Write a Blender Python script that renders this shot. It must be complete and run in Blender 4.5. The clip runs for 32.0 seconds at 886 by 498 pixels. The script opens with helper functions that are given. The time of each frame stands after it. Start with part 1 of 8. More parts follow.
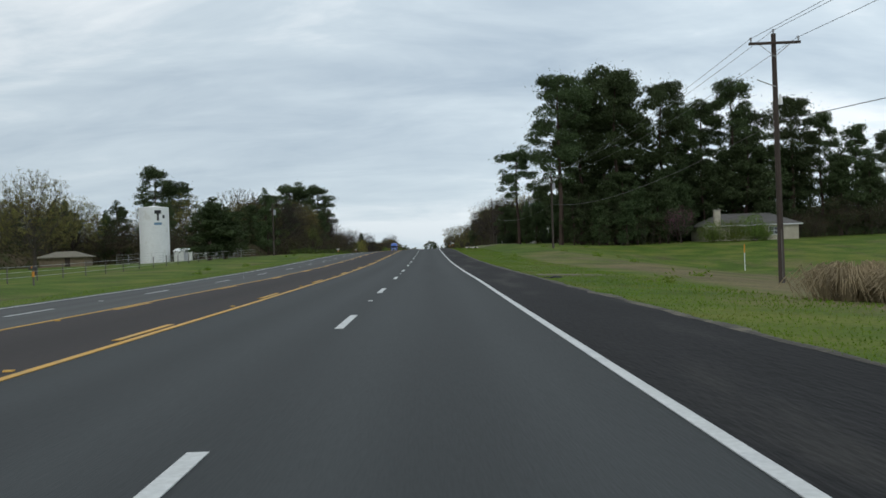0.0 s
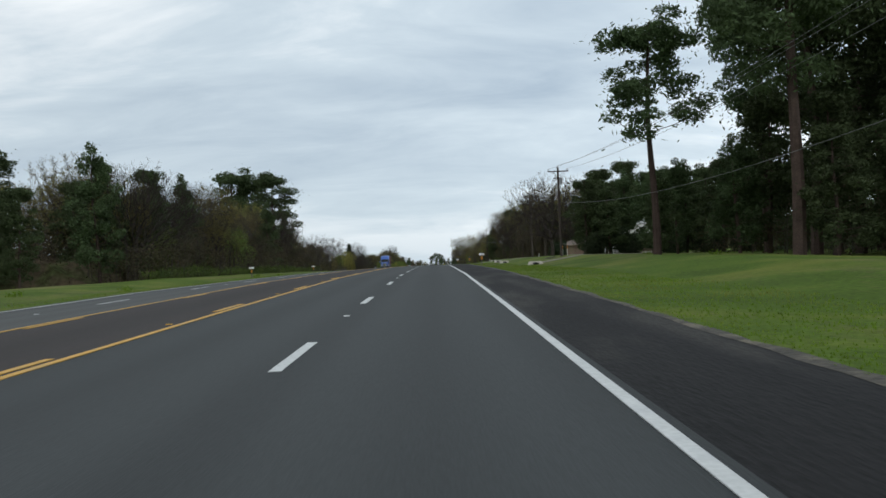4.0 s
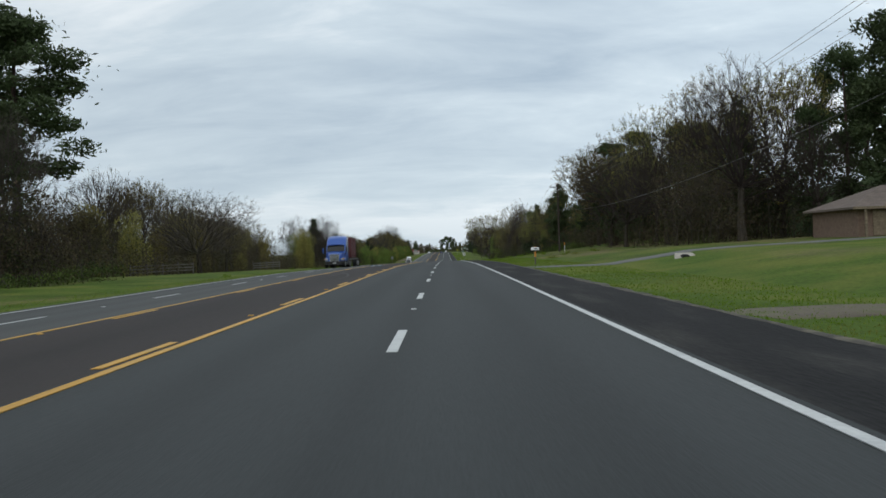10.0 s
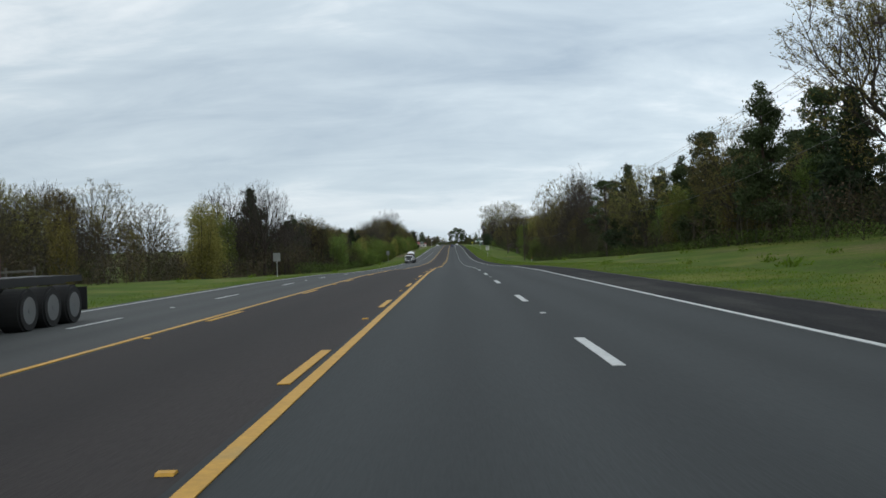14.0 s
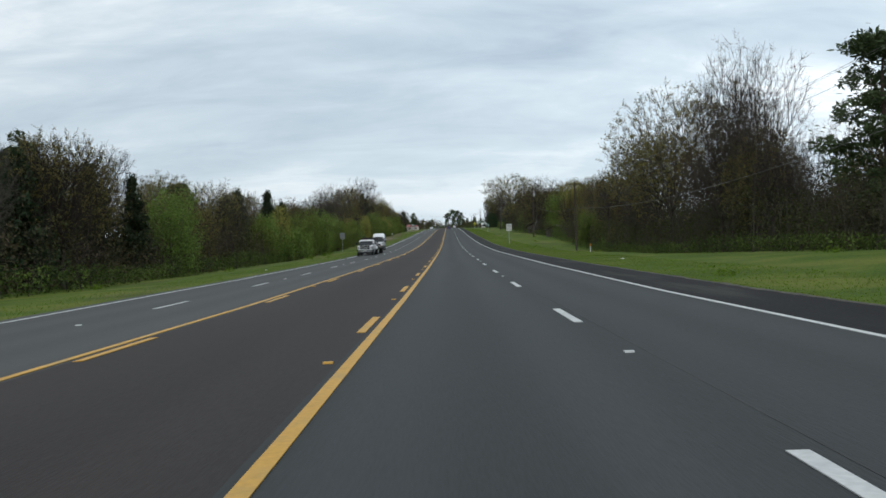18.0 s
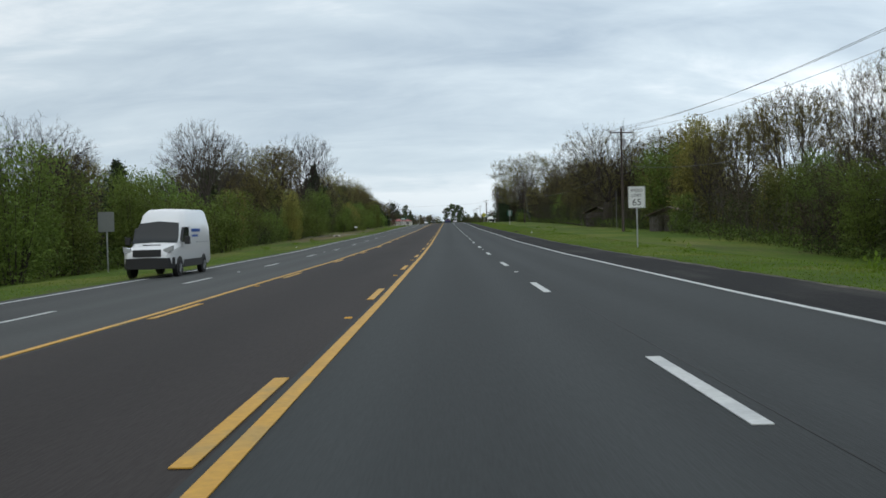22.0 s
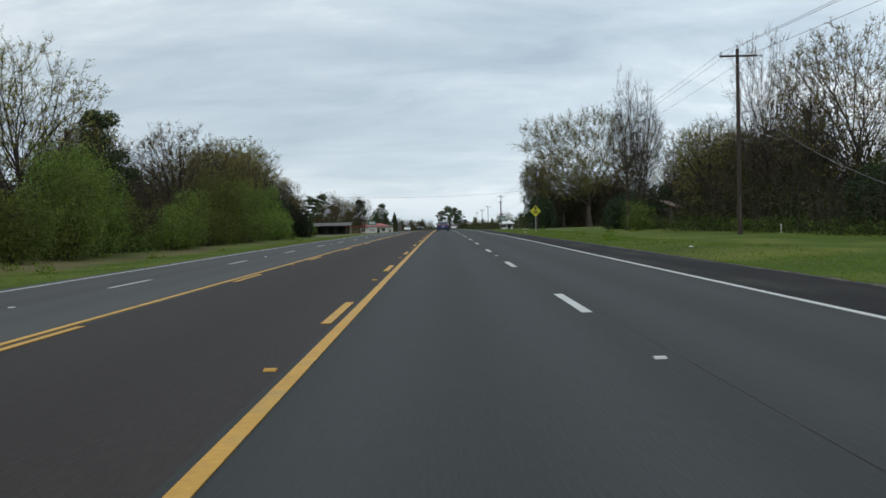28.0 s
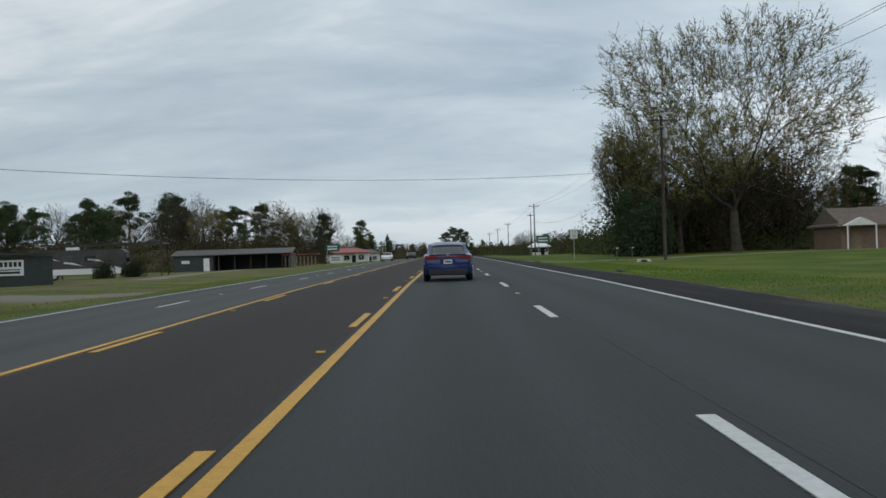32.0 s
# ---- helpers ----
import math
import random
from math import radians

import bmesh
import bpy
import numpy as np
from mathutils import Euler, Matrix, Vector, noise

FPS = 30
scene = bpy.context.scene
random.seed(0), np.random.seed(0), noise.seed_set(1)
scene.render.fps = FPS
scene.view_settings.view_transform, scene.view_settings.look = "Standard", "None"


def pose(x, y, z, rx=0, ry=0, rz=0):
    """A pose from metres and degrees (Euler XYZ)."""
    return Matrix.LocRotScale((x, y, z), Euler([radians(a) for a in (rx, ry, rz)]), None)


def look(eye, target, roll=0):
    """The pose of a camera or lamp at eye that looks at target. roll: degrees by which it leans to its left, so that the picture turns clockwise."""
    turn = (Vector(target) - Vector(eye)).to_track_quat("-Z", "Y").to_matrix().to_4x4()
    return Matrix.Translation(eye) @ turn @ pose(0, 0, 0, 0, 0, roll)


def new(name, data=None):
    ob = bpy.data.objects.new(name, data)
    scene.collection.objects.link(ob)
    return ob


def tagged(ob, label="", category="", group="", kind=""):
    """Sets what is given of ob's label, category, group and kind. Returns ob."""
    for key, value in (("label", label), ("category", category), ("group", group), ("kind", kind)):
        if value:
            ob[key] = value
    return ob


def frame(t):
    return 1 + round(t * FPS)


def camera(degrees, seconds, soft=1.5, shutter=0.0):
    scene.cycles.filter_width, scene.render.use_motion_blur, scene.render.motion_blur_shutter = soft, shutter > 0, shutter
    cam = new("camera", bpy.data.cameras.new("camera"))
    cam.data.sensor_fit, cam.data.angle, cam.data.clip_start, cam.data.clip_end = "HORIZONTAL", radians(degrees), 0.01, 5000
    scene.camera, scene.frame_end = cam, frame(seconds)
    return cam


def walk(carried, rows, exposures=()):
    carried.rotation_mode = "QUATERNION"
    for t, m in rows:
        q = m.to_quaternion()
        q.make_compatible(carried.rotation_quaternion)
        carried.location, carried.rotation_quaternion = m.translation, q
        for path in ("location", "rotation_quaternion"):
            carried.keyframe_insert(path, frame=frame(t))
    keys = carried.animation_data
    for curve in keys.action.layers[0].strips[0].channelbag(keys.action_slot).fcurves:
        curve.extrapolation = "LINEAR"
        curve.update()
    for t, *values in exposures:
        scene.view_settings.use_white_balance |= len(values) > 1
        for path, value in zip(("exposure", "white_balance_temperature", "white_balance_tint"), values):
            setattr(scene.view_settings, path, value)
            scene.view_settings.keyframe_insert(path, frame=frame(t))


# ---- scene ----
from mathutils.bvhtree import BVHTree

cam = camera(51.02, 32.0, soft=1.6)
PATH = [
    (0, (1.497, 0.55, 1.418), (2.262, 50.55, 1.592), -2.00),
    (0.5, (1.614, 13.51, 1.471), (2.376, 63.51, 1.654), -2.08),
    (1, (1.691, 26.74, 1.518), (2.335, 76.74, 1.725), -2.19),
    (1.5, (1.714, 39.98, 1.564), (2.221, 89.98, 1.939), -2.18),
    (2, (1.716, 52.97, 1.659), (2.226, 102.97, 2.054), -2.19),
    (3, (1.733, 78.45, 1.926), (2.321, 128.44, 2.565), -2.41),
    (3.5, (1.763, 90.94, 2.118), (2.256, 140.93, 2.870), -2.48),
    (5.5, (1.668, 139.22, 2.973), (2.068, 189.21, 3.999), -2.34),
    (6, (1.697, 151.06, 3.128), (2.065, 201.05, 4.065), -2.32),
    (6.5, (1.687, 162.71, 3.279), (2.083, 212.70, 3.972), -2.39),
    (7, (1.674, 174.39, 3.320), (2.062, 224.38, 3.827), -2.47),
    (7.5, (1.611, 186.22, 3.371), (1.968, 236.21, 3.655), -2.45),
    (8, (1.594, 198.58, 3.468), (1.885, 248.58, 3.541), -2.40),
    (8.5, (1.482, 211.12, 3.531), (1.701, 261.12, 3.483), -2.25),
    (9, (1.233, 223.53, 3.547), (1.368, 273.53, 3.517), -2.11),
    (9.5, (0.978, 235.85, 3.571), (1.017, 285.85, 3.568), -2.04),
    (10, (0.690, 248.08, 3.600), (0.600, 298.08, 3.590), -2.02),
    (10.5, (0.389, 260.11, 3.612), (0.198, 310.11, 3.611), -2.05),
    (11, (0.013, 272.23, 3.615), (-0.287, 322.23, 3.653), -2.03),
    (11.5, (-0.365, 284.67, 3.552), (-0.788, 334.67, 3.546), -1.98),
    (12, (-0.726, 297.29, 3.643), (-1.210, 347.29, 3.559), -1.93),
    (12.5, (-1.012, 309.97, 3.585), (-1.566, 359.97, 3.461), -1.91),
    (13, (-1.226, 322.43, 3.565), (-1.777, 372.42, 3.397), -1.89),
    (13.5, (-1.509, 334.93, 3.474), (-2.034, 384.92, 3.217), -1.80),
    (14, (-1.689, 347.35, 3.367), (-2.186, 397.35, 2.979), -1.69),
    (14.5, (-1.764, 360.12, 3.246), (-2.224, 410.12, 2.652), -1.58),
    (16.5, (-2.161, 411.86, 2.721), (-2.565, 461.84, 1.603), -1.73),
    (17, (-2.164, 425.19, 2.427), (-2.585, 475.17, 1.259), -1.75),
    (17.5, (-2.086, 438.64, 2.086), (-2.459, 488.62, 0.834), -1.77),
    (18, (-1.994, 452.14, 1.776), (-2.311, 502.12, 0.561), -1.80),
    (18.5, (-1.892, 465.41, 1.453), (-2.188, 515.39, 0.226), -1.86),
    (19, (-1.833, 478.67, 1.247), (-2.135, 528.65, -0.089), -1.88),
    (19.5, (-1.843, 492.02, 0.952), (-2.097, 542.00, -0.453), -1.86),
    (20, (-1.868, 505.24, 0.827), (-2.097, 555.22, -0.554), -1.76),
    (20.5, (-1.896, 518.44, 0.605), (-2.144, 568.42, -0.742), -1.64),
    (21, (-1.925, 531.78, 0.454), (-2.174, 581.76, -0.902), -1.56),
    (21.5, (-1.920, 545.23, 0.260), (-2.171, 595.21, -1.077), -1.56),
    (22, (-1.885, 558.59, 0.119), (-2.163, 608.57, -1.218), -1.59),
    (22.5, (-1.834, 571.87, 0.026), (-2.122, 621.86, -1.286), -1.62),
    (23, (-1.837, 585.41, -0.036), (-2.160, 635.39, -1.299), -1.63),
    (23.5, (-1.883, 598.96, -0.096), (-2.286, 648.95, -1.317), -1.62),
    (24, (-1.896, 612.44, -0.085), (-2.247, 662.43, -1.264), -1.60),
    (24.5, (-1.886, 625.98, -0.098), (-2.209, 675.97, -1.241), -1.61),
    (25, (-1.902, 639.84, 0.050), (-2.205, 689.82, -1.089), -1.61),
    (25.5, (-1.949, 653.46, 0.124), (-2.173, 703.45, -1.017), -1.59),
    (27.5, (-1.871, 708.83, 0.425), (-1.848, 758.82, -0.635), -1.24),
    (28, (-1.879, 722.71, 0.550), (-1.859, 772.70, -0.472), -1.28),
    (28.5, (-1.867, 736.15, 0.673), (-1.804, 786.14, -0.188), -1.32),
    (29, (-1.849, 749.71, 0.794), (-1.742, 799.70, 0.135), -1.37),
    (29.5, (-1.845, 763.06, 0.945), (-1.723, 813.05, 0.420), -1.46),
    (30, (-1.851, 776.55, 1.050), (-1.671, 826.54, 0.683), -1.59),
    (30.5, (-1.788, 789.79, 1.156), (-1.621, 839.78, 0.908), -1.78),
    (31, (-1.785, 802.89, 1.245), (-1.639, 852.89, 1.183), -1.88),
    (31.5, (-1.819, 815.98, 1.328), (-1.742, 865.98, 1.483), -1.89),
    (32, (-1.789, 828.92, 1.398), (-1.969, 878.92, 1.651), -1.83),
]
walk(cam, [(t, look(eye, target, roll)) for t, eye, target, roll in PATH],
     exposures=((0, -0.12), (3, -0.06), (7, -0.12), (10, -0.10), (14, -0.08), (17, 0.02), (22, -0.02), (28, -0.09), (30, -0.24), (32, -0.32)))

# ---- sky and sun: an overcast spring day ----
world = bpy.data.worlds.new("overcast_sky")
scene.world = world
world.use_nodes = True


def build_sky(nt):
    nt.nodes.clear()
    N, K = nt.nodes.new, nt.links.new
    tc = N("ShaderNodeTexCoord")
    sep = N("ShaderNodeSeparateXYZ")
    K(tc.outputs["Generated"], sep.inputs[0])

    def m(op, a, b=0.0, c=0.0, clamp=False):
        n = N("ShaderNodeMath")
        n.operation, n.use_clamp = op, clamp
        for i, v in enumerate((a, b, c)):
            if isinstance(v, (int, float)):
                n.inputs[i].default_value = v
            else:
                K(v, n.inputs[i])
        return n.outputs[0]

    up = m("MAXIMUM", sep.outputs[2], 0.0)
    den = m("ADD", up, 0.26)
    comb = N("ShaderNodeCombineXYZ")
    K(m("DIVIDE", sep.outputs[0], den), comb.inputs[0])
    K(m("DIVIDE", sep.outputs[1], den), comb.inputs[1])
    comb.inputs[2].default_value = 4.3

    def layer(sx, sy, scale, detail, rough, dist):
        mp = N("ShaderNodeMapping")
        mp.inputs["Scale"].default_value = (sx, sy, 1)
        mp.inputs["Rotation"].default_value = (0, 0, radians(7))
        K(comb.outputs[0], mp.inputs[0])
        nz = N("ShaderNodeTexNoise")
        nz.inputs["Scale"].default_value, nz.inputs["Detail"].default_value = scale, detail
        nz.inputs["Roughness"].default_value, nz.inputs["Distortion"].default_value = rough, dist
        K(mp.outputs[0], nz.inputs["Vector"])
        return nz.outputs[0]

    big = layer(0.55, 1.2, 1.0, 6, 0.55, 0.4)
    fine = layer(0.75, 1.5, 2.6, 6, 0.6, 0.5)
    mixv = m("ADD", m("MULTIPLY", big, 0.66), m("MULTIPLY", fine, 0.34))
    ramp = N("ShaderNodeValToRGB")
    K(mixv, ramp.inputs[0])
    e = ramp.color_ramp.elements
    e[0].position, e[0].color = 0.24, (0.325, 0.415, 0.515, 1)
    e[1].position, e[1].color = 0.60, (0.93, 0.975, 1.0, 1)
    mid = e.new(0.46)
    mid.color = (0.585, 0.68, 0.75, 1)
    hz = m("SUBTRACT", 1.0, m("MULTIPLY", up, 7.0), clamp=True)
    mh = N("ShaderNodeMix")
    mh.data_type = "RGBA"
    K(m("MULTIPLY", m("POWER", hz, 1.5), 0.75), mh.inputs["Factor"])
    K(ramp.outputs[0], mh.inputs["A"])
    mh.inputs["B"].default_value = (0.50, 0.60, 0.675, 1)
    sky = N("ShaderNodeTexSky")
    sky.sky_type, sky.sun_disc = "NISHITA", False
    sky.sun_elevation, sky.sun_rotation = radians(52), radians(205)
    b1, b2, add, out = N("ShaderNodeBackground"), N("ShaderNodeBackground"), N("ShaderNodeAddShader"), N("ShaderNodeOutputWorld")
    K(sky.outputs[0], b1.inputs[0])
    b1.inputs[1].default_value = 0.006
    K(mh.outputs["Result"], b2.inputs[0])
    K(m("ADD", 1.12, m("MULTIPLY", sep.outputs[0], 0.26)), b2.inputs[1])
    K(b1.outputs[0], add.inputs[0])
    K(b2.outputs[0], add.inputs[1])
    K(add.outputs[0], out.inputs[0])


build_sky(world.node_tree)
sun = new("sun", bpy.data.lights.new("sun", "SUN"))
sun.data.energy, sun.data.angle, sun.data.color = 0.6, radians(70), (1.0, 0.97, 0.92)
sun.matrix_world = look((0, 0, 60), (18, 40, 0))


# ---- materials ----
def mat(name, base, rough=0.8, metal=0.0, vary=0.15, scale=3.0, fine=40.0, bump=0.0, second=None, amount=0.5, coat=0.0, rnd=0.0, spec=0.5, stretch=None, transl=0.0, lanes=None):
    """A surface with colour variation at two scales, bump, and a second colour in patches."""
    M = bpy.data.materials.new(name)
    M.use_nodes = True
    nt = M.node_tree
    N, K = nt.nodes.new, nt.links.new
    b = nt.nodes["Principled BSDF"]
    b.inputs["Roughness"].default_value, b.inputs["Metallic"].default_value = rough, metal
    b.inputs["Specular IOR Level"].default_value = spec
    b.inputs["Coat Weight"].default_value = coat
    tc = N("ShaderNodeTexCoord")
    geo = N("ShaderNodeNewGeometry")
    src = geo.outputs["Position"]
    if stretch:
        mp = N("ShaderNodeMapping")
        mp.inputs["Scale"].default_value = stretch
        K(src, mp.inputs[0])
        src = mp.outputs[0]
    n1, n2 = N("ShaderNodeTexNoise"), N("ShaderNodeTexNoise")
    n1.inputs["Scale"].default_value, n1.inputs["Detail"].default_value = 1.0 / scale, 5
    n2.inputs["Scale"].default_value, n2.inputs["Detail"].default_value = fine, 3
    K(src, n1.inputs["Vector"])
    K(src, n2.inputs["Vector"])
    col = None
    if second:
        mx = N("ShaderNodeMix")
        mx.data_type = "RGBA"
        mx.inputs["A"].default_value, mx.inputs["B"].default_value = (*base, 1), (*second, 1)
        rp = N("ShaderNodeMapRange")
        rp.inputs["From Min"].default_value, rp.inputs["From Max"].default_value = 0.62 - 0.3 * amount, 0.72 - 0.2 * amount
        K(n1.outputs[0], rp.inputs[0])
        K(rp.outputs[0], mx.inputs["Factor"])
        col = mx.outputs["Result"]
    hs = N("ShaderNodeHueSaturation")
    if col is None:
        hs.inputs["Color"].default_value = (*base, 1)
    else:
        K(col, hs.inputs["Color"])
    ad = N("ShaderNodeMath")
    ad.operation = "ADD"
    K(n1.outputs[0], ad.inputs[0])
    K(n2.outputs[0], ad.inputs[1])
    r1 = N("ShaderNodeMapRange")
    r1.inputs["From Min"].default_value, r1.inputs["From Max"].default_value = 0.7, 1.3
    r1.inputs["To Min"].default_value, r1.inputs["To Max"].default_value = 1 - vary, 1 + vary
    K(ad.outputs[0], r1.inputs[0])
    val = r1.outputs[0]
    if rnd:
        oi = N("ShaderNodeObjectInfo")
        r2 = N("ShaderNodeMapRange")
        r2.inputs["To Min"].default_value, r2.inputs["To Max"].default_value = 1 - rnd, 1 + rnd
        K(oi.outputs["Random"], r2.inputs[0])
        mu = N("ShaderNodeMath")
        mu.operation = "MULTIPLY"
        K(val, mu.inputs[0])
        K(r2.outputs[0], mu.inputs[1])
        val = mu.outputs[0]
        r3 = N("ShaderNodeMapRange")
        r3.inputs["To Min"].default_value, r3.inputs["To Max"].default_value = 0.5 - 0.06 * rnd, 0.5 + 0.06 * rnd
        K(oi.outputs["Random"], r3.inputs[0])
        K(r3.outputs[0], hs.inputs["Hue"])
    K(val, hs.inputs["Value"])
    K(hs.outputs[0], b.inputs["Base Color"])
    if bump:
        bp = N("ShaderNodeBump")
        bp.inputs["Strength"].default_value, bp.inputs["Distance"].default_value = bump, 0.02
        K(n2.outputs[0], bp.inputs["Height"])
        K(bp.outputs[0], b.inputs["Normal"])
    if lanes:
        # oil-darkened middle and polished wheel paths of each lane, broken up by noise
        sx, n3 = N("ShaderNodeSeparateXYZ"), N("ShaderNodeTexNoise")
        K(geo.outputs["Position"], sx.inputs[0])
        mp3 = N("ShaderNodeMapping")
        mp3.inputs["Scale"].default_value = (1.2, 0.05, 1)
        K(geo.outputs["Position"], mp3.inputs[0])
        K(mp3.outputs[0], n3.inputs["Vector"])
        n3.inputs["Scale"].default_value, n3.inputs["Detail"].default_value = 1.0, 4
        wob, ph, cs, am, mu = (N("ShaderNodeMath") for _ in range(5))
        for nd, op in ((wob, "MULTIPLY_ADD"), (ph, "MULTIPLY_ADD"), (cs, "COSINE"), (am, "MULTIPLY_ADD"), (mu, "MULTIPLY")):
            nd.operation = op
        K(n3.outputs[0], wob.inputs[0])
        wob.inputs[1].default_value, wob.inputs[2].default_value = 0.9, -lanes[0] - 0.45
        add = N("ShaderNodeMath")
        K(sx.outputs[0], add.inputs[0])
        K(wob.outputs[0], add.inputs[1])
        K(add.outputs[0], ph.inputs[0])
        ph.inputs[1].default_value, ph.inputs[2].default_value = 2 * math.pi / lanes[1], 0.0
        K(ph.outputs[0], cs.inputs[0])
        K(cs.outputs[0], am.inputs[0])
        am.inputs[1].default_value, am.inputs[2].default_value = -lanes[2], 1.0
        vm = N("ShaderNodeVectorMath")
        vm.operation = "SCALE"
        K(hs.outputs[0], vm.inputs[0])
        K(am.outputs[0], vm.inputs["Scale"])
        K(vm.outputs[0], b.inputs["Base Color"])
    if transl:
        tl, ms = N("ShaderNodeBsdfTranslucent"), N("ShaderNodeMixShader")
        K(hs.outputs[0], tl.inputs["Color"])
        ms.inputs[0].default_value = transl
        K(b.outputs[0], ms.inputs[1])
        K(tl.outputs[0], ms.inputs[2])
        K(ms.outputs[0], nt.nodes["Material Output"].inputs[0])
    return M


LANE = mat("lane_asphalt", (0.040, 0.0445, 0.0455), 0.85, vary=0.13, scale=3.0, fine=60, bump=0.35, second=(0.034, 0.038, 0.039), amount=0.5, stretch=(1.0, 0.06, 1.0), spec=0.22, lanes=(1.65, 1.66, 0.10))
# oncoming lanes: grazing sky sheen put into a lighter base colour
LANE_OPP = mat("worn_sheen_asphalt", (0.062, 0.065, 0.064), 0.82, vary=0.12, scale=3.0, fine=60, bump=0.35, second=(0.050, 0.052, 0.052), amount=0.5, stretch=(1.0, 0.06, 1.0), spec=0.22, lanes=(-8.5, 1.7, 0.09))
TURN = mat("turn_lane_asphalt", (0.036, 0.031, 0.0295), 0.88, vary=0.2, scale=2.5, fine=50, bump=0.35, second=(0.028, 0.0245, 0.0235), amount=0.5, stretch=(1.0, 0.1, 1.0), spec=0.2, lanes=(-5.0, 3.4, 0.10))
SHOULDER = mat("shoulder_asphalt", (0.0115, 0.0115, 0.012), 0.95, vary=0.5, scale=1.2, fine=22, bump=0.8, second=(0.026, 0.025, 0.023), amount=0.35, stretch=(1.0, 0.16, 1.0), spec=0.2)
WHITE_LINE = mat("white_road_paint", (0.50, 0.51, 0.50), 0.65, vary=0.14, scale=0.7, fine=18, second=(0.40, 0.41, 0.41), amount=0.25)
YELLOW_LINE = mat("yellow_road_paint", (0.50, 0.27, 0.03), 0.65, vary=0.16, scale=0.7, fine=18, second=(0.36, 0.22, 0.05), amount=0.3)
GRASS = mat("spring_grass", (0.062, 0.104, 0.0115), 0.95, vary=0.42, scale=5.0, fine=7, bump=0.9, second=(0.090, 0.106, 0.019), amount=0.5, spec=0.1)


def dry_patches(M, dry):
    """Dead tan grass among the green, as thick as the mesh's 'dry' value says, in ragged patches."""
    nt = M.node_tree
    N, K = nt.nodes.new, nt.links.new
    hs = next(n for n in nt.nodes if n.type == "HUE_SAT")
    old = hs.inputs["Color"].links[0].from_socket
    at, geo, mp, n1, n2 = N("ShaderNodeAttribute"), N("ShaderNodeNewGeometry"), N("ShaderNodeMapping"), N("ShaderNodeTexNoise"), N("ShaderNodeTexNoise")
    at.attribute_name = "dry"
    mp.inputs["Scale"].default_value = (1.0, 0.35, 1.0)
    K(geo.outputs["Position"], mp.inputs[0])
    K(mp.outputs[0], n1.inputs["Vector"])
    K(mp.outputs[0], n2.inputs["Vector"])
    n1.inputs["Scale"].default_value, n1.inputs["Detail"].default_value = 0.22, 6
    n2.inputs["Scale"].default_value, n2.inputs["Detail"].default_value = 2.6, 4
    mixed, total, ramp, mx = N("ShaderNodeMath"), N("ShaderNodeMath"), N("ShaderNodeMapRange"), N("ShaderNodeMix")
    mixed.operation, total.operation = "MULTIPLY_ADD", "MULTIPLY_ADD"
    K(n2.outputs[0], mixed.inputs[0])
    mixed.inputs[1].default_value = 0.45
    K(n1.outputs[0], mixed.inputs[2])
    K(at.outputs["Fac"], total.inputs[0])
    total.inputs[1].default_value = 0.5
    K(mixed.outputs[0], total.inputs[2])
    ramp.inputs["From Min"].default_value, ramp.inputs["From Max"].default_value = 0.80, 1.12
    K(total.outputs[0], ramp.inputs[0])
    mx.data_type = "RGBA"
    K(ramp.outputs[0], mx.inputs["Factor"])
    K(old, mx.inputs["A"])
    mx.inputs["B"].default_value = (*dry, 1)
    K(mx.outputs["Result"], hs.inputs["Color"])


dry_patches(GRASS, (0.125, 0.104, 0.052))
BARK = mat("grey_brown_bark", (0.062, 0.052, 0.044), 0.95, vary=0.35, scale=0.6, fine=14, bump=0.6, rnd=0.25, spec=0.1)
PINE_BARK = mat("pine_bark", (0.075, 0.054, 0.044), 0.95, vary=0.35, scale=0.6, fine=12, bump=0.6, rnd=0.2, spec=0.1)
TWIG = mat("bare_twigs", (0.060, 0.051, 0.044), 0.95, vary=0.3, scale=2, fine=5, rnd=0.3, spec=0.05)
NEEDLE = mat("pine_needles", (0.056, 0.080, 0.032), 0.8, vary=0.45, scale=1.6, fine=5, rnd=0.25, spec=0.2, transl=0.15)
CEDAR = mat("cedar_needles", (0.032, 0.048, 0.022), 0.8, vary=0.4, scale=1.2, fine=5, rnd=0.25, spec=0.2, transl=0.1)
LEAF = mat("fresh_green_leaves", (0.118, 0.160, 0.030), 0.7, vary=0.42, scale=1.4, fine=4, rnd=0.35, spec=0.25, transl=0.3)
OLIVE = mat("young_olive_leaves", (0.20, 0.185, 0.045), 0.75, vary=0.4, scale=1.6, fine=4, rnd=0.4, spec=0.2, transl=0.3)
BUD = mat("olive_spring_buds", (0.190, 0.166, 0.046), 0.75, vary=0.4, scale=1.6, fine=4, rnd=0.4, spec=0.2, transl=0.3)
BRUSH = mat("dull_brush_leaves", (0.074, 0.086, 0.034), 0.95, vary=0.55, scale=3.2, fine=1.6, spec=0.05, transl=0.15, second=(0.078, 0.062, 0.040), amount=0.9)
BROWN_BRUSH = mat("brown_brush_leaves", (0.084, 0.076, 0.046), 0.95, vary=0.5, scale=3.6, fine=1.6, spec=0.05, transl=0.15, second=(0.050, 0.064, 0.022), amount=0.9)
VINE = mat("ivy_green_leaves", (0.050, 0.078, 0.020), 0.8, vary=0.5, scale=2.4, fine=2.0, spec=0.15, transl=0.2, second=(0.085, 0.120, 0.026), amount=0.7)
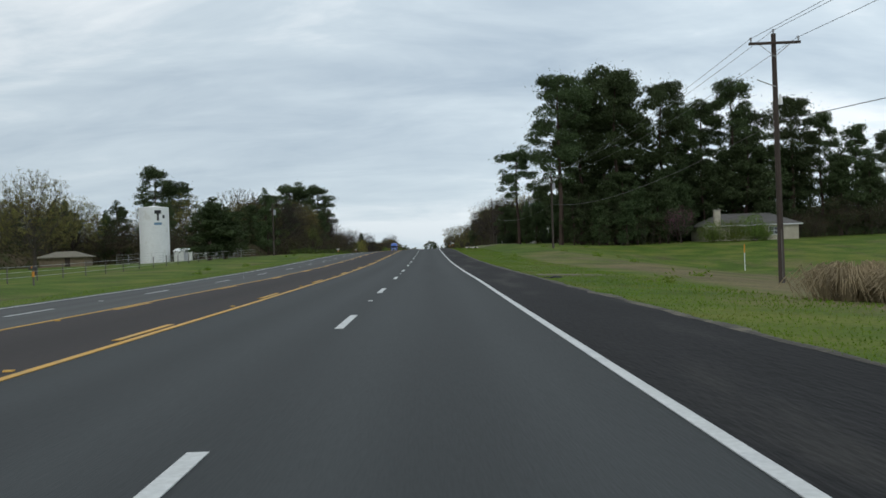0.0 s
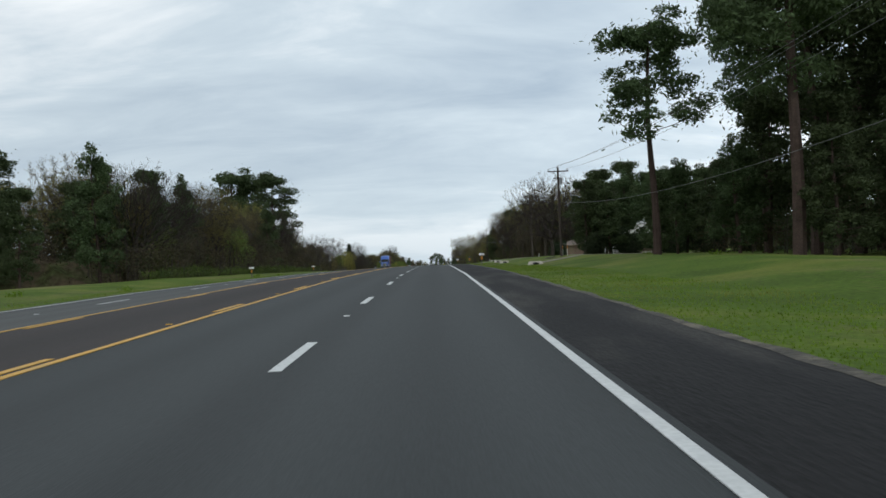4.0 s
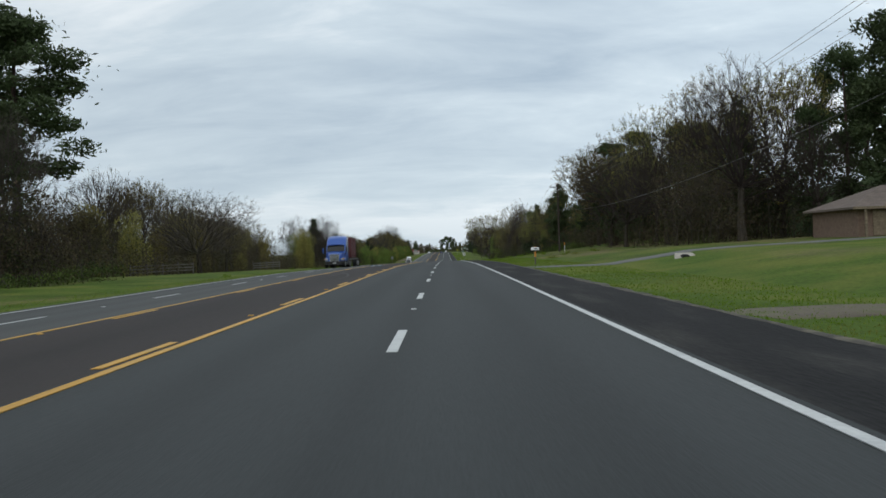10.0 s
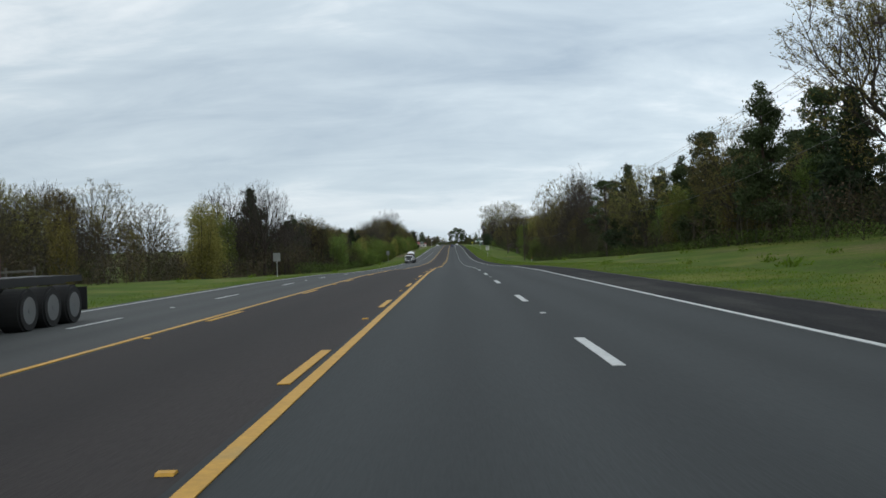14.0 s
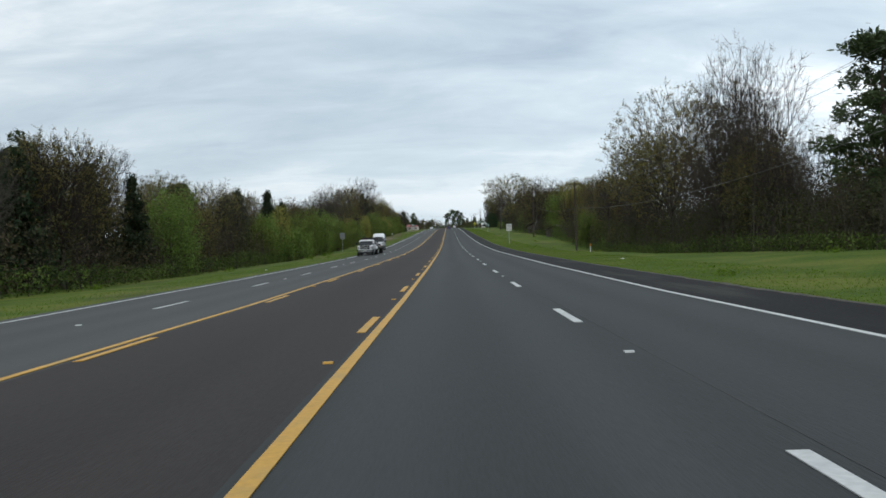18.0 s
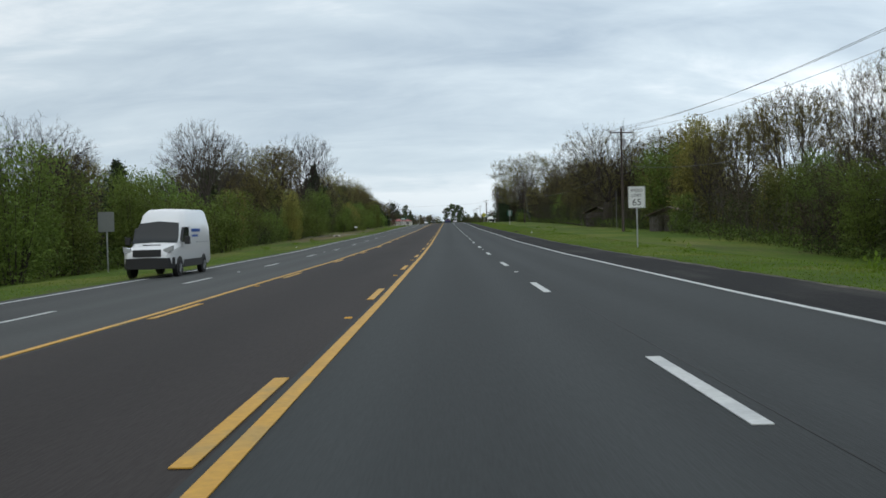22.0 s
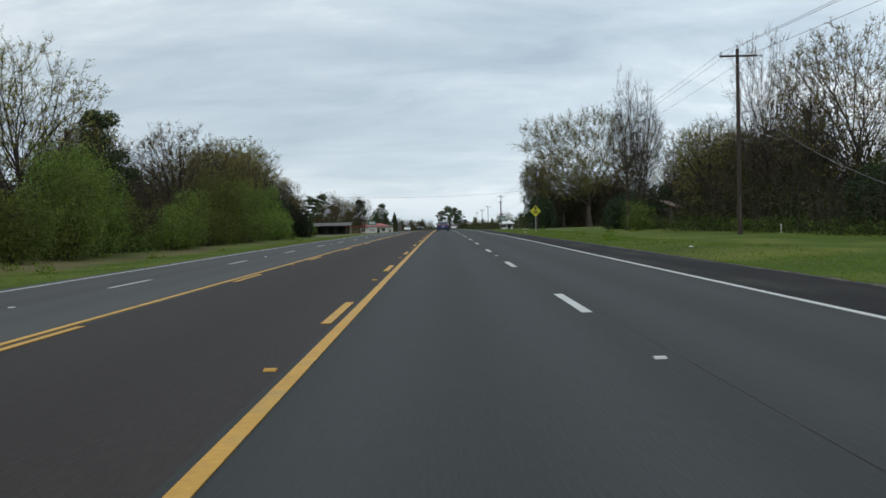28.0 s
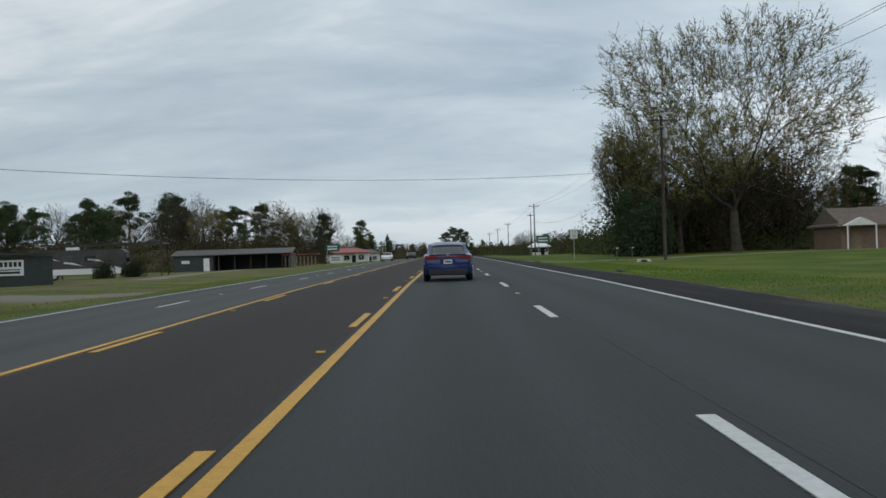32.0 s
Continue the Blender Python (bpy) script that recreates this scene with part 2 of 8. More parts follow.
REDBUD = mat("redbud_blossom", (0.16, 0.075, 0.10), 0.85, vary=0.4, scale=1.0, fine=4, spec=0.1)
POLE_WOOD = mat("creosote_pole_wood", (0.052, 0.038, 0.031), 0.9, vary=0.35, scale=0.5, fine=14, bump=0.4, stretch=(6, 6, 0.4))
GREY_WOOD = mat("weathered_grey_wood", (0.11, 0.10, 0.09), 0.9, vary=0.35, scale=0.4, fine=10, bump=0.4, stretch=(5, 5, 0.5))
GALV = mat("galvanised_steel", (0.42, 0.43, 0.44), 0.45, 0.8, vary=0.15, scale=0.3, fine=9)
WIRE = mat("aluminium_cable", (0.10, 0.10, 0.105), 0.6, 0.3, vary=0.1)
CERAMIC = mat("grey_insulator", (0.30, 0.31, 0.33), 0.3, vary=0.1)
CONCRETE = mat("pale_concrete", (0.36, 0.33, 0.28), 0.9, vary=0.25, scale=0.6, fine=12, bump=0.4, second=(0.22, 0.20, 0.17), amount=0.4)
DARK = mat("dark_void", (0.012, 0.012, 0.012), 0.9, vary=0.2)
WHITE_PAINT = mat("white_paint", (0.72, 0.73, 0.73), 0.5, vary=0.08, scale=1.0, fine=6, second=(0.60, 0.60, 0.58), amount=0.2)
BLACK_PAINT = mat("black_paint", (0.015, 0.015, 0.016), 0.45, vary=0.15)
GLASS_DARK = mat("dark_window_glass", (0.018, 0.021, 0.025), 0.06, vary=0.1, spec=0.8)


# ---- helpers ----
def part(name, bm, material, parent, label=""):
    me = bpy.data.meshes.new(name)
    bm.to_mesh(me)
    bm.free()
    me.materials.append(material)
    ob = new(name, me)
    ob.parent = parent
    return tagged(ob, label)


def share(name, me, parent, m, label=""):
    """One more object on a mesh that is already there."""
    ob = new(name, me)
    ob.parent = parent
    ob.matrix_basis = m
    return tagged(ob, label)


def empty(name, m, label, category, group="", kind=""):
    ob = new(name)
    ob.empty_display_size = 0.2
    ob.matrix_basis = m
    return tagged(ob, label, category, group, kind)


def rawmesh(name, verts, faces, material, smooth=False):
    me = bpy.data.meshes.new(name)
    me.from_pydata([tuple(v) for v in verts], [], [tuple(f) for f in faces])
    if smooth:
        me.polygons.foreach_set("use_smooth", [True] * len(me.polygons))
    me.update()
    me.materials.append(material)
    return me


def add_box(bm, c, s, m=None, bevel=0.0):
    t = bmesh.new()
    bmesh.ops.create_cube(t, size=1.0, matrix=Matrix.Translation(c) @ Matrix.Diagonal((*s, 1)))
    if bevel:
        bmesh.ops.bevel(t, geom=t.edges[:], offset=bevel, segments=2, affect="EDGES", profile=0.6)
    if m is not None:
        bmesh.ops.transform(t, matrix=m, verts=t.verts)
    me = bpy.data.meshes.new("t")
    t.to_mesh(me)
    t.free()
    bm.from_mesh(me)
    bpy.data.meshes.remove(me)
    return bm


def box(c, s, bevel=0.0, m=None):
    return add_box(bmesh.new(), c, s, m, bevel)


def add_cyl(bm, a, b, r1, r2=None, seg=10):
    a, b = Vector(a), Vector(b)
    r2 = r1 if r2 is None else r2
    q = (b - a).to_track_quat("Z", "Y").to_matrix().to_4x4()
    bmesh.ops.create_cone(bm, cap_ends=True, segments=seg, radius1=r1, radius2=r2, depth=(b - a).length, matrix=Matrix.Translation((a + b) / 2) @ q)
    return bm


def cyl(a, b, r1, r2=None, seg=10):
    return add_cyl(bmesh.new(), a, b, r1, r2, seg)


def add_prism(bm, outline, axis, lo, hi):
    """An outline of (u, v) drawn across an axis and pushed from lo to hi."""
    def at(u, v, w):
        return {"x": (w, u, v), "y": (u, w, v), "z": (u, v, w)}[axis]
    one = [bm.verts.new(at(u, v, lo)) for u, v in outline]
    two = [bm.verts.new(at(u, v, hi)) for u, v in outline]
    bm.faces.new(one)
    bm.faces.new(two)
    n = len(one)
    for i in range(n):
        bm.faces.new((one[i], one[(i + 1) % n], two[(i + 1) % n], two[i]))
    bmesh.ops.recalc_face_normals(bm, faces=bm.faces)
    return bm


def prism(outline, axis, lo, hi):
    return add_prism(bmesh.new(), outline, axis, lo, hi)


def curve(points):
    xs, vs = zip(*points)
    return lambda v: float(np.interp(v, xs, vs))


# ---- the lie of the land: road along +y, falling away left of x = -5 ----
CROWN = [0.18, 0.27, 0.40, 0.65, 1.04, 1.49, 1.89, 2.09, 2.25, 2.32, 2.36, 2.35, 2.37, 2.31, 2.10, 1.85, 1.60, 1.18, 0.56, 0.03, -0.38, -0.72, -1.05, -1.24, -1.33, -1.31, -1.14, -1.00, -0.86, -0.67, -0.44, -0.21, -0.02, 0.12]
crown_y = [-150.0] + [25.0 * i for i in range(len(CROWN))] + [860, 920, 1030, 1200, 1500, 2200, 4500]
crown_z = [CROWN[0] - 0.4] + CROWN + [0.37, 0.53, 0.75, -0.3, -0.3, 1.0, 2.0]


def camber(x):
    return 0.033 * max(0.0, -5.0 - x)


def zc(y):
    return float(np.interp(y, crown_y, crown_z))


SHW = curve([(0, 5.75), (40, 5.65), (60, 5.5), (90, 5.4), (160, 5.4), (208, 5.6), (300, 5.35), (340, 5.45), (363, 5.65), (468, 5.45), (520, 5.3), (628, 5.55), (738, 5.5), (845, 5.2), (900, 5.2)])
EDGE_X = curve([(-60, 3.27), (9, 3.28), (35, 3.34), (61, 3.24), (86, 3.2), (159, 3.2), (182, 3.29), (207, 3.33), (232, 3.26), (256, 3.19), (280, 3.24), (305, 3.18), (330, 3.205), (355, 3.24), (433, 3.256), (460, 3.227), (513, 3.202), (620, 3.24), (648, 3.205), (731, 3.23), (798, 3.26), (837, 3.225), (1500, 3.23)])
R9 = curve([(-150, -0.3), (0, -0.26), (120, -0.2), (187, -0.24), (256, -0.2), (330, -0.05), (388, 0.15), (490, 0.0), (593, -0.2), (620, -0.1), (656, -0.1), (730, 0.1), (780, 0.0), (835, 0.1), (905, -0.32), (1100, -0.3)])
R15 = curve([(-150, -0.9), (42, -0.8), (122, 0.2), (206, 0.6), (274, 0.6), (330, 0.65), (388, 0.7), (430, 0.7), (490, 0.45), (540, -0.6), (593, -1.5), (620, -0.6), (656, -0.1), (730, 0.05), (780, 0.0), (910, -0.25), (1100, -0.4)])
R30 = curve([(-150, -1.5), (60, -2.6), (107, -3.1), (150, -0.6), (206, 0.2), (270, 0.7), (315, 1.1), (350, 1.4), (400, 2.7), (440, 2.0), (490, 0.5), (600, -1.7), (660, -0.2), (780, 0.0), (930, 0.0), (1100, -0.2)])
L22 = curve([(-150, -0.4), (0, -0.3), (60, -0.2), (160, 0.0), (330, -0.3), (445, -0.5), (520, -0.9), (600, -1.1), (660, -0.6), (727, -0.3), (800, -0.35), (880, -0.3), (985, -0.7), (1100, -0.8)])
L45 = curve([(-150, -0.6), (60, -0.7), (190, -0.9), (330, -0.3), (445, -0.8), (500, -1.3), (600, -1.6), (780, -0.5), (985, -1.0), (1100, -1.0)])


def gz(x, y):
    """Height of the ground at (x, y)."""
    if x > -5:
        e = SHW(y)
        if x <= e:
            return zc(y) - camber(x)
        off = np.interp(x, [e, e + 0.5, 10.6, 16.8, 33.6, 100], [0.0, -0.05, R9(y), R15(y), R30(y), R30(y)])
    else:
        if x >= -14.2:
            return zc(y) - camber(x)
        off = np.interp(-x, [14.2, 14.7, 18.5, 24.5, 50, 100], [-0.304, -0.35, -0.47, L22(y), L45(y), L45(y)])
    return zc(y) + float(off)


ROAD_Y = [-150 + 6.0 * i for i in range(230)] + [1230 + 40 * i for i in range(60)]


def strip(name, x0, x1, ys, lift, material, label, nx=1):
    """A strip of paving that follows the road's profile; its edges go down into the ground."""
    verts, faces = [], []
    for y in ys:
        a = x0(y) if callable(x0) else x0
        b = x1(y) if callable(x1) else x1
        for i in range(nx + 1):
            x = a + (b - a) * i / nx
            verts.append((x, y, zc(y) - camber(x) + lift))
    w = nx + 1
    for j in range(len(ys) - 1):
        for i in range(nx):
            faces.append((j * w + i, j * w + i + 1, (j + 1) * w + i + 1, (j + 1) * w + i))
    ob = new(name, rawmesh(name, verts, faces, material))
    return tagged(ob, label, "road", kind="structure")


def slab(name, x0, x1, ys, lift, thick, material, parent=None):
    """A painted band with thickness along the road."""
    verts, faces = [], []
    for y in ys:
        a, b = (x0(y), x1(y)) if callable(x0) else (x0, x1)
        for x, d in ((a, -thick), (a, 0), (b, 0), (b, -thick)):
            verts.append((x, y, zc(y) - camber(x) + lift + d))
    for j in range(len(ys) - 1):
        for i in range(3):
            faces.append((j * 4 + i, j * 4 + i + 1, j * 4 + i + 5, j * 4 + i + 4))
    faces += [(3, 2, 1, 0), tuple(len(verts) - 4 + i for i in range(4))]
    return rawmesh(name, verts, faces, material)


DRY_FIELD = curve([(-150, 0.9), (20, 0.9), (75, 0.55), (110, 0.2), (150, 0.0), (300, 0.05), (335, 0.5), (372, 0.45), (420, 0.0), (760, 0.05), (815, 0.0), (1000, 0.1)])
DRY_LEFT = curve([(-150, 0.1), (330, 0.1), (600, 0.1), (650, 0.2), (690, 0.8), (760, 0.5), (850, 0.3), (870, 0.55), (960, 0.5), (1100, 0.4)])


def dryness(x, y):
    """How much dead grass stands among the green."""
    if x > 0:
        return DRY_FIELD(y) * min(1.0, max(0.12, (x - 7.5) / 6.0))
    return DRY_LEFT(y) * min(1.0, max(0.2, (-x - 13.7) / 4.0))


# ground: one sheet to the horizon
def build_ground():
    xs = [-2600, -1400, -700, -380, -220, -140, -100, -75, -60, -50, -45, -40, -35, -30, -26, -22, -20, -18.5, -17, -16, -15.1, -14.3, -13.8, -13.35, -10, -5, 0, 4.6, 5.2]
    right = [0.0, 0.3, 0.6, 1.1, 1.8, 2.8, 4.0, 5.5, 7.2, 9, 11, 13.5, 16, 20, 24.5, 30, 37, 46, 58, 75, 100, 140, 220, 400, 800, 1500, 2600]
    ys = ROAD_Y
    verts, faces = [], []
    w = len(xs) + len(right)
    rng = random.Random(5)
    for y in ys:
        for x in xs + [SHW(y) - 0.08 + r for r in right]:
            z = gz(x, y)
            if -13.1 < x < SHW(y) - 0.2:
                z -= 0.12
            elif -13.95 < x < SHW(y) + 0.2:
                z -= 0.01
                x += rng.uniform(-0.05, 0.09)
            else:
                z += 0.10 * (noise.noise(Vector((x * 0.13, y * 0.13, 0))) + 0.6 * noise.noise(Vector((x * 0.4, y * 0.4, 3)))) * min(1, (abs(x + 4.5) - 10.3) / 4)
                if abs(x) > 150:
                    z -= 0.004 * (abs(x) - 150)
            verts.append((x, y, z))
    for j in range(len(ys) - 1):
        for i in range(w - 1):
            faces.append((j * w + i, j * w + i + 1, (j + 1) * w + i + 1, (j + 1) * w + i))
    ob = new("ground", rawmesh("ground", verts, faces, GRASS, True))
    dry = ob.data.attributes.new("dry", "FLOAT", "POINT")
    dry.data.foreach_set("value", [dryness(x, y) for x, y, z in verts])
    tagged(ob, "green spring grass verge and fields beside the highway", "ground", kind="structure")
    return BVHTree.FromPolygons(verts, faces)


LAND = build_ground()


def lie(x, y):
    """Height of the ground sheet itself at (x, y)."""
    hit = LAND.ray_cast(Vector((x, y, 60)), Vector((0, 0, -1)))[0]
    return hit.z if hit else gz(x, y)


def on_ground(x, y, rz=0, s=1.0, sink=0.0):
    return Matrix.Translation((x, y, lie(x, y) - sink)) @ Matrix.Rotation(radians(rz), 4, "Z") @ Matrix.Scale(s, 4)


ROAD_SEEN = [y for y in ROAD_Y if y < 1480]
strip("road", -3.26, 3.36, ROAD_SEEN, 0.0, LANE, "grey asphalt of the two lanes in the direction of travel", 4)
strip("road_turn_lane", -6.85, -3.26, ROAD_SEEN, -0.001, TURN, "dark brownish asphalt of the centre turn lane", 4)
strip("road_opposite", -13.4, -6.85, ROAD_SEEN, 0.0, LANE_OPP, "worn asphalt of the two oncoming lanes, coloured paler for grazing sheen", 4)
strip("road_shoulder", 3.36, SHW, ROAD_SEEN, -0.004, SHOULDER, "black rough asphalt shoulder beside the edge line", 3)


def shoulder_fringe():
    """A thin ragged edge of dirt and loose stones between the shoulder and the grass."""
    r = random.Random(8)
    ys = [-20 + 0.9 * i for i in range(1010)]
    verts, faces = [], []
    for y in ys:
        k = 0.5 + 0.5 * noise.noise(Vector((0, y * 0.07, 2)))
        a, b = SHW(y) - 0.05 - 0.22 * k * r.random(), SHW(y) + 0.03 + 0.30 * k * r.random()
        for x in (a, (a + b) / 2, b):
            verts.append((x, y, max(zc(y) - 0.004, lie(x, y)) + (0.012 if x == (a + b) / 2 else 0.004)))
    for j in range(len(ys) - 1):
        for i in range(2):
            faces.append((j * 3 + i, j * 3 + i + 1, j * 3 + i + 4, j * 3 + i + 3))
    tagged(new("shoulder_edge", rawmesh("shoulder_edge", verts, faces, EDGE_DIRT)), "ragged edge of dirt and gravel along the shoulder", "road edge", kind="structure")


EDGE_DIRT = mat("edge_dirt", (0.050, 0.044, 0.034), 0.95, vary=0.5, scale=0.5, fine=12, bump=0.8, second=(0.090, 0.078, 0.056), amount=0.45)
shoulder_fringe()


# ---- painted lines and markers ----
def build_lines():
    edge = empty("edge_line", Matrix(), "solid white edge line beside the dark shoulder", "road marking", kind="structure")
    left = empty("edge_line", Matrix(), "thin white edge line of the oncoming lanes", "road marking", kind="structure")
    yel = empty("centre_line", Matrix(), "yellow centre line, solid with a broken line beside it", "road marking", kind="structure")
    yel2 = empty("centre_line", Matrix(), "yellow line of the turn lane beside oncoming traffic", "road marking", kind="structure")
    lane = empty("lane_line", Matrix(), "broken white line between the two travel lanes", "road marking", kind="structure")
    lane2 = empty("lane_line", Matrix(), "broken white line between the two oncoming lanes", "road marking", kind="structure")
    ys = [-60 + 5.0 * i for i in range(300)]
    for par, x, wd, ma in ((left, -12.76, 0.13, WHITE_LINE), (yel, -3.12, 0.13, YELLOW_LINE), (yel2, -6.98, 0.13, YELLOW_LINE)):
        ob = new("stripe", slab("stripe", x - wd / 2, x + wd / 2, ys, 0.011, 0.008, ma))
        ob.parent = par
    ob = new("stripe", slab("stripe", lambda y: EDGE_X(y) - 0.06, lambda y: EDGE_X(y) + 0.06, ys, 0.011, 0.008, WHITE_LINE))
    ob.parent = edge
    for par, x, wd, ma, ph in ((lane, 0, 0.14, WHITE_LINE, 0.0), (lane2, -9.75, 0.12, WHITE_LINE, 9.7), (yel, -3.35, 0.13, YELLOW_LINE, -0.7), (yel2, -6.72, 0.13, YELLOW_LINE, 9.3)):
        for k in range(-3, 92):
            y = DASH0 + ph + 12.192 * k
            ob = new("dash", slab("dash", x - wd / 2, x + wd / 2, [y, y + 1.0, y + 2.0, y + 3.05], 0.011, 0.008, ma))
            ob.parent = par
    def stud(ma, name):
        bm = prism([(-0.05, 0), (0.05, 0), (0.035, 0.018), (-0.035, 0.018)], "x", -0.055, 0.055)
        me = bpy.data.meshes.new(name)
        bm.to_mesh(me)
        bm.free()
        me.materials.append(ma)
        return me
    w, yl = stud(WHITE_LINE, "stud"), stud(YELLOW_LINE, "stud")
    for par, x, me, ph in ((lane, 0.0, w, 8.1), (lane2, -9.75, w, 16.9), (yel, -3.37, yl, 7.9), (yel, -3.37, yl, 20.1), (yel2, -6.74, yl, 5.6)):
        for k in range(-1, 44):
            y = DASH0 + ph + 24.384 * k
            share("stud", me, par, Matrix.Translation((x, y, zc(y) - camber(x) + 0.002)))


DASH0 = 15.57
build_lines()


# ---- trees ----
class Bag:
    """Gathers tubes and leaves for one mesh."""

    def __init__(self, seed):
        self.v, self.f, self.r = [], [], np.random.default_rng(seed)
        self.n = 0

    def tube(self, a, b, ra, rb, seg=4):
        a, b = np.asarray(a, float), np.asarray(b, float)
        d = b - a
        d /= np.linalg.norm(d) + 1e-9
        s = np.cross(d, (0.31, 0.85, 0.42) if abs(d[1]) < 0.8 else (1, 0, 0))
        s /= np.linalg.norm(s)
        t = np.cross(d, s)
        k = np.arange(seg) * 2 * math.pi / seg
        ring = np.cos(k)[:, None] * s + np.sin(k)[:, None] * t
        self.v.append(np.vstack([a + ra * ring, b + rb * ring]))
        n = self.n
        self.f += [(n + i, n + (i + 1) % seg, n + seg + (i + 1) % seg, n + seg + i) for i in range(seg)]
        self.n += 2 * seg

    def tubes(self, a, b, ra, rb):
        """Many thin three-sided twigs at once."""
        a, b = np.asarray(a, float), np.asarray(b, float)
        m = len(a)
        if not m:
            return
        d = b - a
        d /= np.linalg.norm(d, axis=1)[:, None] + 1e-9
        s = np.cross(d, (0.31, 0.85, 0.42))
        s /= np.linalg.norm(s, axis=1)[:, None] + 1e-9
        t = np.cross(d, s)
        ra, rb = np.broadcast_to(ra, m)[:, None], np.broadcast_to(rb, m)[:, None]
        rows = []
        for p, rr in ((a, ra), (b, rb)):
            for k in (0, 2.094, 4.189):
                rows.append(p + rr * (math.cos(k) * s + math.sin(k) * t))
        self.v.append(np.stack(rows, 1).reshape(-1, 3))
        n = self.n
        for i in range(m):
            o = n + 6 * i
            self.f += [(o, o + 1, o + 4, o + 3), (o + 1, o + 2, o + 5, o + 4), (o + 2, o, o + 3, o + 5)]
        self.n += 6 * m

    def leaves(self, centres, size, flat=0.0, long=1.0, droop=0.0):
        """A small bent leaf or tuft (two triangles) at each centre."""
        c = np.asarray(centres, float)
        m = len(c)
        if not m:
            return
        r = self.r
        d = r.normal(size=(m, 3))
        d[:, 2] = d[:, 2] * (1 - flat) + droop
        d /= np.linalg.norm(d, axis=1)[:, None]
        u = np.cross(d, r.normal(size=(m, 3)))
        u /= np.linalg.norm(u, axis=1)[:, None] + 1e-9
        s = size * r.uniform(0.6, 1.35, (m, 1))
        q = np.stack([c - d * s * long, c + u * s * 0.42, c + d * s * long, c - u * s * 0.42], 1).reshape(-1, 3)
        self.v.append(q)
        n = self.n
        self.f += [(n + 4 * i, n + 4 * i + 1, n + 4 * i + 2, n + 4 * i + 3) for i in range(m)]
        self.n += 4 * m

    def mesh(self, name, material):
        return rawmesh(name, np.vstack(self.v), self.f, material)


def grow(bag, tips, a, d, length, rad, depth, spread, r, up=0.12, kids=(2, 4), seg=4, keep=0.72):
    """A limb of two bent pieces, with smaller limbs from its side and its tip."""
    a, d = np.asarray(a, float), np.asarray(d, float)
    mid = a + d * length * 0.5 + r.normal(size=3) * length * 0.05
    d2 = d + r.normal(size=3) * 0.16 + np.array((0, 0, up))
    d2 /= np.linalg.norm(d2)
    end = mid + d2 * length * 0.5
    sg = seg if depth > 2 else 3
    bag.tube(a, mid, rad, rad * 0.8, sg)
    bag.tube(mid, end, rad * 0.8, rad * 0.55, sg)
    if depth <= 0:
        tips.append(end)
        return
    n = r.integers(kids[0], kids[1] + 1)
    for i in range(n):
        f = r.uniform(0.45, 1.0) if i else 1.0
        base = mid + (end - mid) * (f - 0.5) * 2 if f > 0.5 else a + (mid - a) * f * 2
        s = r.normal(size=3)
        s -= d2 * (s @ d2)
        s /= np.linalg.norm(s)
        k = spread * r.uniform(0.6, 1.2) * (0.55 if i == 0 else 1.0)
        nd = d2 * math.cos(k) + s * math.sin(k) + np.array((0, 0, up))
        nd /= np.linalg.norm(nd)
        grow(bag, tips, base, nd, length * keep * r.uniform(0.75, 1.15), rad * (0.62 if i == 0 else 0.45), depth - 1, spread, r, up, kids, seg, keep)


def proto(name, label, category, meshes):
    """A tree at the origin, out of sight of nothing: it is moved to its own place when first used."""
    return {"name": name, "label": label, "category": category, "meshes": meshes, "ob": None}


def limbs_to(r, trunk, goals, bf, step=0.9, rise=0.6, bend=0.10, mains=()):
    """Limbs that reach from the trunk's points to every goal: each goal joins the limb that makes
    the shortest way to the root. Gives the points, each one's parent and what each one carries."""
    cap = len(trunk) + 6 * len(goals) + 400
    pos, par, way = np.zeros((cap, 3)), np.full(cap, -1), np.zeros(cap)
    n = len(trunk)
    pos[:n] = trunk
    par[1:n] = np.arange(n - 1)
    for i in range(1, n):
        way[i] = way[i - 1] + 0.35 * np.linalg.norm(pos[i] - pos[i - 1])
    goals = np.asarray(goals, float)
    base = pos[n - 1] * (1, 1, 0.8)
    order = np.argsort(np.linalg.norm(goals - base, axis=1) * r.uniform(0.75, 1.25, len(goals)))
    for p in list(mains) + list(goals[order]):
        d = np.linalg.norm(pos[:n] - p, axis=1)
        j = int(np.argmin(d + bf * way[:n] + rise * np.maximum(0, pos[:n, 2] - p[2])))
        a, far = pos[j].copy(), d[j]
        k = max(1, int(far / step))
        for q in range(1, k + 1):
            if n >= cap:
                break
            u = q / k
            pos[n] = a + (p - a) * u + (r.normal(size=3) * bend * min(1.0, far) if q < k else 0) + (0, 0, 0.10 * far * u * (1 - u))
            par[n] = j
            way[n] = way[j] + np.linalg.norm(pos[n] - pos[j])
            j = n
            n += 1
    load = np.zeros(n)
    kids = np.zeros(n, int)
    for i in range(n - 1, 0, -1):
        if kids[i] == 0:
            load[i] += 1
        load[par[i]] += load[i]
        kids[par[i]] += 1
    return pos[:n], par[:n], load


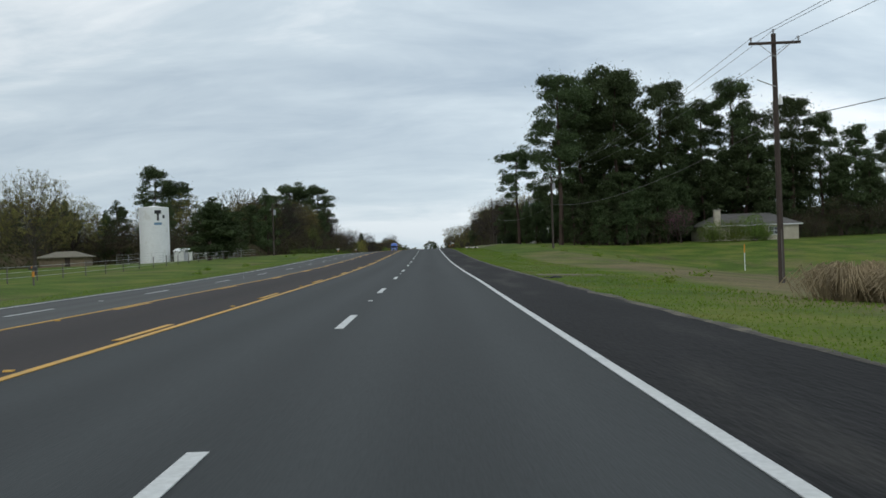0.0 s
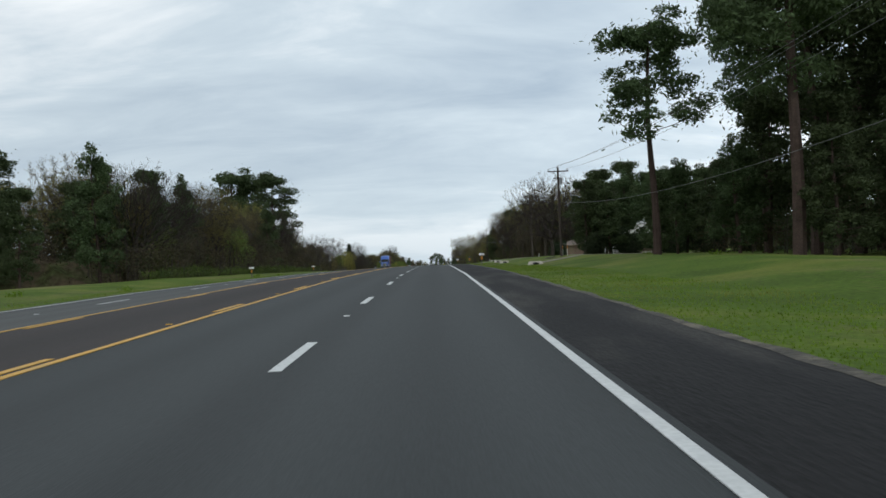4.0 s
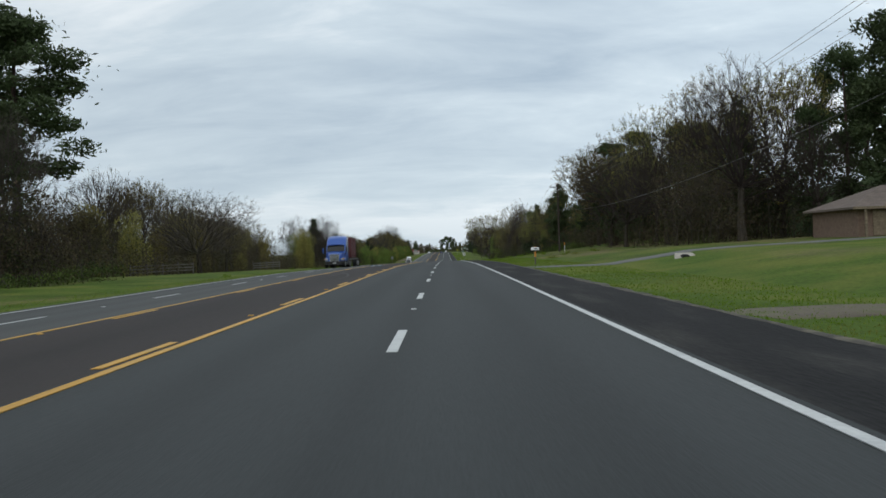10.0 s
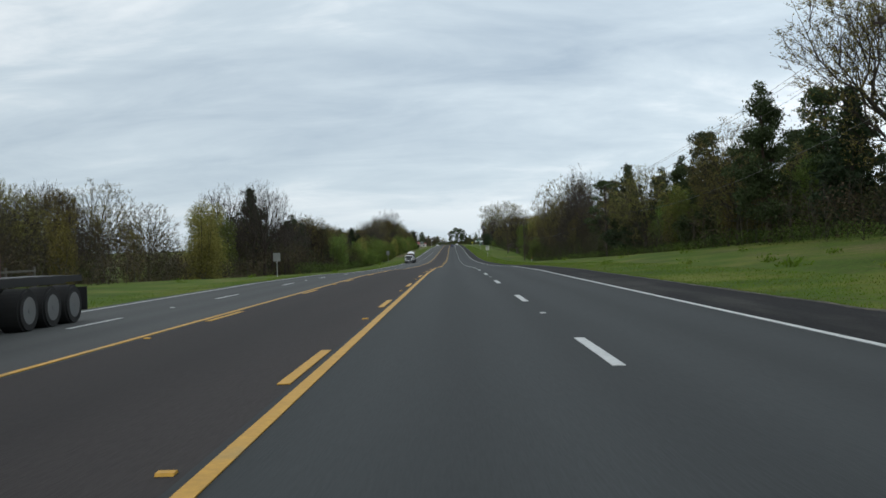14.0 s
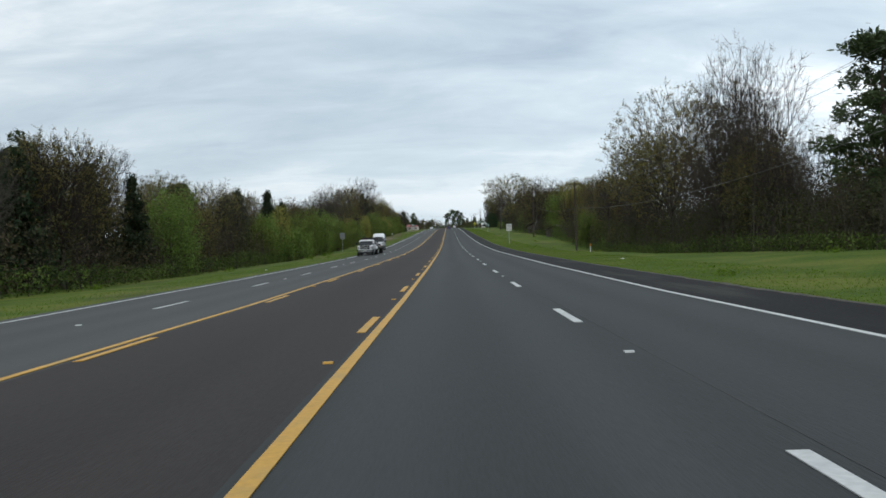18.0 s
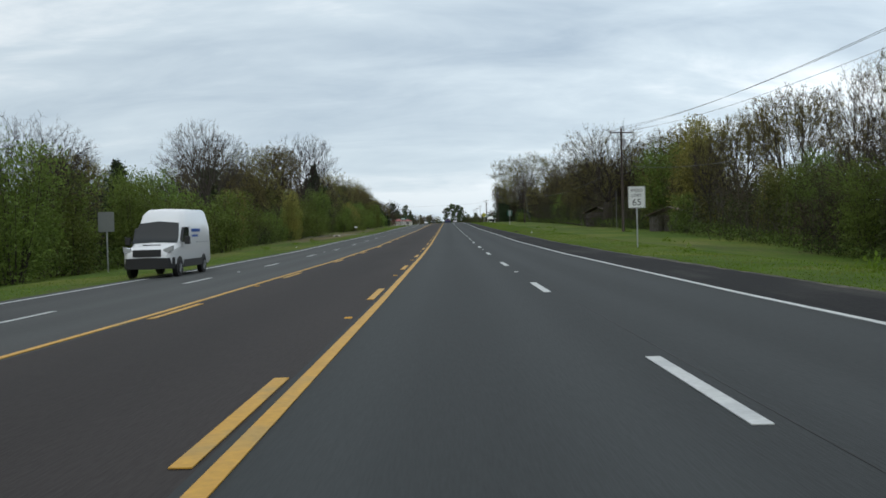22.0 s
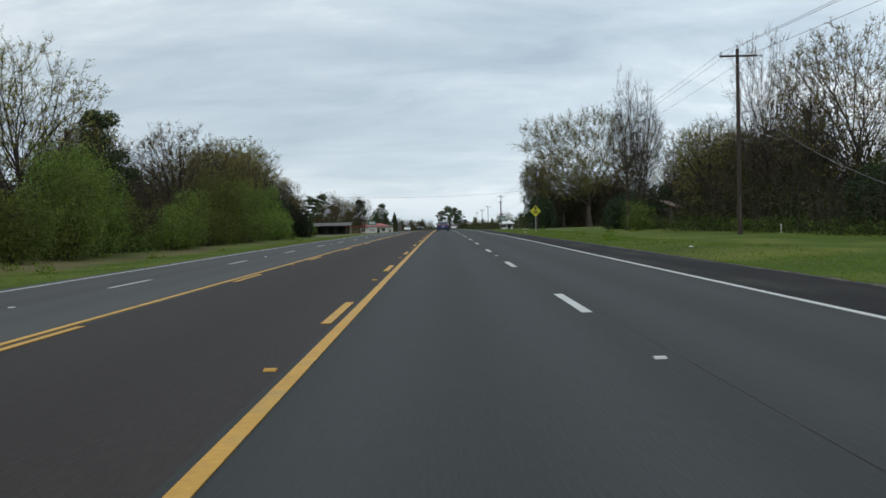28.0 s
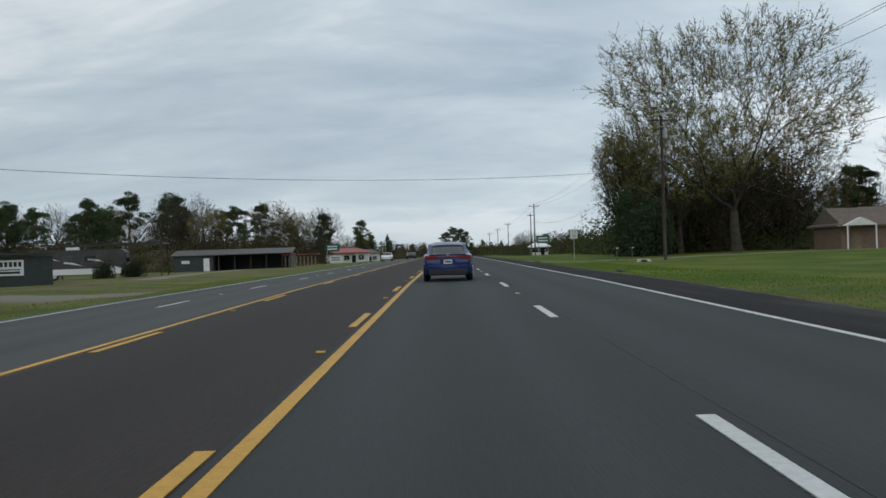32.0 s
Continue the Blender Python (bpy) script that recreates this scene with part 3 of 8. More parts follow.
def limb_mesh(bag, pos, par, load, thin, power, first, thick=None):
    """Tubes along the limbs, thicker where they carry more."""
    rad = thin * np.maximum(load, 1) ** power
    if thick:
        rad = np.minimum(rad, thick)
    big = rad > 0.035
    for i in range(first, len(pos)):
        if big[i]:
            bag.tube(pos[par[i]], pos[i], min(rad[par[i]], rad[i] * 1.25), rad[i], 6 if rad[i] > 0.1 else 4)
    f = np.array([i for i in range(first, len(pos)) if not big[i]], int)
    bag.tubes(pos[par[f]], pos[f], np.minimum(rad[par[f]], rad[f] * 1.3), rad[f])
    return rad


def ellipsoid(r, n, centre, size, shell=0.35):
    d = r.normal(size=(n, 3))
    d /= np.linalg.norm(d, axis=1)[:, None]
    return np.asarray(centre) + d * r.uniform(shell, 1.0, (n, 1)) ** 0.45 * np.asarray(size)


def make_pine(seed, h=20.0, crown=0.55, width=4.2, tufts=300, name="pine_tree", leaf=0.15, limbs=34, lobes=5, flat=0.62, tip=False):
    """A loblolly pine: rounded clumps of needles on crooked limbs in a few uneven lobes."""
    r = np.random.default_rng(seed)
    t, c = Bag(seed), Bag(seed + 1)
    lean = r.normal(size=2) * 0.3
    at = lambda z: np.array((lean[0] * z / h + 0.14 * math.sin(z * 0.4 + seed), lean[1] * z / h + 0.14 * math.cos(z * 0.33), z))
    zs = np.linspace(-0.4, h * 0.95, 14)
    for z0, z1 in zip(zs, zs[1:]):
        t.tube(at(z0), at(z1), 0.30 * h / 20 * (1 - 0.86 * max(z0, 0) / h), 0.30 * h / 20 * (1 - 0.86 * z1 / h), 7)
    base, deep = h * (1 - crown), h * crown
    if tip:
        goals = [np.array([at(h * u) + np.append(r.normal(size=2) * width * 0.9 * (1.02 - u), 0) for u in np.linspace(0.80, 0.985, 11)])]
    else:
        goals = [ellipsoid(r, 12, at(h * 0.90), (width * 0.50, width * 0.50, 0.045 * h), 0.2)]
    per = limbs // lobes + 1
    for i in range(lobes):
        f = (i + 0.5) / lobes
        ang = i * 2.4 + r.uniform(-0.6, 0.6)
        wide = width * (0.62 + 0.30 * math.sin(math.pi * min(1.0, f * 1.05)) - 0.22 * f) * r.uniform(0.85, 1.1)
        off = width * r.uniform(0.12, 0.36) * (1.1 - 0.6 * f)
        cen = at(base + deep * (0.12 + 0.74 * f)) + (math.cos(ang) * off, math.sin(ang) * off, 0)
        goals.append(ellipsoid(r, per, cen, (wide, wide, deep * 0.80 / lobes + 0.5), 0.4))
    goals = np.vstack(goals)
    goals[:, 2] = np.clip(goals[:, 2], base * 0.92, h)
    pos, par, load = limbs_to(r, [at(z) for z in zs[1:]], goals, 0.45, 1.1, 0.35, 0.14)
    limb_mesh(t, pos, par, load, 0.022, 0.5, len(zs) - 1, 0.10 * h / 20)
    pts = []
    for g in goals:
        rad = width * 0.225 * r.uniform(0.65, 1.3) * (0.62 if tip and g[2] > 0.88 * h else 1.0)
        k = int(tufts * rad * rad / 8)
        pts.append(g + ellipsoid(r, k, (0, 0, 0.1 * rad), (rad, rad, rad * flat), 0.2))
        # a few strays that break up the outline
        pts.append(g + r.normal(size=(k // 8, 3)) * (rad * 0.75, rad * 0.75, rad * flat * 0.8))
    c.leaves(np.vstack(pts), leaf, long=1.25)
    return proto(name, "tall pine with a bare reddish trunk and dark needle crown", "tree", (("trunk", t.mesh("trunk", PINE_BARK)), ("crown", c.mesh("crown", NEEDLE))))


def make_cedar(seed, h=11.0, width=2.6):
    r = np.random.default_rng(seed)
    t, c = Bag(seed), Bag(seed + 1)
    zs = np.linspace(-0.3, h, 5)
    for z0, z1 in zip(zs, zs[1:]):
        t.tube((0, 0, z0), (0, 0, z1), 0.2 * (1 - z0 / h * 0.9), 0.2 * (1.02 - z1 / h), 6)
    pts = []
    for i in range(130):
        f = (i + r.uniform(0, 1)) / 130
        z = h * (0.05 + 0.95 * f)
        ang, ln = r.uniform(0, 6.283), width * (1 - f) ** 0.75 * r.uniform(0.55, 1.12) + 0.15
        e = np.array((math.cos(ang) * ln, math.sin(ang) * ln, z + ln * 0.22))
        t.tube((0, 0, z), e, 0.04, 0.015, 3)
        for j in range(3 + int(ln * 5)):
            g = r.uniform(0.25, 1.05)
            pts.append(np.array((0, 0, z)) * (1 - g) + e * g + r.normal(size=3) * 0.16)
    cl = np.repeat(np.array(pts), 5, 0)
    cl = cl + r.normal(size=cl.shape) * 0.16
    c.leaves(cl, 0.2, long=1.1, droop=0.2)
    return proto("cedar_tree", "dark green cedar with foliage down to the grass", "tree", (("trunk", t.mesh("trunk", BARK)), ("crown", c.mesh("crown", CEDAR))))


def make_bare(seed, h=13.0, trunk=0.28, wide=0.36, tall=0.40, goals=1300, bf=0.75, buds=0, leafmat=None, name="bare_tree", label="leafless tree with a wide crown of fine grey twigs", size=0.07, slim=1.0, twigs=5, twig=0.55, lobes=4, girth=1.0, vase=0.0, forks=0):
    """A broadleaf tree in early spring: forking limbs that end in a rounded haze of fine twigs."""
    r = np.random.default_rng(seed)
    t, w = Bag(seed), Bag(seed + 1)
    rad0 = h * 0.0165 * slim * girth
    top = h * trunk
    cz = h * (1 - tall) - 0.03 * h
    at = lambda z: np.array((0.10 * math.sin(z * 0.9 + seed), 0.10 * math.cos(z * 0.7 + seed) - 0.1, z))
    zs = np.linspace(-0.3, top, 5)
    for a, b in zip(zs, zs[1:]):
        t.tube(at(a), at(b), rad0 * (1.35 - 0.5 * max(a, 0) / top + (0.35 if a < 0 else 0)), rad0 * (1.35 - 0.5 * b / top), 10)
    pts = [ellipsoid(r, goals // 2, (0, 0, cz), (wide * h, wide * h, tall * h), 0.15)]
    for i in range(lobes):
        a = i * 2.4 + r.uniform(-0.5, 0.5)
        o = wide * h * r.uniform(0.35, 0.7)
        pts.append(ellipsoid(r, goals // (2 * lobes), (math.cos(a) * o, math.sin(a) * o, cz + tall * h * r.uniform(-0.35, 0.45)), (wide * h * 0.52, wide * h * 0.52, tall * h * 0.45), 0.3))
    pts = np.vstack(pts)
    pts = pts[pts[:, 2] > top * (0.75 if not vase else 1.1) + vase * np.hypot(pts[:, 0], pts[:, 1])]
    mains = []
    for i in range(forks):
        a, e = i * 2.4 + r.uniform(-0.3, 0.3), radians(38 + 46 * ((i * 0.618) % 1.0))
        reach = 0.62 * h * (1 - trunk) * (0.85 + 0.3 * math.sin(e) ** 2)
        mains.append(at(top) + np.array((math.cos(a) * math.cos(e), math.sin(a) * math.cos(e), math.sin(e))) * reach)
    pos, par, load = limbs_to(r, [at(z) for z in zs[1:]], pts, bf, 0.8, 1.3, 0.06, mains)
    rad = limb_mesh(w, pos, par, load, 0.0105 * slim ** 0.5, 0.5, len(zs) - 1, rad0 * 0.8)
    ends = np.where((load < 3) & (np.arange(len(pos)) > len(zs)))[0]
    k = np.repeat(ends, twigs)
    out = pos[k] - (0, 0, cz - tall * h * 0.4)
    out /= np.linalg.norm(out, axis=1)[:, None] + 1e-9
    d = out * 0.7 + r.normal(size=out.shape) * 0.55 + (0, 0, 0.2)
    d *= (twig * r.uniform(0.5, 1.3, len(k)) / (np.linalg.norm(d, axis=1) + 1e-9))[:, None] * h / 13
    w.tubes(pos[k], pos[k] + d, 0.008 * h / 13, 0.0035 * h / 13)
    meshes = [("trunk", t.mesh("trunk", BARK)), ("crown", w.mesh("crown", TWIG))]
    if buds:
        c = Bag(seed + 2)
        which = r.integers(0, len(k), buds)
        c.leaves(pos[k][which] + d[which] * r.uniform(0.1, 1.1, (buds, 1)) + r.normal(size=(buds, 3)) * 0.05, size)
        meshes.append(("foliage", c.mesh("foliage", leafmat or BUD)))
    return proto(name, label, "tree", meshes)


def make_bush(seed, h=4.0, width=2.4, leafmat=None, count=5200, size=0.085, name="green_shrub", label="leafy light green shrub growing at the wood's edge", stems=9, hollow=0.25):
    r = np.random.default_rng(seed)
    t, c = Bag(seed), Bag(seed + 1)
    lobes = []
    for i in range(stems):
        ang, rr = r.uniform(0, 6.283), width * r.uniform(0.05, 0.62)
        z = h * r.uniform(0.35, 0.82)
        e = np.array((math.cos(ang) * rr, math.sin(ang) * rr, z))
        t.tube((e[0] * 0.2, e[1] * 0.2, -0.2), e * (0.7, 0.7, 0.6), 0.05, 0.03, 4)
        t.tube(e * (0.7, 0.7, 0.6), e + (0, 0, 0.15 * h), 0.03, 0.01, 3)
        lobes.append((e, width * r.uniform(0.3, 0.5), h * r.uniform(0.16, 0.3)))
        lobes.append((e * (1, 1, 0.45), width * r.uniform(0.28, 0.45), h * 0.22))
    per = count // len(lobes)
    for e, rw, rh in lobes:
        d = r.normal(size=(per, 3))
        d /= np.linalg.norm(d, axis=1)[:, None]
        rad = r.uniform(hollow, 1.15, (per, 1)) ** 0.6
        p = e + d * rad * (rw, rw, rh)
        p[:, 2] = np.abs(p[:, 2]) + 0.05
        c.leaves(p, size)
    return proto(name, label, "shrub", (("stem", t.mesh("stem", BARK)), ("foliage", c.mesh("foliage", leafmat or LEAF))))


def make_brush(seed, h=6.0, width=3.0):
    """Understorey: several thin grey stems with arching twigs and sparse dull leaves."""
    r = np.random.default_rng(seed)
    t, c = Bag(seed), Bag(seed + 1)
    leafy = []
    for i in range(6):
        x, y = r.normal(size=2) * width * 0.42
        top = h * r.uniform(0.55, 0.95)
        goal = ellipsoid(r, 60, (x * 1.2, y * 1.2, top * 0.62), (width * 0.55, width * 0.55, top * 0.42), 0.2)
        pos, par, load = limbs_to(r, [(x, y, z) for z in np.linspace(-0.2, top * 0.22, 3)], goal, 0.4, 0.7, 0.8, 0.08)
        limb_mesh(t, pos, par, load, 0.008, 0.45, 1)
        ends = np.repeat(np.where(load < 3)[0], 4)
        d = r.normal(size=(len(ends), 3)) * 0.3 + (0, 0, 0.2)
        t.tubes(pos[ends], pos[ends] + d, 0.007, 0.003)
        leafy.append(pos[ends] + d * r.uniform(0.2, 1.1, (len(ends), 1)))
    leafy = np.vstack(leafy)
    k = leafy[r.integers(0, len(leafy), 3200)] + r.normal(size=(3200, 3)) * 0.14
    low = np.column_stack([r.normal(size=900) * width * 0.55, r.normal(size=900) * width * 0.55, np.abs(r.normal(size=900)) * h * 0.25])
    c.leaves(np.vstack([k, low]), 0.08)
    return proto("wood_undergrowth", "tangled grey-brown saplings and brush at the wood's edge", "undergrowth", (("stem", t.mesh("stem", TWIG)), ("foliage", c.mesh("foliage", BRUSH))))


PINES = [make_pine(11, 20, 0.64, 4.5, 1600, lobes=5, limbs=50), make_pine(23, 20, 0.58, 4.9, 1500, lobes=4, limbs=46), make_pine(37, 20, 0.52, 4.5, 1600, lobes=4, limbs=42)]
BIG_PINES = [make_pine(71, 31, 0.80, 6.0, 1000, leaf=0.19, limbs=76, lobes=7), make_pine(79, 31, 0.66, 6.6, 950, leaf=0.19, limbs=68, lobes=6)]
FULL_PINES = [make_pine(51, 14, 0.94, 3.6, 1700, limbs=64, lobes=5, flat=0.75, tip=True), make_pine(57, 14, 0.97, 3.3, 1900, limbs=60, lobes=5, flat=0.75)]
CEDARS = [make_cedar(5), make_cedar(9, 11, 3.4)]
BARES = [make_bare(101, slim=0.9), make_bare(117, trunk=0.22, wide=0.48, tall=0.40, goals=1600, lobes=6), make_bare(131, wide=0.30, tall=0.42)]
TALL_BARES = [make_bare(151, 15, 0.34, 0.15, 0.42, 520, 0.9, slim=0.6, twigs=4, lobes=2, label="slender leafless tree with upright grey twigs"), make_bare(163, 15, 0.28, 0.19, 0.42, 600, 0.9, slim=0.6, twigs=4, lobes=3, label="slender leafless tree with upright grey twigs")]
BUDDING = [make_bare(sd, 13, 0.25, wd, 0.40, 1200, 0.75, 18000, BUD, "budding_tree", "tree with olive spring buds on a fine grey crown", 0.060, 0.9) for sd, wd in ((201, 0.36), (213, 0.30), (229, 0.40))]
GREENS = [make_bush(301), make_bush(313, 4.5, 2.0), make_bush(327, 3.4, 2.8)]
GREEN_TREES = [make_bush(341, 8, 3.0, LEAF, 11000, 0.095, "leafy_tree", "young tree in fresh green leaf", 12, 0.4), make_bush(353, 8, 2.5, BUD, 10000, 0.09, "leafy_tree", "young tree in yellow-green leaf", 12, 0.4)]
DARK_BUSH = [make_bush(371, 4, 2.6, CEDAR, 15000, 0.09, "evergreen_shrub", "dense dark evergreen shrub", 14, 0.7)]
BRUSHES = [make_brush(401), make_brush(419), make_brush(433, 7, 2.6)]
REDBUDS = [make_bare(451, 7, 0.2, 0.42, 0.40, 420, 0.35, 4200, REDBUD, "redbud_tree", "redbud tree with faded pink blossom", 0.06)]
LAWN_TREES = [make_bare(487, 13, 0.20, 0.46, 0.40, 1500, 0.45, 3500, BUD, "bare_tree", "old spreading bare tree", 0.05, 1.15, 5, 0.5, 6)]
OLD_TREES = [make_bare(471, 16, 0.24, 0.50, 0.40, 1600, 0.6, 9000, BUD, "budding_tree", "huge old tree with a thick ivy-clad trunk and tangled limbs", 0.065, girth=2.4, lobes=6)]
SHADE_TREES = [make_bare(501, 30, 0.17, 0.50, 0.43, 1400, 0.5, 52000, OLIVE, "budding_tree", "very large budding shade tree", 0.105, 1.0, 5, 0.62, 7, vase=0.45, forks=9)]
KINDS = {"lawn": (LAWN_TREES, 13), "shade": (SHADE_TREES, 30), "bigpine": (BIG_PINES, 31), "old": (OLD_TREES, 16), "pine": (PINES, 20), "fullpine": (FULL_PINES, 14), "cedar": (CEDARS, 11), "bare": (BARES, 13), "tall": (TALL_BARES, 15), "bud": (BUDDING, 13), "green": (GREENS, 4.2), "gtree": (GREEN_TREES, 8), "dark": (DARK_BUSH, 4), "brush": (BRUSHES, 6.2), "redbud": (REDBUDS, 7)}
tree_rng = random.Random(77)


def plant(kind, x, y, h, which=None, label="", sink=0.1, squash=1.0):
    protos, base = KINDS[kind]
    p = protos[tree_rng.randrange(len(protos)) if which is None else which]
    s = h / base
    m = on_ground(x, y, tree_rng.uniform(0, 360), 1.0, sink) @ Matrix.Diagonal((s * squash * tree_rng.uniform(0.9, 1.1), s * squash * tree_rng.uniform(0.9, 1.1), s, 1))
    root = empty(p["name"], m, label or p["label"], p["category"])
    for nm, me in p["meshes"]:
        ob = new(nm, me)
        ob.parent = root
    return root


def belt(y0, y1, x0, x1, n, mix, h0, h1, seed):
    """Trees strewn over a stretch of wood: mix is a string of kinds."""
    r = random.Random(seed)
    kinds = mix.split()
    for i in range(n):
        y = y0 + (y1 - y0) * (i + r.random()) / n
        k = kinds[r.randrange(len(kinds))]
        u = r.random()
        h = h0 + (h1 - h0) * r.random()
        if k in ("green", "dark"):
            h *= 0.42
        elif k in ("brush", "gtree"):
            h *= 0.62
        plant(k, x0 + (x1 - x0) * u, y, h)


def lumps(x, y, seed):
    """Slow and quick waves from 0 to 1 for the uneven top of a wood."""
    w = 0.5 + 0.22 * np.sin(y * 0.11 + seed) + 0.16 * np.sin(y * 0.29 + x * 0.31 + seed * 2.1) + 0.12 * np.sin(y * 0.83 - x * 0.5 + seed)
    return np.clip(w, 0.08, 1.0)


def thicket(y0, y1, x0, x1, h, material, per, seed, size=0.33, bare=0.5, core=False, skin=9):
    """Woods behind the front trees: a lumpy mass of small leaves, and one of bare stems and twigs."""
    r = np.random.default_rng(seed)
    g = Bag(seed)
    n = int((y1 - y0) * per * max(1.0, (x1 - x0) / 24) ** 0.7)
    y = r.uniform(y0, y1, n)
    x = r.uniform(x0, x1, n)
    top = h * (0.45 + 0.75 * lumps(x, y, seed))
    z = top * np.where(r.uniform(0, 1, n) < 0.6, r.uniform(0, 0.75, n), (r.uniform(0, 1, n) + r.uniform(0, 1, n)) * 0.5)
    cy, cx = np.floor(y / 3), np.floor(x / 3)
    base = {}
    for a, b in set(zip(cx, cy)):
        base[(a, b)] = lie(a * 3 + 1.5, b * 3 + 1.5)
    g.leaves(np.column_stack([x, y, np.array([base[k] for k in zip(cx, cy)]) + z]), size)
    if core:
        # the dense heart of the wood, under the loose leaves
        ny, nx = int((y1 - y0) / 1.6) + 1, max(8, int((x1 - x0) / 2.5))
        yy, xx = np.meshgrid(np.linspace(y0 + 2, y1 - 2, ny), np.linspace(x0 + 1.5, x1 - 1.5, nx), indexing="ij")
        u = np.abs(np.linspace(-1, 1, nx))[None, :] * np.ones((ny, 1))
        v = np.abs(np.linspace(-1, 1, ny))[:, None] * np.ones((1, nx))
        zz = h * (0.14 + 0.40 * lumps(xx, yy, seed)) * np.clip((1 - u ** 6) * (1 - v ** 30), 0, 1) * (1 + 0.16 * np.sin(xx * 2.3 + yy * 3.1) * np.sin(yy * 1.9 - xx))
        gr = np.array([[lie(c, d) if (i % 4 == 0) else 0.0 for c, d in zip(xx[i], yy[i])] for i in range(ny)])
        for i in range(ny):
            if i % 4:
                gr[i] = gr[i - i % 4]
        m0 = g.n
        jit = r.normal(size=(ny, nx, 3)) * 0.45
        g.v.append(np.stack([xx, yy, gr + zz - 0.4], -1).reshape(-1, 3) + jit.reshape(-1, 3))
        g.f += [(m0 + i * nx + k, m0 + i * nx + k + 1, m0 + (i + 1) * nx + k + 1, m0 + (i + 1) * nx + k) for i in range(ny - 1) for k in range(nx - 1)]
        g.n += ny * nx
        over = np.repeat(np.stack([xx, yy, gr + zz - 0.2], -1).reshape(-1, 3), skin, 0)
        g.leaves(over + r.normal(size=over.shape) * (1.1, 1.0, 0.7) + (0, 0, 0.25), size * (0.9 if skin < 10 else 1.2))
    tagged(new("far_woods", g.mesh("far_woods", material)), "dense olive and brown undergrowth filling the wood", "woods", kind="stuff")
    g = Bag(seed + 1)
    for i in range(int((y1 - y0) * bare * 3)):
        yy, xx = r.uniform(y0, y1), r.uniform(x0, x1)
        zz = base[(math.floor(xx / 3), math.floor(yy / 3))] if (math.floor(xx / 3), math.floor(yy / 3)) in base else lie(xx, yy)
        hh = h * (0.5 + 0.8 * float(lumps(xx, yy, seed))) * r.uniform(0.5, 1.0)
        p, q = np.array((xx, yy, zz - 0.3)), np.array((xx + r.normal() * 0.5, yy + r.normal() * 0.5, zz + hh))
        g.tube(p, q, 0.02 + 0.005 * hh, 0.008, 3)
        for k in range(8):
            a = p + (q - p) * r.uniform(0.3, 0.98)
            g.tube(a, a + np.array((r.normal() * 0.55, r.normal() * 0.55, r.uniform(0.4, 1.5))), 0.013, 0.005, 3)
    return tagged(new("far_woods", g.mesh("far_woods", TWIG)), "tangle of grey-brown stems and twigs in the wood", "woods", kind="stuff")


# right of the road: the tall pine grove and the wood beyond it
for kx, ky, kh in ((24.6, 161, 31), (30, 171, 30), (35, 175, 34.5), (35.7, 168, 32.5), (40, 182, 33), (45, 172, 31), (50, 180, 27), (61, 180, 32.5), (57, 186, 29), (66, 186, 27), (73.5, 182, 28.5), (80, 184, 25.5), (88, 186, 23), (33, 190, 29), (96, 190, 22)):
    plant("bigpine", kx, ky, kh, squash=0.95)
plant("pine", 18.2, 172, 18.3, 2, "lone tall pine with a rounded crown beside the verge", squash=1.15)
for kx, ky, kh in ((32, 172, 14), (36.5, 166, 13.5), (40, 176, 16), (45.5, 170, 15), (51, 182, 15), (57, 186, 14), (64, 184, 14), (70.2, 190, 13.2), (78, 194, 13.2), (31.2, 184, 14.3), (27, 180, 10), (23, 184, 8), (20.5, 180, 7)):
    plant("fullpine", kx, ky, kh, squash=1.1)
for kx, ky, kh in ((21.3, 208, 8.3), (24, 210, 9.6), (27, 207, 9.2), (30.5, 212, 11), (34.6, 208, 11), (39, 214, 12.1), (23, 215, 7.5), (32.3, 219, 9.9), (36.8, 200, 9.9), (42.4, 205, 11)):
    plant("fullpine", kx, ky, kh)
for kx, ky, kh in ((26.5, 160, 8.5), (28.5, 165, 11.5), (33, 163, 12.5), (38, 162, 11), (42.5, 165, 13), (48, 171, 12), (30.5, 158, 7), (35.5, 159, 8)):
    plant("fullpine", kx, ky, kh, squash=1.2)
for kx, ky, kh in ((18.3, 204, 8.6), (19.6, 209, 9.2), (20.6, 203, 7.8), (25.5, 204, 9.5), (29, 203, 10), (33, 203, 10.5), (38, 206, 11)):
    plant("fullpine", kx, ky, kh, squash=1.15)
for kx, ky, kh in ((19, 202.5, 2.6), (22.5, 203, 3), (27, 202, 3.2), (31, 202, 3), (35.5, 202.5, 3.4)):
    plant("dark", kx, ky, kh)
for kx, ky, kh in ((62, 176, 20), (68, 180, 19), (74, 184, 18), (82, 180, 17), (90, 184, 16), (98, 184, 15), (54, 176, 17)):
    plant("fullpine", kx, ky, kh, squash=1.25)
plant("redbud", 45.5, 162, 7)
plant("lawn", 18.3, 234.3, 12.4, 0, "old spreading bare tree with heavy dark limbs on the lawn", squash=1.0)
plant("bare", 31, 264, 12.8, 0, "old spreading bare tree with heavy limbs behind the house", squash=1.25)
plant("dark", 19.6, 238, 2.4)
plant("dark", 27.2, 246, 1.3)
plant("dark", 27.3, 251, 1.2)
belt(258, 285, 38, 56, 9, "fullpine fullpine dark brush", 9, 13, 2)
for kx, ky, kh in ((30.1, 340, 19.2), (25.6, 352, 14.3), (36.8, 338, 12.1), (22.9, 361, 13.2)):
    plant("bare", kx, ky, kh)
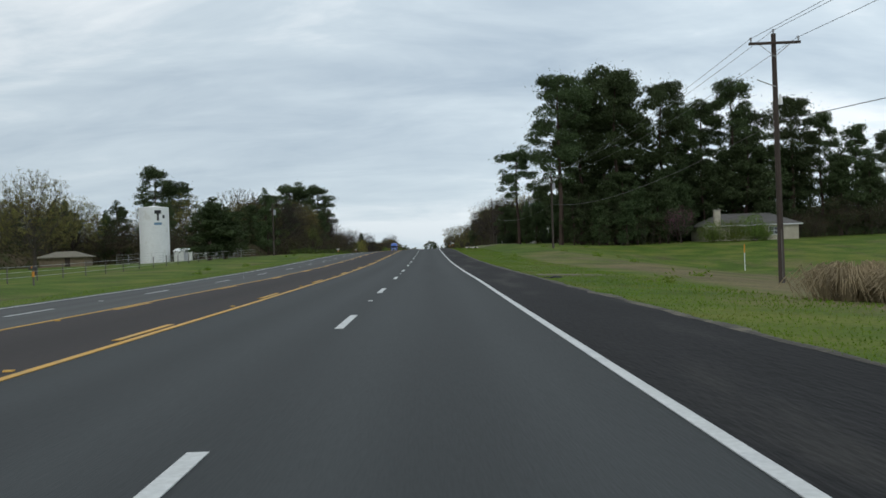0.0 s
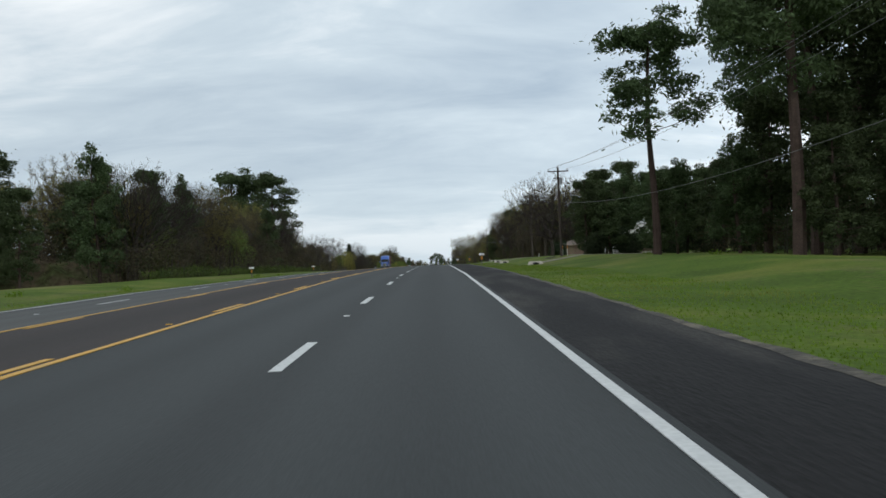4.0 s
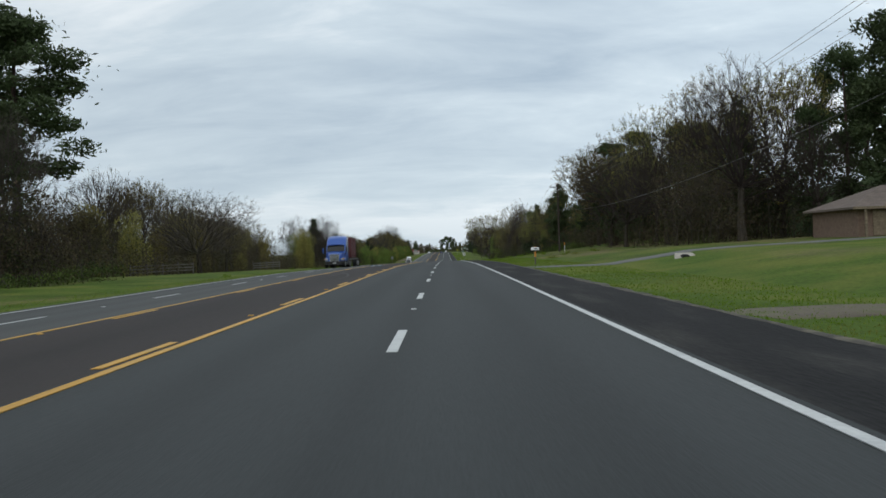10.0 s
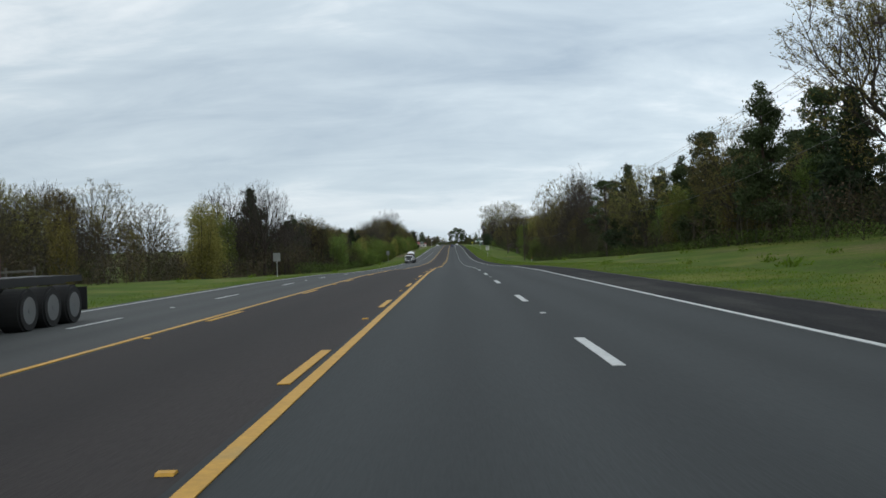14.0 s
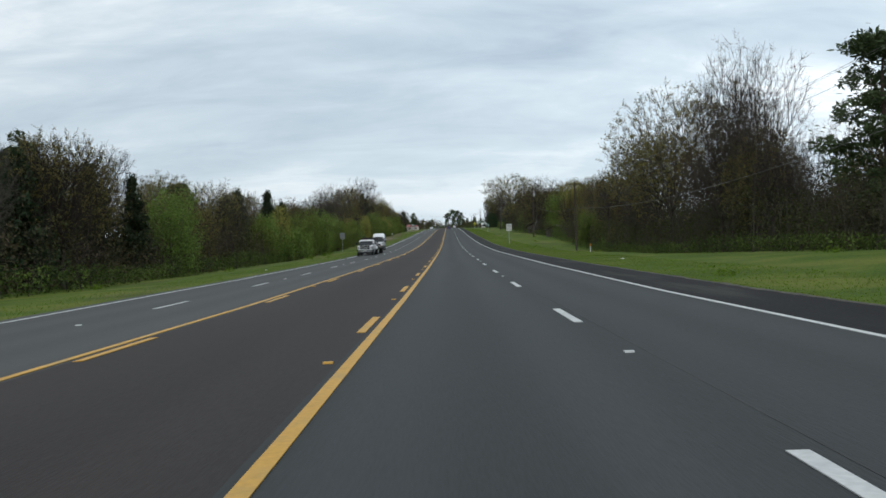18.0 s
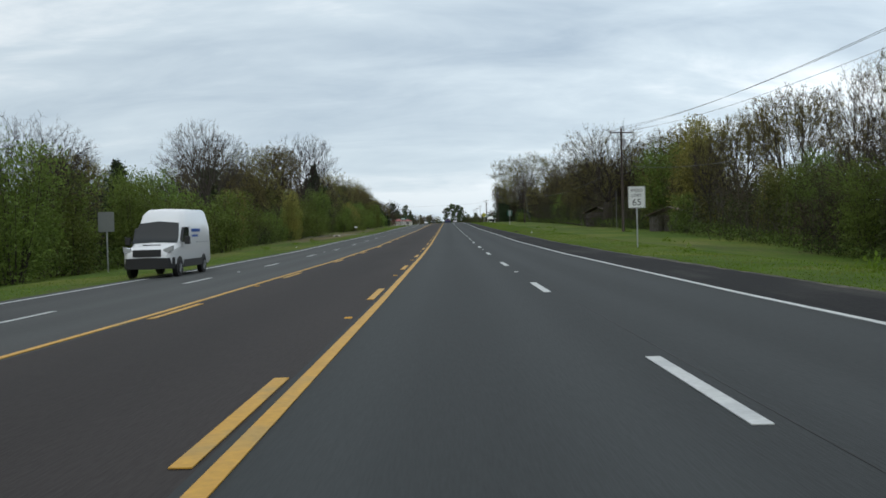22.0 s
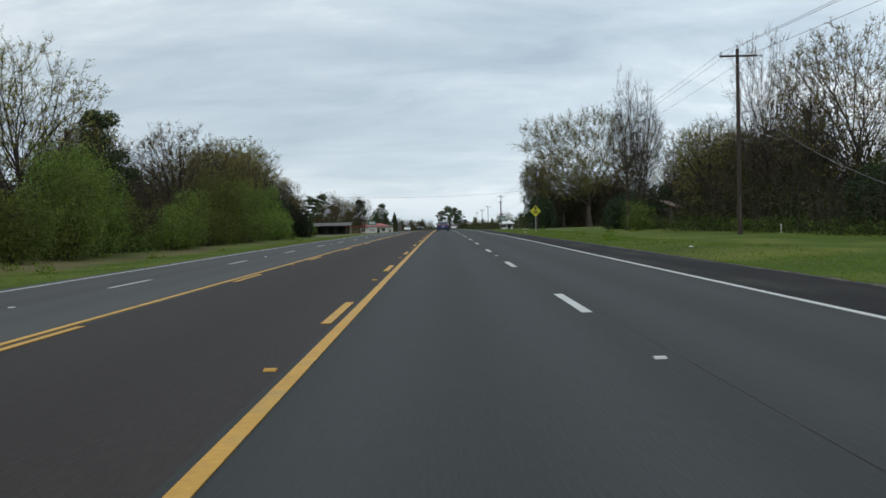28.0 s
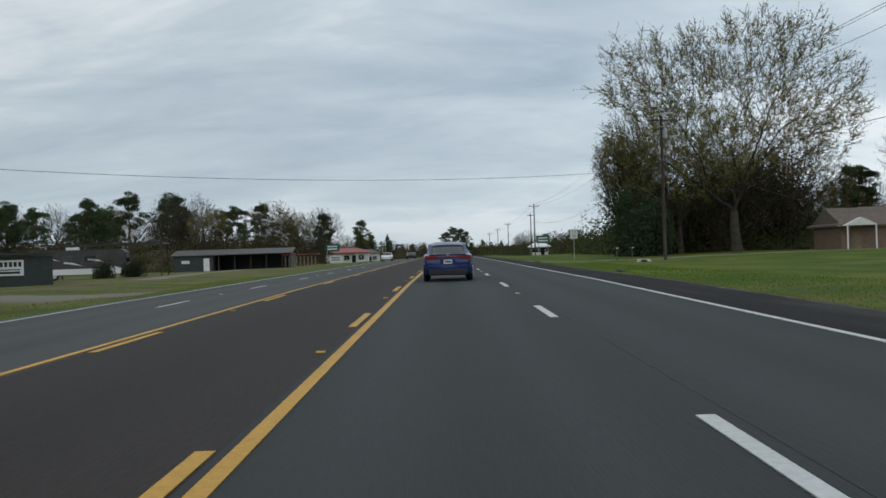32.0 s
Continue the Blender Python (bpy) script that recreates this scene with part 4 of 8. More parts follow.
for kx, ky, kh in ((33.5, 358, 20.9), (29, 372, 18.7), (37.9, 350, 19.8), (24.5, 380, 16.5)):
    plant("bud", kx, ky, kh)
belt(322, 372, 42.4, 80.3, 22, "pine fullpine fullpine", 17.6, 23.1, 3)
belt(262, 330, 64.7, 89.2, 14, "pine fullpine", 15.4, 20.9, 31)
belt(372, 400, 26.8, 44.6, 8, "fullpine bare bud", 12.1, 16.5, 4)
plant("bud", 26.8, 405, 17.2, 1, "large budding oak with a thick forked trunk", squash=1.25)
plant("fullpine", 25.1, 381, 15.4)
plant("fullpine", 22.3, 418, 12.1)
plant("cedar", 24.5, 485, 13.4, 1, squash=0.95)
plant("cedar", 22.9, 474, 10.5, 0, squash=0.8)
plant("fullpine", 26.2, 512, 14.5, squash=1.3)
plant("bud", 24.5, 529, 11.0, squash=0.8)
belt(420, 474, 22.3, 30.1, 16, "gtree gtree fullpine fullpine bud", 10, 12.5, 5)
belt(484, 545, 22.3, 31.2, 18, "bud tall brush bare", 9.0, 12.0, 6)
for kx, ky, kh in ((24.5, 562, 20.5), (27.9, 552, 19), (25.6, 574, 17)):
    plant("bud", kx, ky, kh)
for kx, ky, kh in ((24, 537, 20.5), (25.1, 543, 19.5), (25.8, 532, 19), (23.6, 530, 18), (24.5, 583, 15.2), (26.2, 592, 15.4), (24, 602, 14.2), (26.8, 611, 13.6), (25.1, 620, 13.0)):
    plant("tall", kx, ky, kh)
belt(600, 652, 21.2, 27.9, 12, "gtree green tall brush", 7.7, 12.1, 7)
for kx, ky, kh in ((25.6, 662, 12.7), (27.9, 668, 13.2), (24.5, 671, 11)):
    plant("gtree", kx, ky, kh)
plant("old", 21.6, 695, 16, 0, "huge old tree with a thick ivy-clad trunk and tangled limbs")
belt(672, 745, 22.3, 31.2, 18, "tall bud brush gtree", 8.8, 14.3, 8)
for kx, ky, kh in ((24.5, 753, 17.1), (26.8, 748, 15.4), (24.5, 719, 16.5), (25.6, 802, 18.2), (28.4, 808, 17.6), (24.5, 789, 14.3), (26.8, 771, 13.2)):
    plant("tall", kx, ky, kh)
belt(740, 815, 22.3, 31.2, 14, "bud brush gtree dark", 8.8, 12.1, 81)
plant("green", 19, 822, 3.6, 0)
belt(822, 852, 29, 42, 10, "dark brush bud tall", 8.8, 13.2, 9)
plant("shade", 32.2, 938, 28.8, 0, "very large budding shade tree beside the house", squash=1.14)
plant("shade", 27.0, 943, 20, 0, "large spreading tree with heavy dark limbs beside the house", squash=0.9)
for kx, ky, kh in ((26, 949, 7.5), (31, 951, 8), (36, 951, 7.5), (41, 953, 7)):
    plant("dark", kx, ky, kh, squash=1.2)
plant("bud", 23, 948, 17, 2, squash=0.8)
plant("bud", 43, 950, 18, 0, squash=1.1)
plant("pine", 54, 952, 11, 2)
plant("bare", 60, 945, 20, 0)
plant("bud", 67, 940, 19, 1)
for kx, ky, kh in ((22.3, 846, 4.6), (25.4, 848, 5.4), (28.8, 849, 6.0), (32, 850, 6.2), (21.2, 841, 4.2)):
    plant("dark", kx, ky, kh, squash=1.1)
for kx, ky, kh in ((24, 944, 10), (27, 948, 12), (30, 945, 12), (33, 947, 13), (36, 949, 13), (39, 948, 12), (42, 950, 12), (45, 953, 10), (29, 951, 16), (34, 951, 17), (38.5, 952, 16), (32, 944, 10)):
    plant("brush", kx, ky, kh, squash=0.9)
plant("dark", 23.6, 834.5, 3.6)
plant("dark", 21.8, 834, 3.0)
for kx, ky, kh in ((19.4, 829.5, 19.5), (21.2, 831.5, 18.5), (22.6, 835, 18)):
    plant("tall", kx, ky, kh, squash=0.8)
plant("bud", 20.8, 946, 16.5, 1, "tall oval tree in yellow-green bud", squash=0.75)
plant("gtree", 21.3, 948, 14, 1, "tall narrow tree in yellow-green leaf", squash=0.6)
plant("dark", 20.2, 937, 8.2, 0, "huge dense dark evergreen bush beside the verge", squash=0.85)
belt(940, 1000, 26.8, 66.9, 14, "bud fullpine bare dark", 9.9, 14.3, 91)
belt(1000, 1300, 26.8, 66.9, 26, "bare pine bud brush", 7.7, 12.1, 92)
for i, kx in enumerate((-62, -50, -40, -31, -25, 15, 21, 28, 36, 47, 60)):
    plant("fullpine", kx, 1800 + 37 * (i % 4), 13 + i % 3, squash=1.3)
# the woods that close the road's far end
for kx, ky, kh in ((-3, 1512, 17), (3, 1506, 21), (8.5, 1510, 20), (13, 1515, 18)):
    plant("pine", kx, ky, kh, squash=1.25)
for kx, ky, kh in ((-3.5, 1508, 11), (4, 1503, 12), (10, 1505, 12), (16, 1510, 10), (-58, 1500, 15), (-48, 1495, 13), (-37, 1505, 11)):
    plant("fullpine", kx, ky, kh, squash=1.3)
for kx, ky, kh in ((-26, 1508, 11), (-19, 1512, 12), (-12, 1506, 10), (-32, 1515, 12), (20, 1500, 9), (27, 1505, 10), (34, 1498, 9)):
    plant("bud", kx, ky, kh, squash=1.2)
# left of the road
plant("bud", -40.1, 99, 11.6)
plant("bud", -52.4, 104, 11)
plant("cedar", -72, 190, 13)
plant("pine", -66.5, 233.6, 24, squash=1.15)
plant("pine", -61, 236, 20.5, squash=1.1)
plant("fullpine", -30.3, 136.6, 9.2, 0, "full dark pine beside the field fence", squash=2.0)
plant("fullpine", -31.2, 138.2, 7.6, 1, "full dark pine beside the field fence", squash=2.0)
plant("fullpine", -28.7, 139.2, 7.8, 0, "full dark pine beside the field fence", squash=1.8)
belt(100, 200, -83.6, -62.4, 18, "bud pine fullpine bare", 9.9, 14.3, 21)
for kx, ky, kh in ((-42.4, 196, 11), (-37.9, 206, 12.1), (-34.6, 216, 11), (-40.1, 222, 13.2), (-36.8, 190, 9.9)):
    plant("fullpine", kx, ky, kh)
belt(205, 318, -42.4, -30.1, 26, "bare bud fullpine gtree bare", 11, 15.4, 22)
for kx, ky, kh in ((-37.6, 331, 25), (-47.5, 331, 26.5), (-43, 338, 25)):
    plant("pine", kx, ky, kh, squash=1.25)
plant("bare", -32, 371, 11.8, 1, squash=1.45)
plant("bare", -43.5, 369, 14.9, 0)
plant("bare", -32.3, 388, 9.9, 2)
belt(345, 450, -58, -36.8, 20, "bare gtree bud brush", 7.7, 12.1, 23)
belt(392, 455, -50, -33, 16, "gtree bud brush bare", 8, 11, 231)
for kx, ky, kh in ((-30.1, 452, 8.8), (-32.3, 463, 9.9), (-34.6, 475, 9.9)):
    plant("gtree", kx, ky, kh)
plant("cedar", -34.6, 499, 14.1, 1)
plant("bare", -40.1, 505, 16.5)
plant("bare", -30.1, 487, 15.0, 0, squash=0.85)
for kx, ky, kh in ((-24, 526, 7.5), (-24.5, 566, 6.6), (-23.4, 590, 6.6), (-24.5, 612, 6.6)):
    plant("gtree", kx, ky, kh, 0)
plant("fullpine", -29, 545, 9.4)
plant("fullpine", -30.1, 516, 9.9)
belt(496, 650, -35.7, -24.5, 34, "bud gtree cedar bud brush bare", 7.6, 10.5, 24)
plant("fullpine", -30.5, 514, 10.5, 0, squash=1.2)
plant("cedar", -27.5, 507, 8.5, 1)
plant("cedar", -29.0, 522, 9.0, 1)
plant("bare", -33, 533, 12.5, 0)
plant("bare", -27.9, 658, 14.3, 0)
plant("bud", -29, 686, 13.8)
plant("bare", -28.2, 727.5, 18.9, 0, "tall bare tree with a forked trunk beside a drive")
plant("bud", -29, 702, 15.4)
plant("cedar", -29, 750, 13.8, 1, squash=0.9)
plant("bud", -30.1, 770, 13.8)
plant("bud", -28.6, 781, 14.6)
plant("fullpine", -29, 797, 11.6)
plant("bud", -27.9, 815, 12.7)
plant("bud", -29, 838, 12.7)
plant("bud", -30.1, 856, 11)
belt(560, 706, -24.4, -21.6, 24, "green green gtree", 9.9, 13.2, 25)
belt(736, 850, -24, -21.6, 30, "green green gtree", 8.8, 11.6, 26)
belt(660, 848, -37.9, -29, 20, "bare brush fullpine tall bud", 8.8, 12.1, 27)
belt(1000, 1060, -94.8, -31.2, 26, "pine pine bare bud", 11.5, 16.5, 28)
plant("bare", -31.2, 1050, 14.3, 0)
plant("pine", -25.6, 1090, 12.1)
belt(1060, 1400, -78, -26.8, 24, "bare pine bud fullpine", 8.8, 13.2, 29)
# the woods behind
for i, (ka, kb, kc, kd, kh) in enumerate(((180, 215, 40, 110, 12), (204, 300, 50, 75, 9), (300, 345, 62, 95, 13), (322, 400, 40, 80, 14), (395, 480, 28, 50, 10), (480, 600, 25, 46, 11), (600, 700, 27, 45, 8.5), (690, 815, 26, 45, 9.5), (822, 870, 34, 58, 7), (944, 1010, 22, 90, 9.5), (1010, 1400, 29, 70, 7.5))):
    wide = kd - kc > 26
    thicket(ka, kb, kc, kd, kh, NEEDLE if i in (0, 2, 3) else BROWN_BRUSH, 60 if ka > 1000 else 140 if wide else 130, 500 + i, 0.38 if ka > 1000 else 0.24 if wide else 0.155, 0.22, True, 30 if i in (0, 9) else 9)
for i, (ka, kb, kc, kd, kh) in enumerate(((110, 206, -115, -66, 10), (205, 260, -110, -40, 11), (195, 325, -54, -33, 9.5), (325, 480, -84, -48, 7.5), (480, 640, -50, -29, 8.5), (640, 870, -50, -30, 7.5), (992, 1060, -120, -30, 10), (1060, 1400, -100, -39, 9))):
    wide = kd - kc > 26
    thicket(ka, kb, kc, kd, kh, BRUSH, 60 if ka > 1050 else 130 if wide else 130, 600 + i, 0.38 if ka > 1050 else 0.24 if wide else 0.155, 0.22, True, 24 if i in (0, 1, 6) else 9)
thicket(1400, 1900, 19, 70, 8, BROWN_BRUSH, 40, 590, 0.5, 0.1, True)
thicket(1400, 1900, -80, -25, 8, BRUSH, 40, 591, 0.5, 0.1, True)
thicket(1496, 1530, -40, 40, 7, BROWN_BRUSH, 60, 592, 0.45, 0.1, True)
# tangled edges of the woods
for i, (ka, kb, kc, kd, kh) in enumerate(((158, 215, 29, 44, 6), (334, 400, 21.5, 40, 4.6), (395, 480, 21.5, 29, 5.4), (488, 600, 20.6, 28, 6.2), (600, 650, 20.8, 28, 4.8), (666, 815, 20.8, 28, 5.0), (824, 850, 24, 38, 5))):
    thicket(ka, kb, kc, kd, kh, BROWN_BRUSH if i > 2 else BRUSH, 180, 700 + i, 0.122, 0.65)
for i, (ka, kb, kc, kd, kh) in enumerate(((196, 325, -33.5, -26.8, 6), (340, 480, -44.6, -29, 4.4), (480, 650, -30, -23.2, 5.4), (650, 705, -29, -23.4, 5), (734, 853, -29, -23.8, 5.6))):
    thicket(ka, kb, kc, kd, kh, BRUSH, 180, 800 + i, 0.122, 0.65)
# low green vines at the feet of the woods
for i, (ka, kb, kc, kd, kh) in enumerate(((395, 480, 20.4, 23.5, 1.5), (488, 650, 19.4, 22.5, 1.7), (666, 815, 19.6, 22.6, 1.6), (822, 850, 20, 26, 2.4), (196, 325, -28, -25.4, 1.6), (480, 705, -24.6, -21.8, 2.0), (734, 851, -25, -22, 2.2))):
    thicket(ka, kb, kc, kd, kh, VINE, 110, 860 + i, 0.095, 0.15)
for kx, ky, kh in ((-33.5, 867, 16.5), (-37, 872, 17), (-33, 860, 14), (-30, 838, 12)):
    plant("bud", kx, ky, kh, squash=1.2)
for kx, ky, kh in ((50, 182, 9), (74, 176, 7), (80, 179, 9), (87, 183, 9), (95, 184, 8), (102, 186, 9), (40, 168, 7), (72, 172, 5)):
    plant("brush", kx, ky, kh, squash=1.3)
for kx, ky, kh in ((50, 158, 4.2), (53.5, 157, 4.6), (57, 158, 4.4), (59.5, 160, 3.6)):
    plant("green", kx, ky, kh, squash=1.3)
for kx, ky, kh in ((-60, 205, 13), (-68, 200, 12), (-75, 190, 12), (-49, 212, 13), (-82, 180, 11), (-37, 214, 14.5), (-43, 218, 17), (-54, 216, 16)):
    plant("bud", kx, ky, kh)
for kx, ky, kh in ((-64, 190, 11), (-57, 212, 13), (-72, 178, 10), (-46, 205, 12), (-35, 212, 10)):
    plant("fullpine", kx, ky, kh)
for kx, ky, kh in ((56, 193, 19), (63, 190, 19), (70, 189, 18), (77, 191, 18), (85, 190, 17), (93, 192, 16), (101, 193, 15), (46, 188, 18)):
    plant("fullpine", kx, ky, kh, squash=1.15)
belt(404, 470, 24, 34, 14, "cedar gtree gtree bud fullpine", 9.5, 12, 232)
# close growth that fills the woods
belt(396, 480, 26, 38, 18, "brush brush fullpine fullpine", 9.5, 12.5, 401)
belt(484, 600, 24.5, 36, 36, "brush brush brush tall", 10.5, 13.5, 402)
belt(600, 700, 25, 36, 24, "brush brush gtree bud", 11.5, 15, 403)
belt(690, 818, 25, 36, 32, "brush brush brush bud", 12, 17, 404)
belt(826, 854, 29, 42, 16, "brush brush bud tall", 12.5, 16, 405)
belt(196, 325, -42, -30, 24, "brush brush bud fullpine", 12, 16, 406)
belt(345, 480, -52, -36, 24, "brush bud gtree", 11, 15.5, 407)
belt(480, 600, -38, -27, 26, "brush bud bud bare", 9.0, 12.0, 408)
belt(640, 852, -38, -29, 38, "brush brush bud gtree", 10.5, 14, 409)
belt(336, 400, 26, 44, 16, "brush brush fullpine", 13, 18, 410)
belt(996, 1050, -110, -30, 22, "brush pine pine", 12, 16, 411)
for kx, ky in ((20.3, 655.5), (23, 654.5), (20.6, 699), (23.5, 700)):
    plant("brush", kx, ky, 2.8)
# dark growth before the sheds and behind the standpipe field
for kk, kx, ky, kh in (("bud", -30.5, 856, 13), ("bare", -25.5, 848, 10), ("dark", -22.5, 853, 5), ("bud", -29, 846, 12.5), ("bare", -24, 851, 8.5), ("dark", -25, 845, 5.5), ("green", -21, 857, 3), ("dark", -27, 854, 5), ("gtree", -25.5, 856, 9)):
    plant(kk, kx, ky, kh, squash=1.1)
for kk, kx, ky, kh in (("bud", -66, 178, 14), ("fullpine", -72, 184, 13), ("fullpine", -62, 192, 13), ("bud", -77, 180, 15), ("brush", -58, 190, 11), ("brush", -64, 186, 10), ("brush", -70, 180, 9), ("brush", -76, 186, 10), ("fullpine", -56, 196, 13), ("brush", -52, 192, 9)):
    plant(kk, kx, ky, kh, squash=1.2)


# ---- utility poles and lines ----
def utility_pole(x, y, h, arm=2.3, tank=False, lamp=False, rz=0, lower=True, label="dark creosoted wooden utility pole with a crossarm and insulators"):
    p = empty("utility_pole", on_ground(x, y, rz), label, "utility pole", "utility poles along the road")
    part("pole", cyl((0, 0, -0.5), (0, 0, h), 0.15, 0.105, 12), POLE_WOOD, p)
    if arm:
        part("crossarm", box((0, -0.15, h - 0.45), (arm, 0.1, 0.12), 0.012), POLE_WOOD, p)
        for s in (-1, 1):
            part("brace", cyl((s * arm * 0.3, -0.17, h - 0.5), (0, -0.13, h - 1.05), 0.018, seg=6), GALV, p)
        for ix in (-arm / 2 + 0.1, arm / 2 - 0.1, 0.0):
            z = h - 0.38 if ix else h
            bm = cyl((ix, -0.15 if ix else 0, z), (ix, -0.15 if ix else 0, z + 0.1), 0.03, seg=8)
            for k in range(2):
                add_cyl(bm, (ix, -0.15 if ix else 0, z + 0.1 + 0.06 * k), (ix, -0.15 if ix else 0, z + 0.15 + 0.06 * k), 0.065, 0.04, 10)
            part("insulator", bm, CERAMIC, p)
    if tank:
        bm = cyl((0.28, 0, h - 1.95), (0.28, 0, h - 1.2), 0.2, seg=14)
        add_cyl(bm, (0.28, 0, h - 1.2), (0.28, 0, h - 1.13), 0.21, 0.12, 14)
        t = part("transformer", bm, CERAMIC, p, "grey steel transformer can")
        part("bushing", cyl((0.28, -0.1, h - 1.13), (0.28, -0.1, h - 0.95), 0.03, seg=8), CERAMIC, t)
        part("bracket", box((0.1, 0, h - 1.5), (0.12, 0.1, 0.4)), GALV, p)
        part("arrester", cyl((-0.35, -0.12, h - 1.2), (-0.35, -0.12, h - 0.85), 0.04, seg=8), CERAMIC, p)
        part("fuse_arm", box((-0.1, -0.14, h - 1.22), (0.9, 0.08, 0.09)), POLE_WOOD, p)
    if lamp:
        part("lamp_arm", cyl((0, -0.1, h - 2.4), (-0.9, -0.35, h - 2.1), 0.025, seg=8), GALV, p)
        bm = cyl((0.18, -0.1, h - 3.2), (0.18, -0.1, h - 2.75), 0.11, 0.05, 12)
        part("lamp_head", bm, WHITE_PAINT, p, "white dusk lamp head")
    part("ground_wire_guard", box((0.0, -0.15, 1.2), (0.05, 0.03, 2.4)), GREY_WOOD, p)
    return p


POLES = ((17.3, -40, 11), (17.3, 42, 11.2), (17.7, 121, 9.6), (15.9, 206.6, 9.95), (19.8, 274, 11.5), (18.0, 388, 10.2), (22.0, 490, 10.95), (17.4, 593.4, 10.7), (16.9, 658, 11.0), (16.5, 780, 11.4), (17.3, 910, 12.6), (18.4, 1040, 11.6), (18.4, 1130, 11), (18.4, 1190, 11), (18.4, 1260, 11))
for i, (kx, ky, kh) in enumerate(POLES):
    utility_pole(kx, ky, kh, tank=i in (2, 3, 6, 8, 10), lamp=i == 1, rz=random.Random(i).uniform(-4, 4))
utility_pole(-24.5, 157, 8.8, 0, tank=True, label="dark wooden utility pole with a transformer among the trees")
utility_pole(-28.4, 879, 9.1, 1.2, label="dark wooden utility pole beside the oncoming lanes")
utility_pole(19.6, 1062, 10.5, 1.8)


def cable(a, b, sag, r, label="thin power line sagging between two poles"):
    a, b = np.array(a, float), np.array(b, float)
    n = 15
    d = (b - a) / np.linalg.norm(b - a)
    s = np.cross(d, (0, 0, 1.0))
    s /= np.linalg.norm(s)
    t = np.cross(s, d)
    verts, faces = [], []
    for u in np.linspace(0, 1, n):
        p = a + (b - a) * u - np.array((0, 0, 4 * sag * u * (1 - u)))
        verts += [p + r * s, p + r * t, p - r * s, p - r * t]
    for i in range(n - 1):
        faces += [(4 * i + k, 4 * i + (k + 1) % 4, 4 * i + 4 + (k + 1) % 4, 4 * i + 4 + k) for k in range(4)]
    return tagged(new("power_line", rawmesh("power_line", verts, faces, WIRE)), label, "power line", "power lines along the road")


def top_of(i, dx, dz):
    kx, ky, kh = POLES[i]
    return (kx + dx, ky, gz(kx, ky) + kh + dz)


for i in range(len(POLES) - 1):
    far = POLES[i + 1][1] - POLES[i][1]
    for dx, dz in ((-1.05, -0.2), (0.0, 0.16), (1.05, -0.2)):
        cable(top_of(i, dx, dz), top_of(i + 1, dx, dz), far * 0.011, 0.012)
    cable(top_of(i, 0.12, -3.9), top_of(i + 1, 0.12, -3.9), far * 0.016, 0.016, "pale telephone cable hung low between two poles")
cable((-28.4, 879, gz(-28.4, 879) + 6.9), top_of(10, 0, -4.6), 0.9, 0.014, "power line crossing high over the road")
cable(top_of(9, 0.1, -3.0), (14.8, 742, gz(14.8, 742) + 0.15), 1.6, 0.017, "slack pale cable hanging down into the grass")
cable((19.5, 676, gz(19.5, 676) + 4.9), (17.3, 664, gz(17.3, 664) + 0.1), 0.3, 0.02, "slack pale cable hanging down into the grass")
cable(top_of(3, 0.1, -3.0), (29.5, 252, gz(29.5, 252) + 3.3), 0.5, 0.012, "service line from the pole to the house")
cable(top_of(10, 0.1, -3.4), (44, 926, gz(44, 926) + 3.1), 0.6, 0.013, "service line from the pole to the house")


# ---- roadside signs, mailboxes, markers ----
SIGN_WHITE = mat("sign_white", (0.66, 0.67, 0.66), 0.5, vary=0.06)
SIGN_BLACK = mat("sign_black", (0.012, 0.012, 0.013), 0.6, vary=0.1)
SIGN_GREEN = mat("sign_green", (0.004, 0.075, 0.052), 0.5, vary=0.1)
SIGN_YELLOW = mat("sign_lime_yellow", (0.52, 0.50, 0.02), 0.5, vary=0.08)
SIGN_BACK = mat("sign_bare_aluminium", (0.22, 0.23, 0.23), 0.5, 0.5, vary=0.15)
ORANGE = mat("orange_reflector", (0.62, 0.24, 0.02), 0.6, vary=0.1)
MAILBOX_BLACK = mat("black_mailbox_enamel", (0.016, 0.017, 0.017), 0.4, vary=0.15)


def rounded(w, h, r, n=4):
    pts = []
    for cx, cz, a0 in ((w / 2 - r, h / 2 - r, 0), (-w / 2 + r, h / 2 - r, 90), (-w / 2 + r, -h / 2 + r, 180), (w / 2 - r, -h / 2 + r, 270)):
        for k in range(n + 1):
            a = radians(a0 + 90 * k / n)
            pts.append((cx + r * math.cos(a), cz + r * math.sin(a)))
    return pts


def shifted(bm, v):
    bmesh.ops.translate(bm, vec=v, verts=bm.verts)
    return bm


def letters(text, size, material, parent, at, name="lettering", label=""):
    """Raised characters of the built-in font, facing -y."""
    cu = bpy.data.curves.new("t", "FONT")
    cu.body, cu.size, cu.align_x, cu.align_y, cu.extrude = text, size, "CENTER", "CENTER", 0.002
    ob = bpy.data.objects.new("t", cu)
    scene.collection.objects.link(ob)
    me = bpy.data.meshes.new_from_object(ob.evaluated_get(bpy.context.evaluated_depsgraph_get()))
    bpy.data.objects.remove(ob)
    bpy.data.curves.remove(cu)
    me.transform(Matrix.Translation(at) @ Matrix.Rotation(radians(90), 4, "X"))
    me.materials.clear()
    me.materials.append(material)
    o = new(name, me)
    o.parent = parent
    return tagged(o, label)


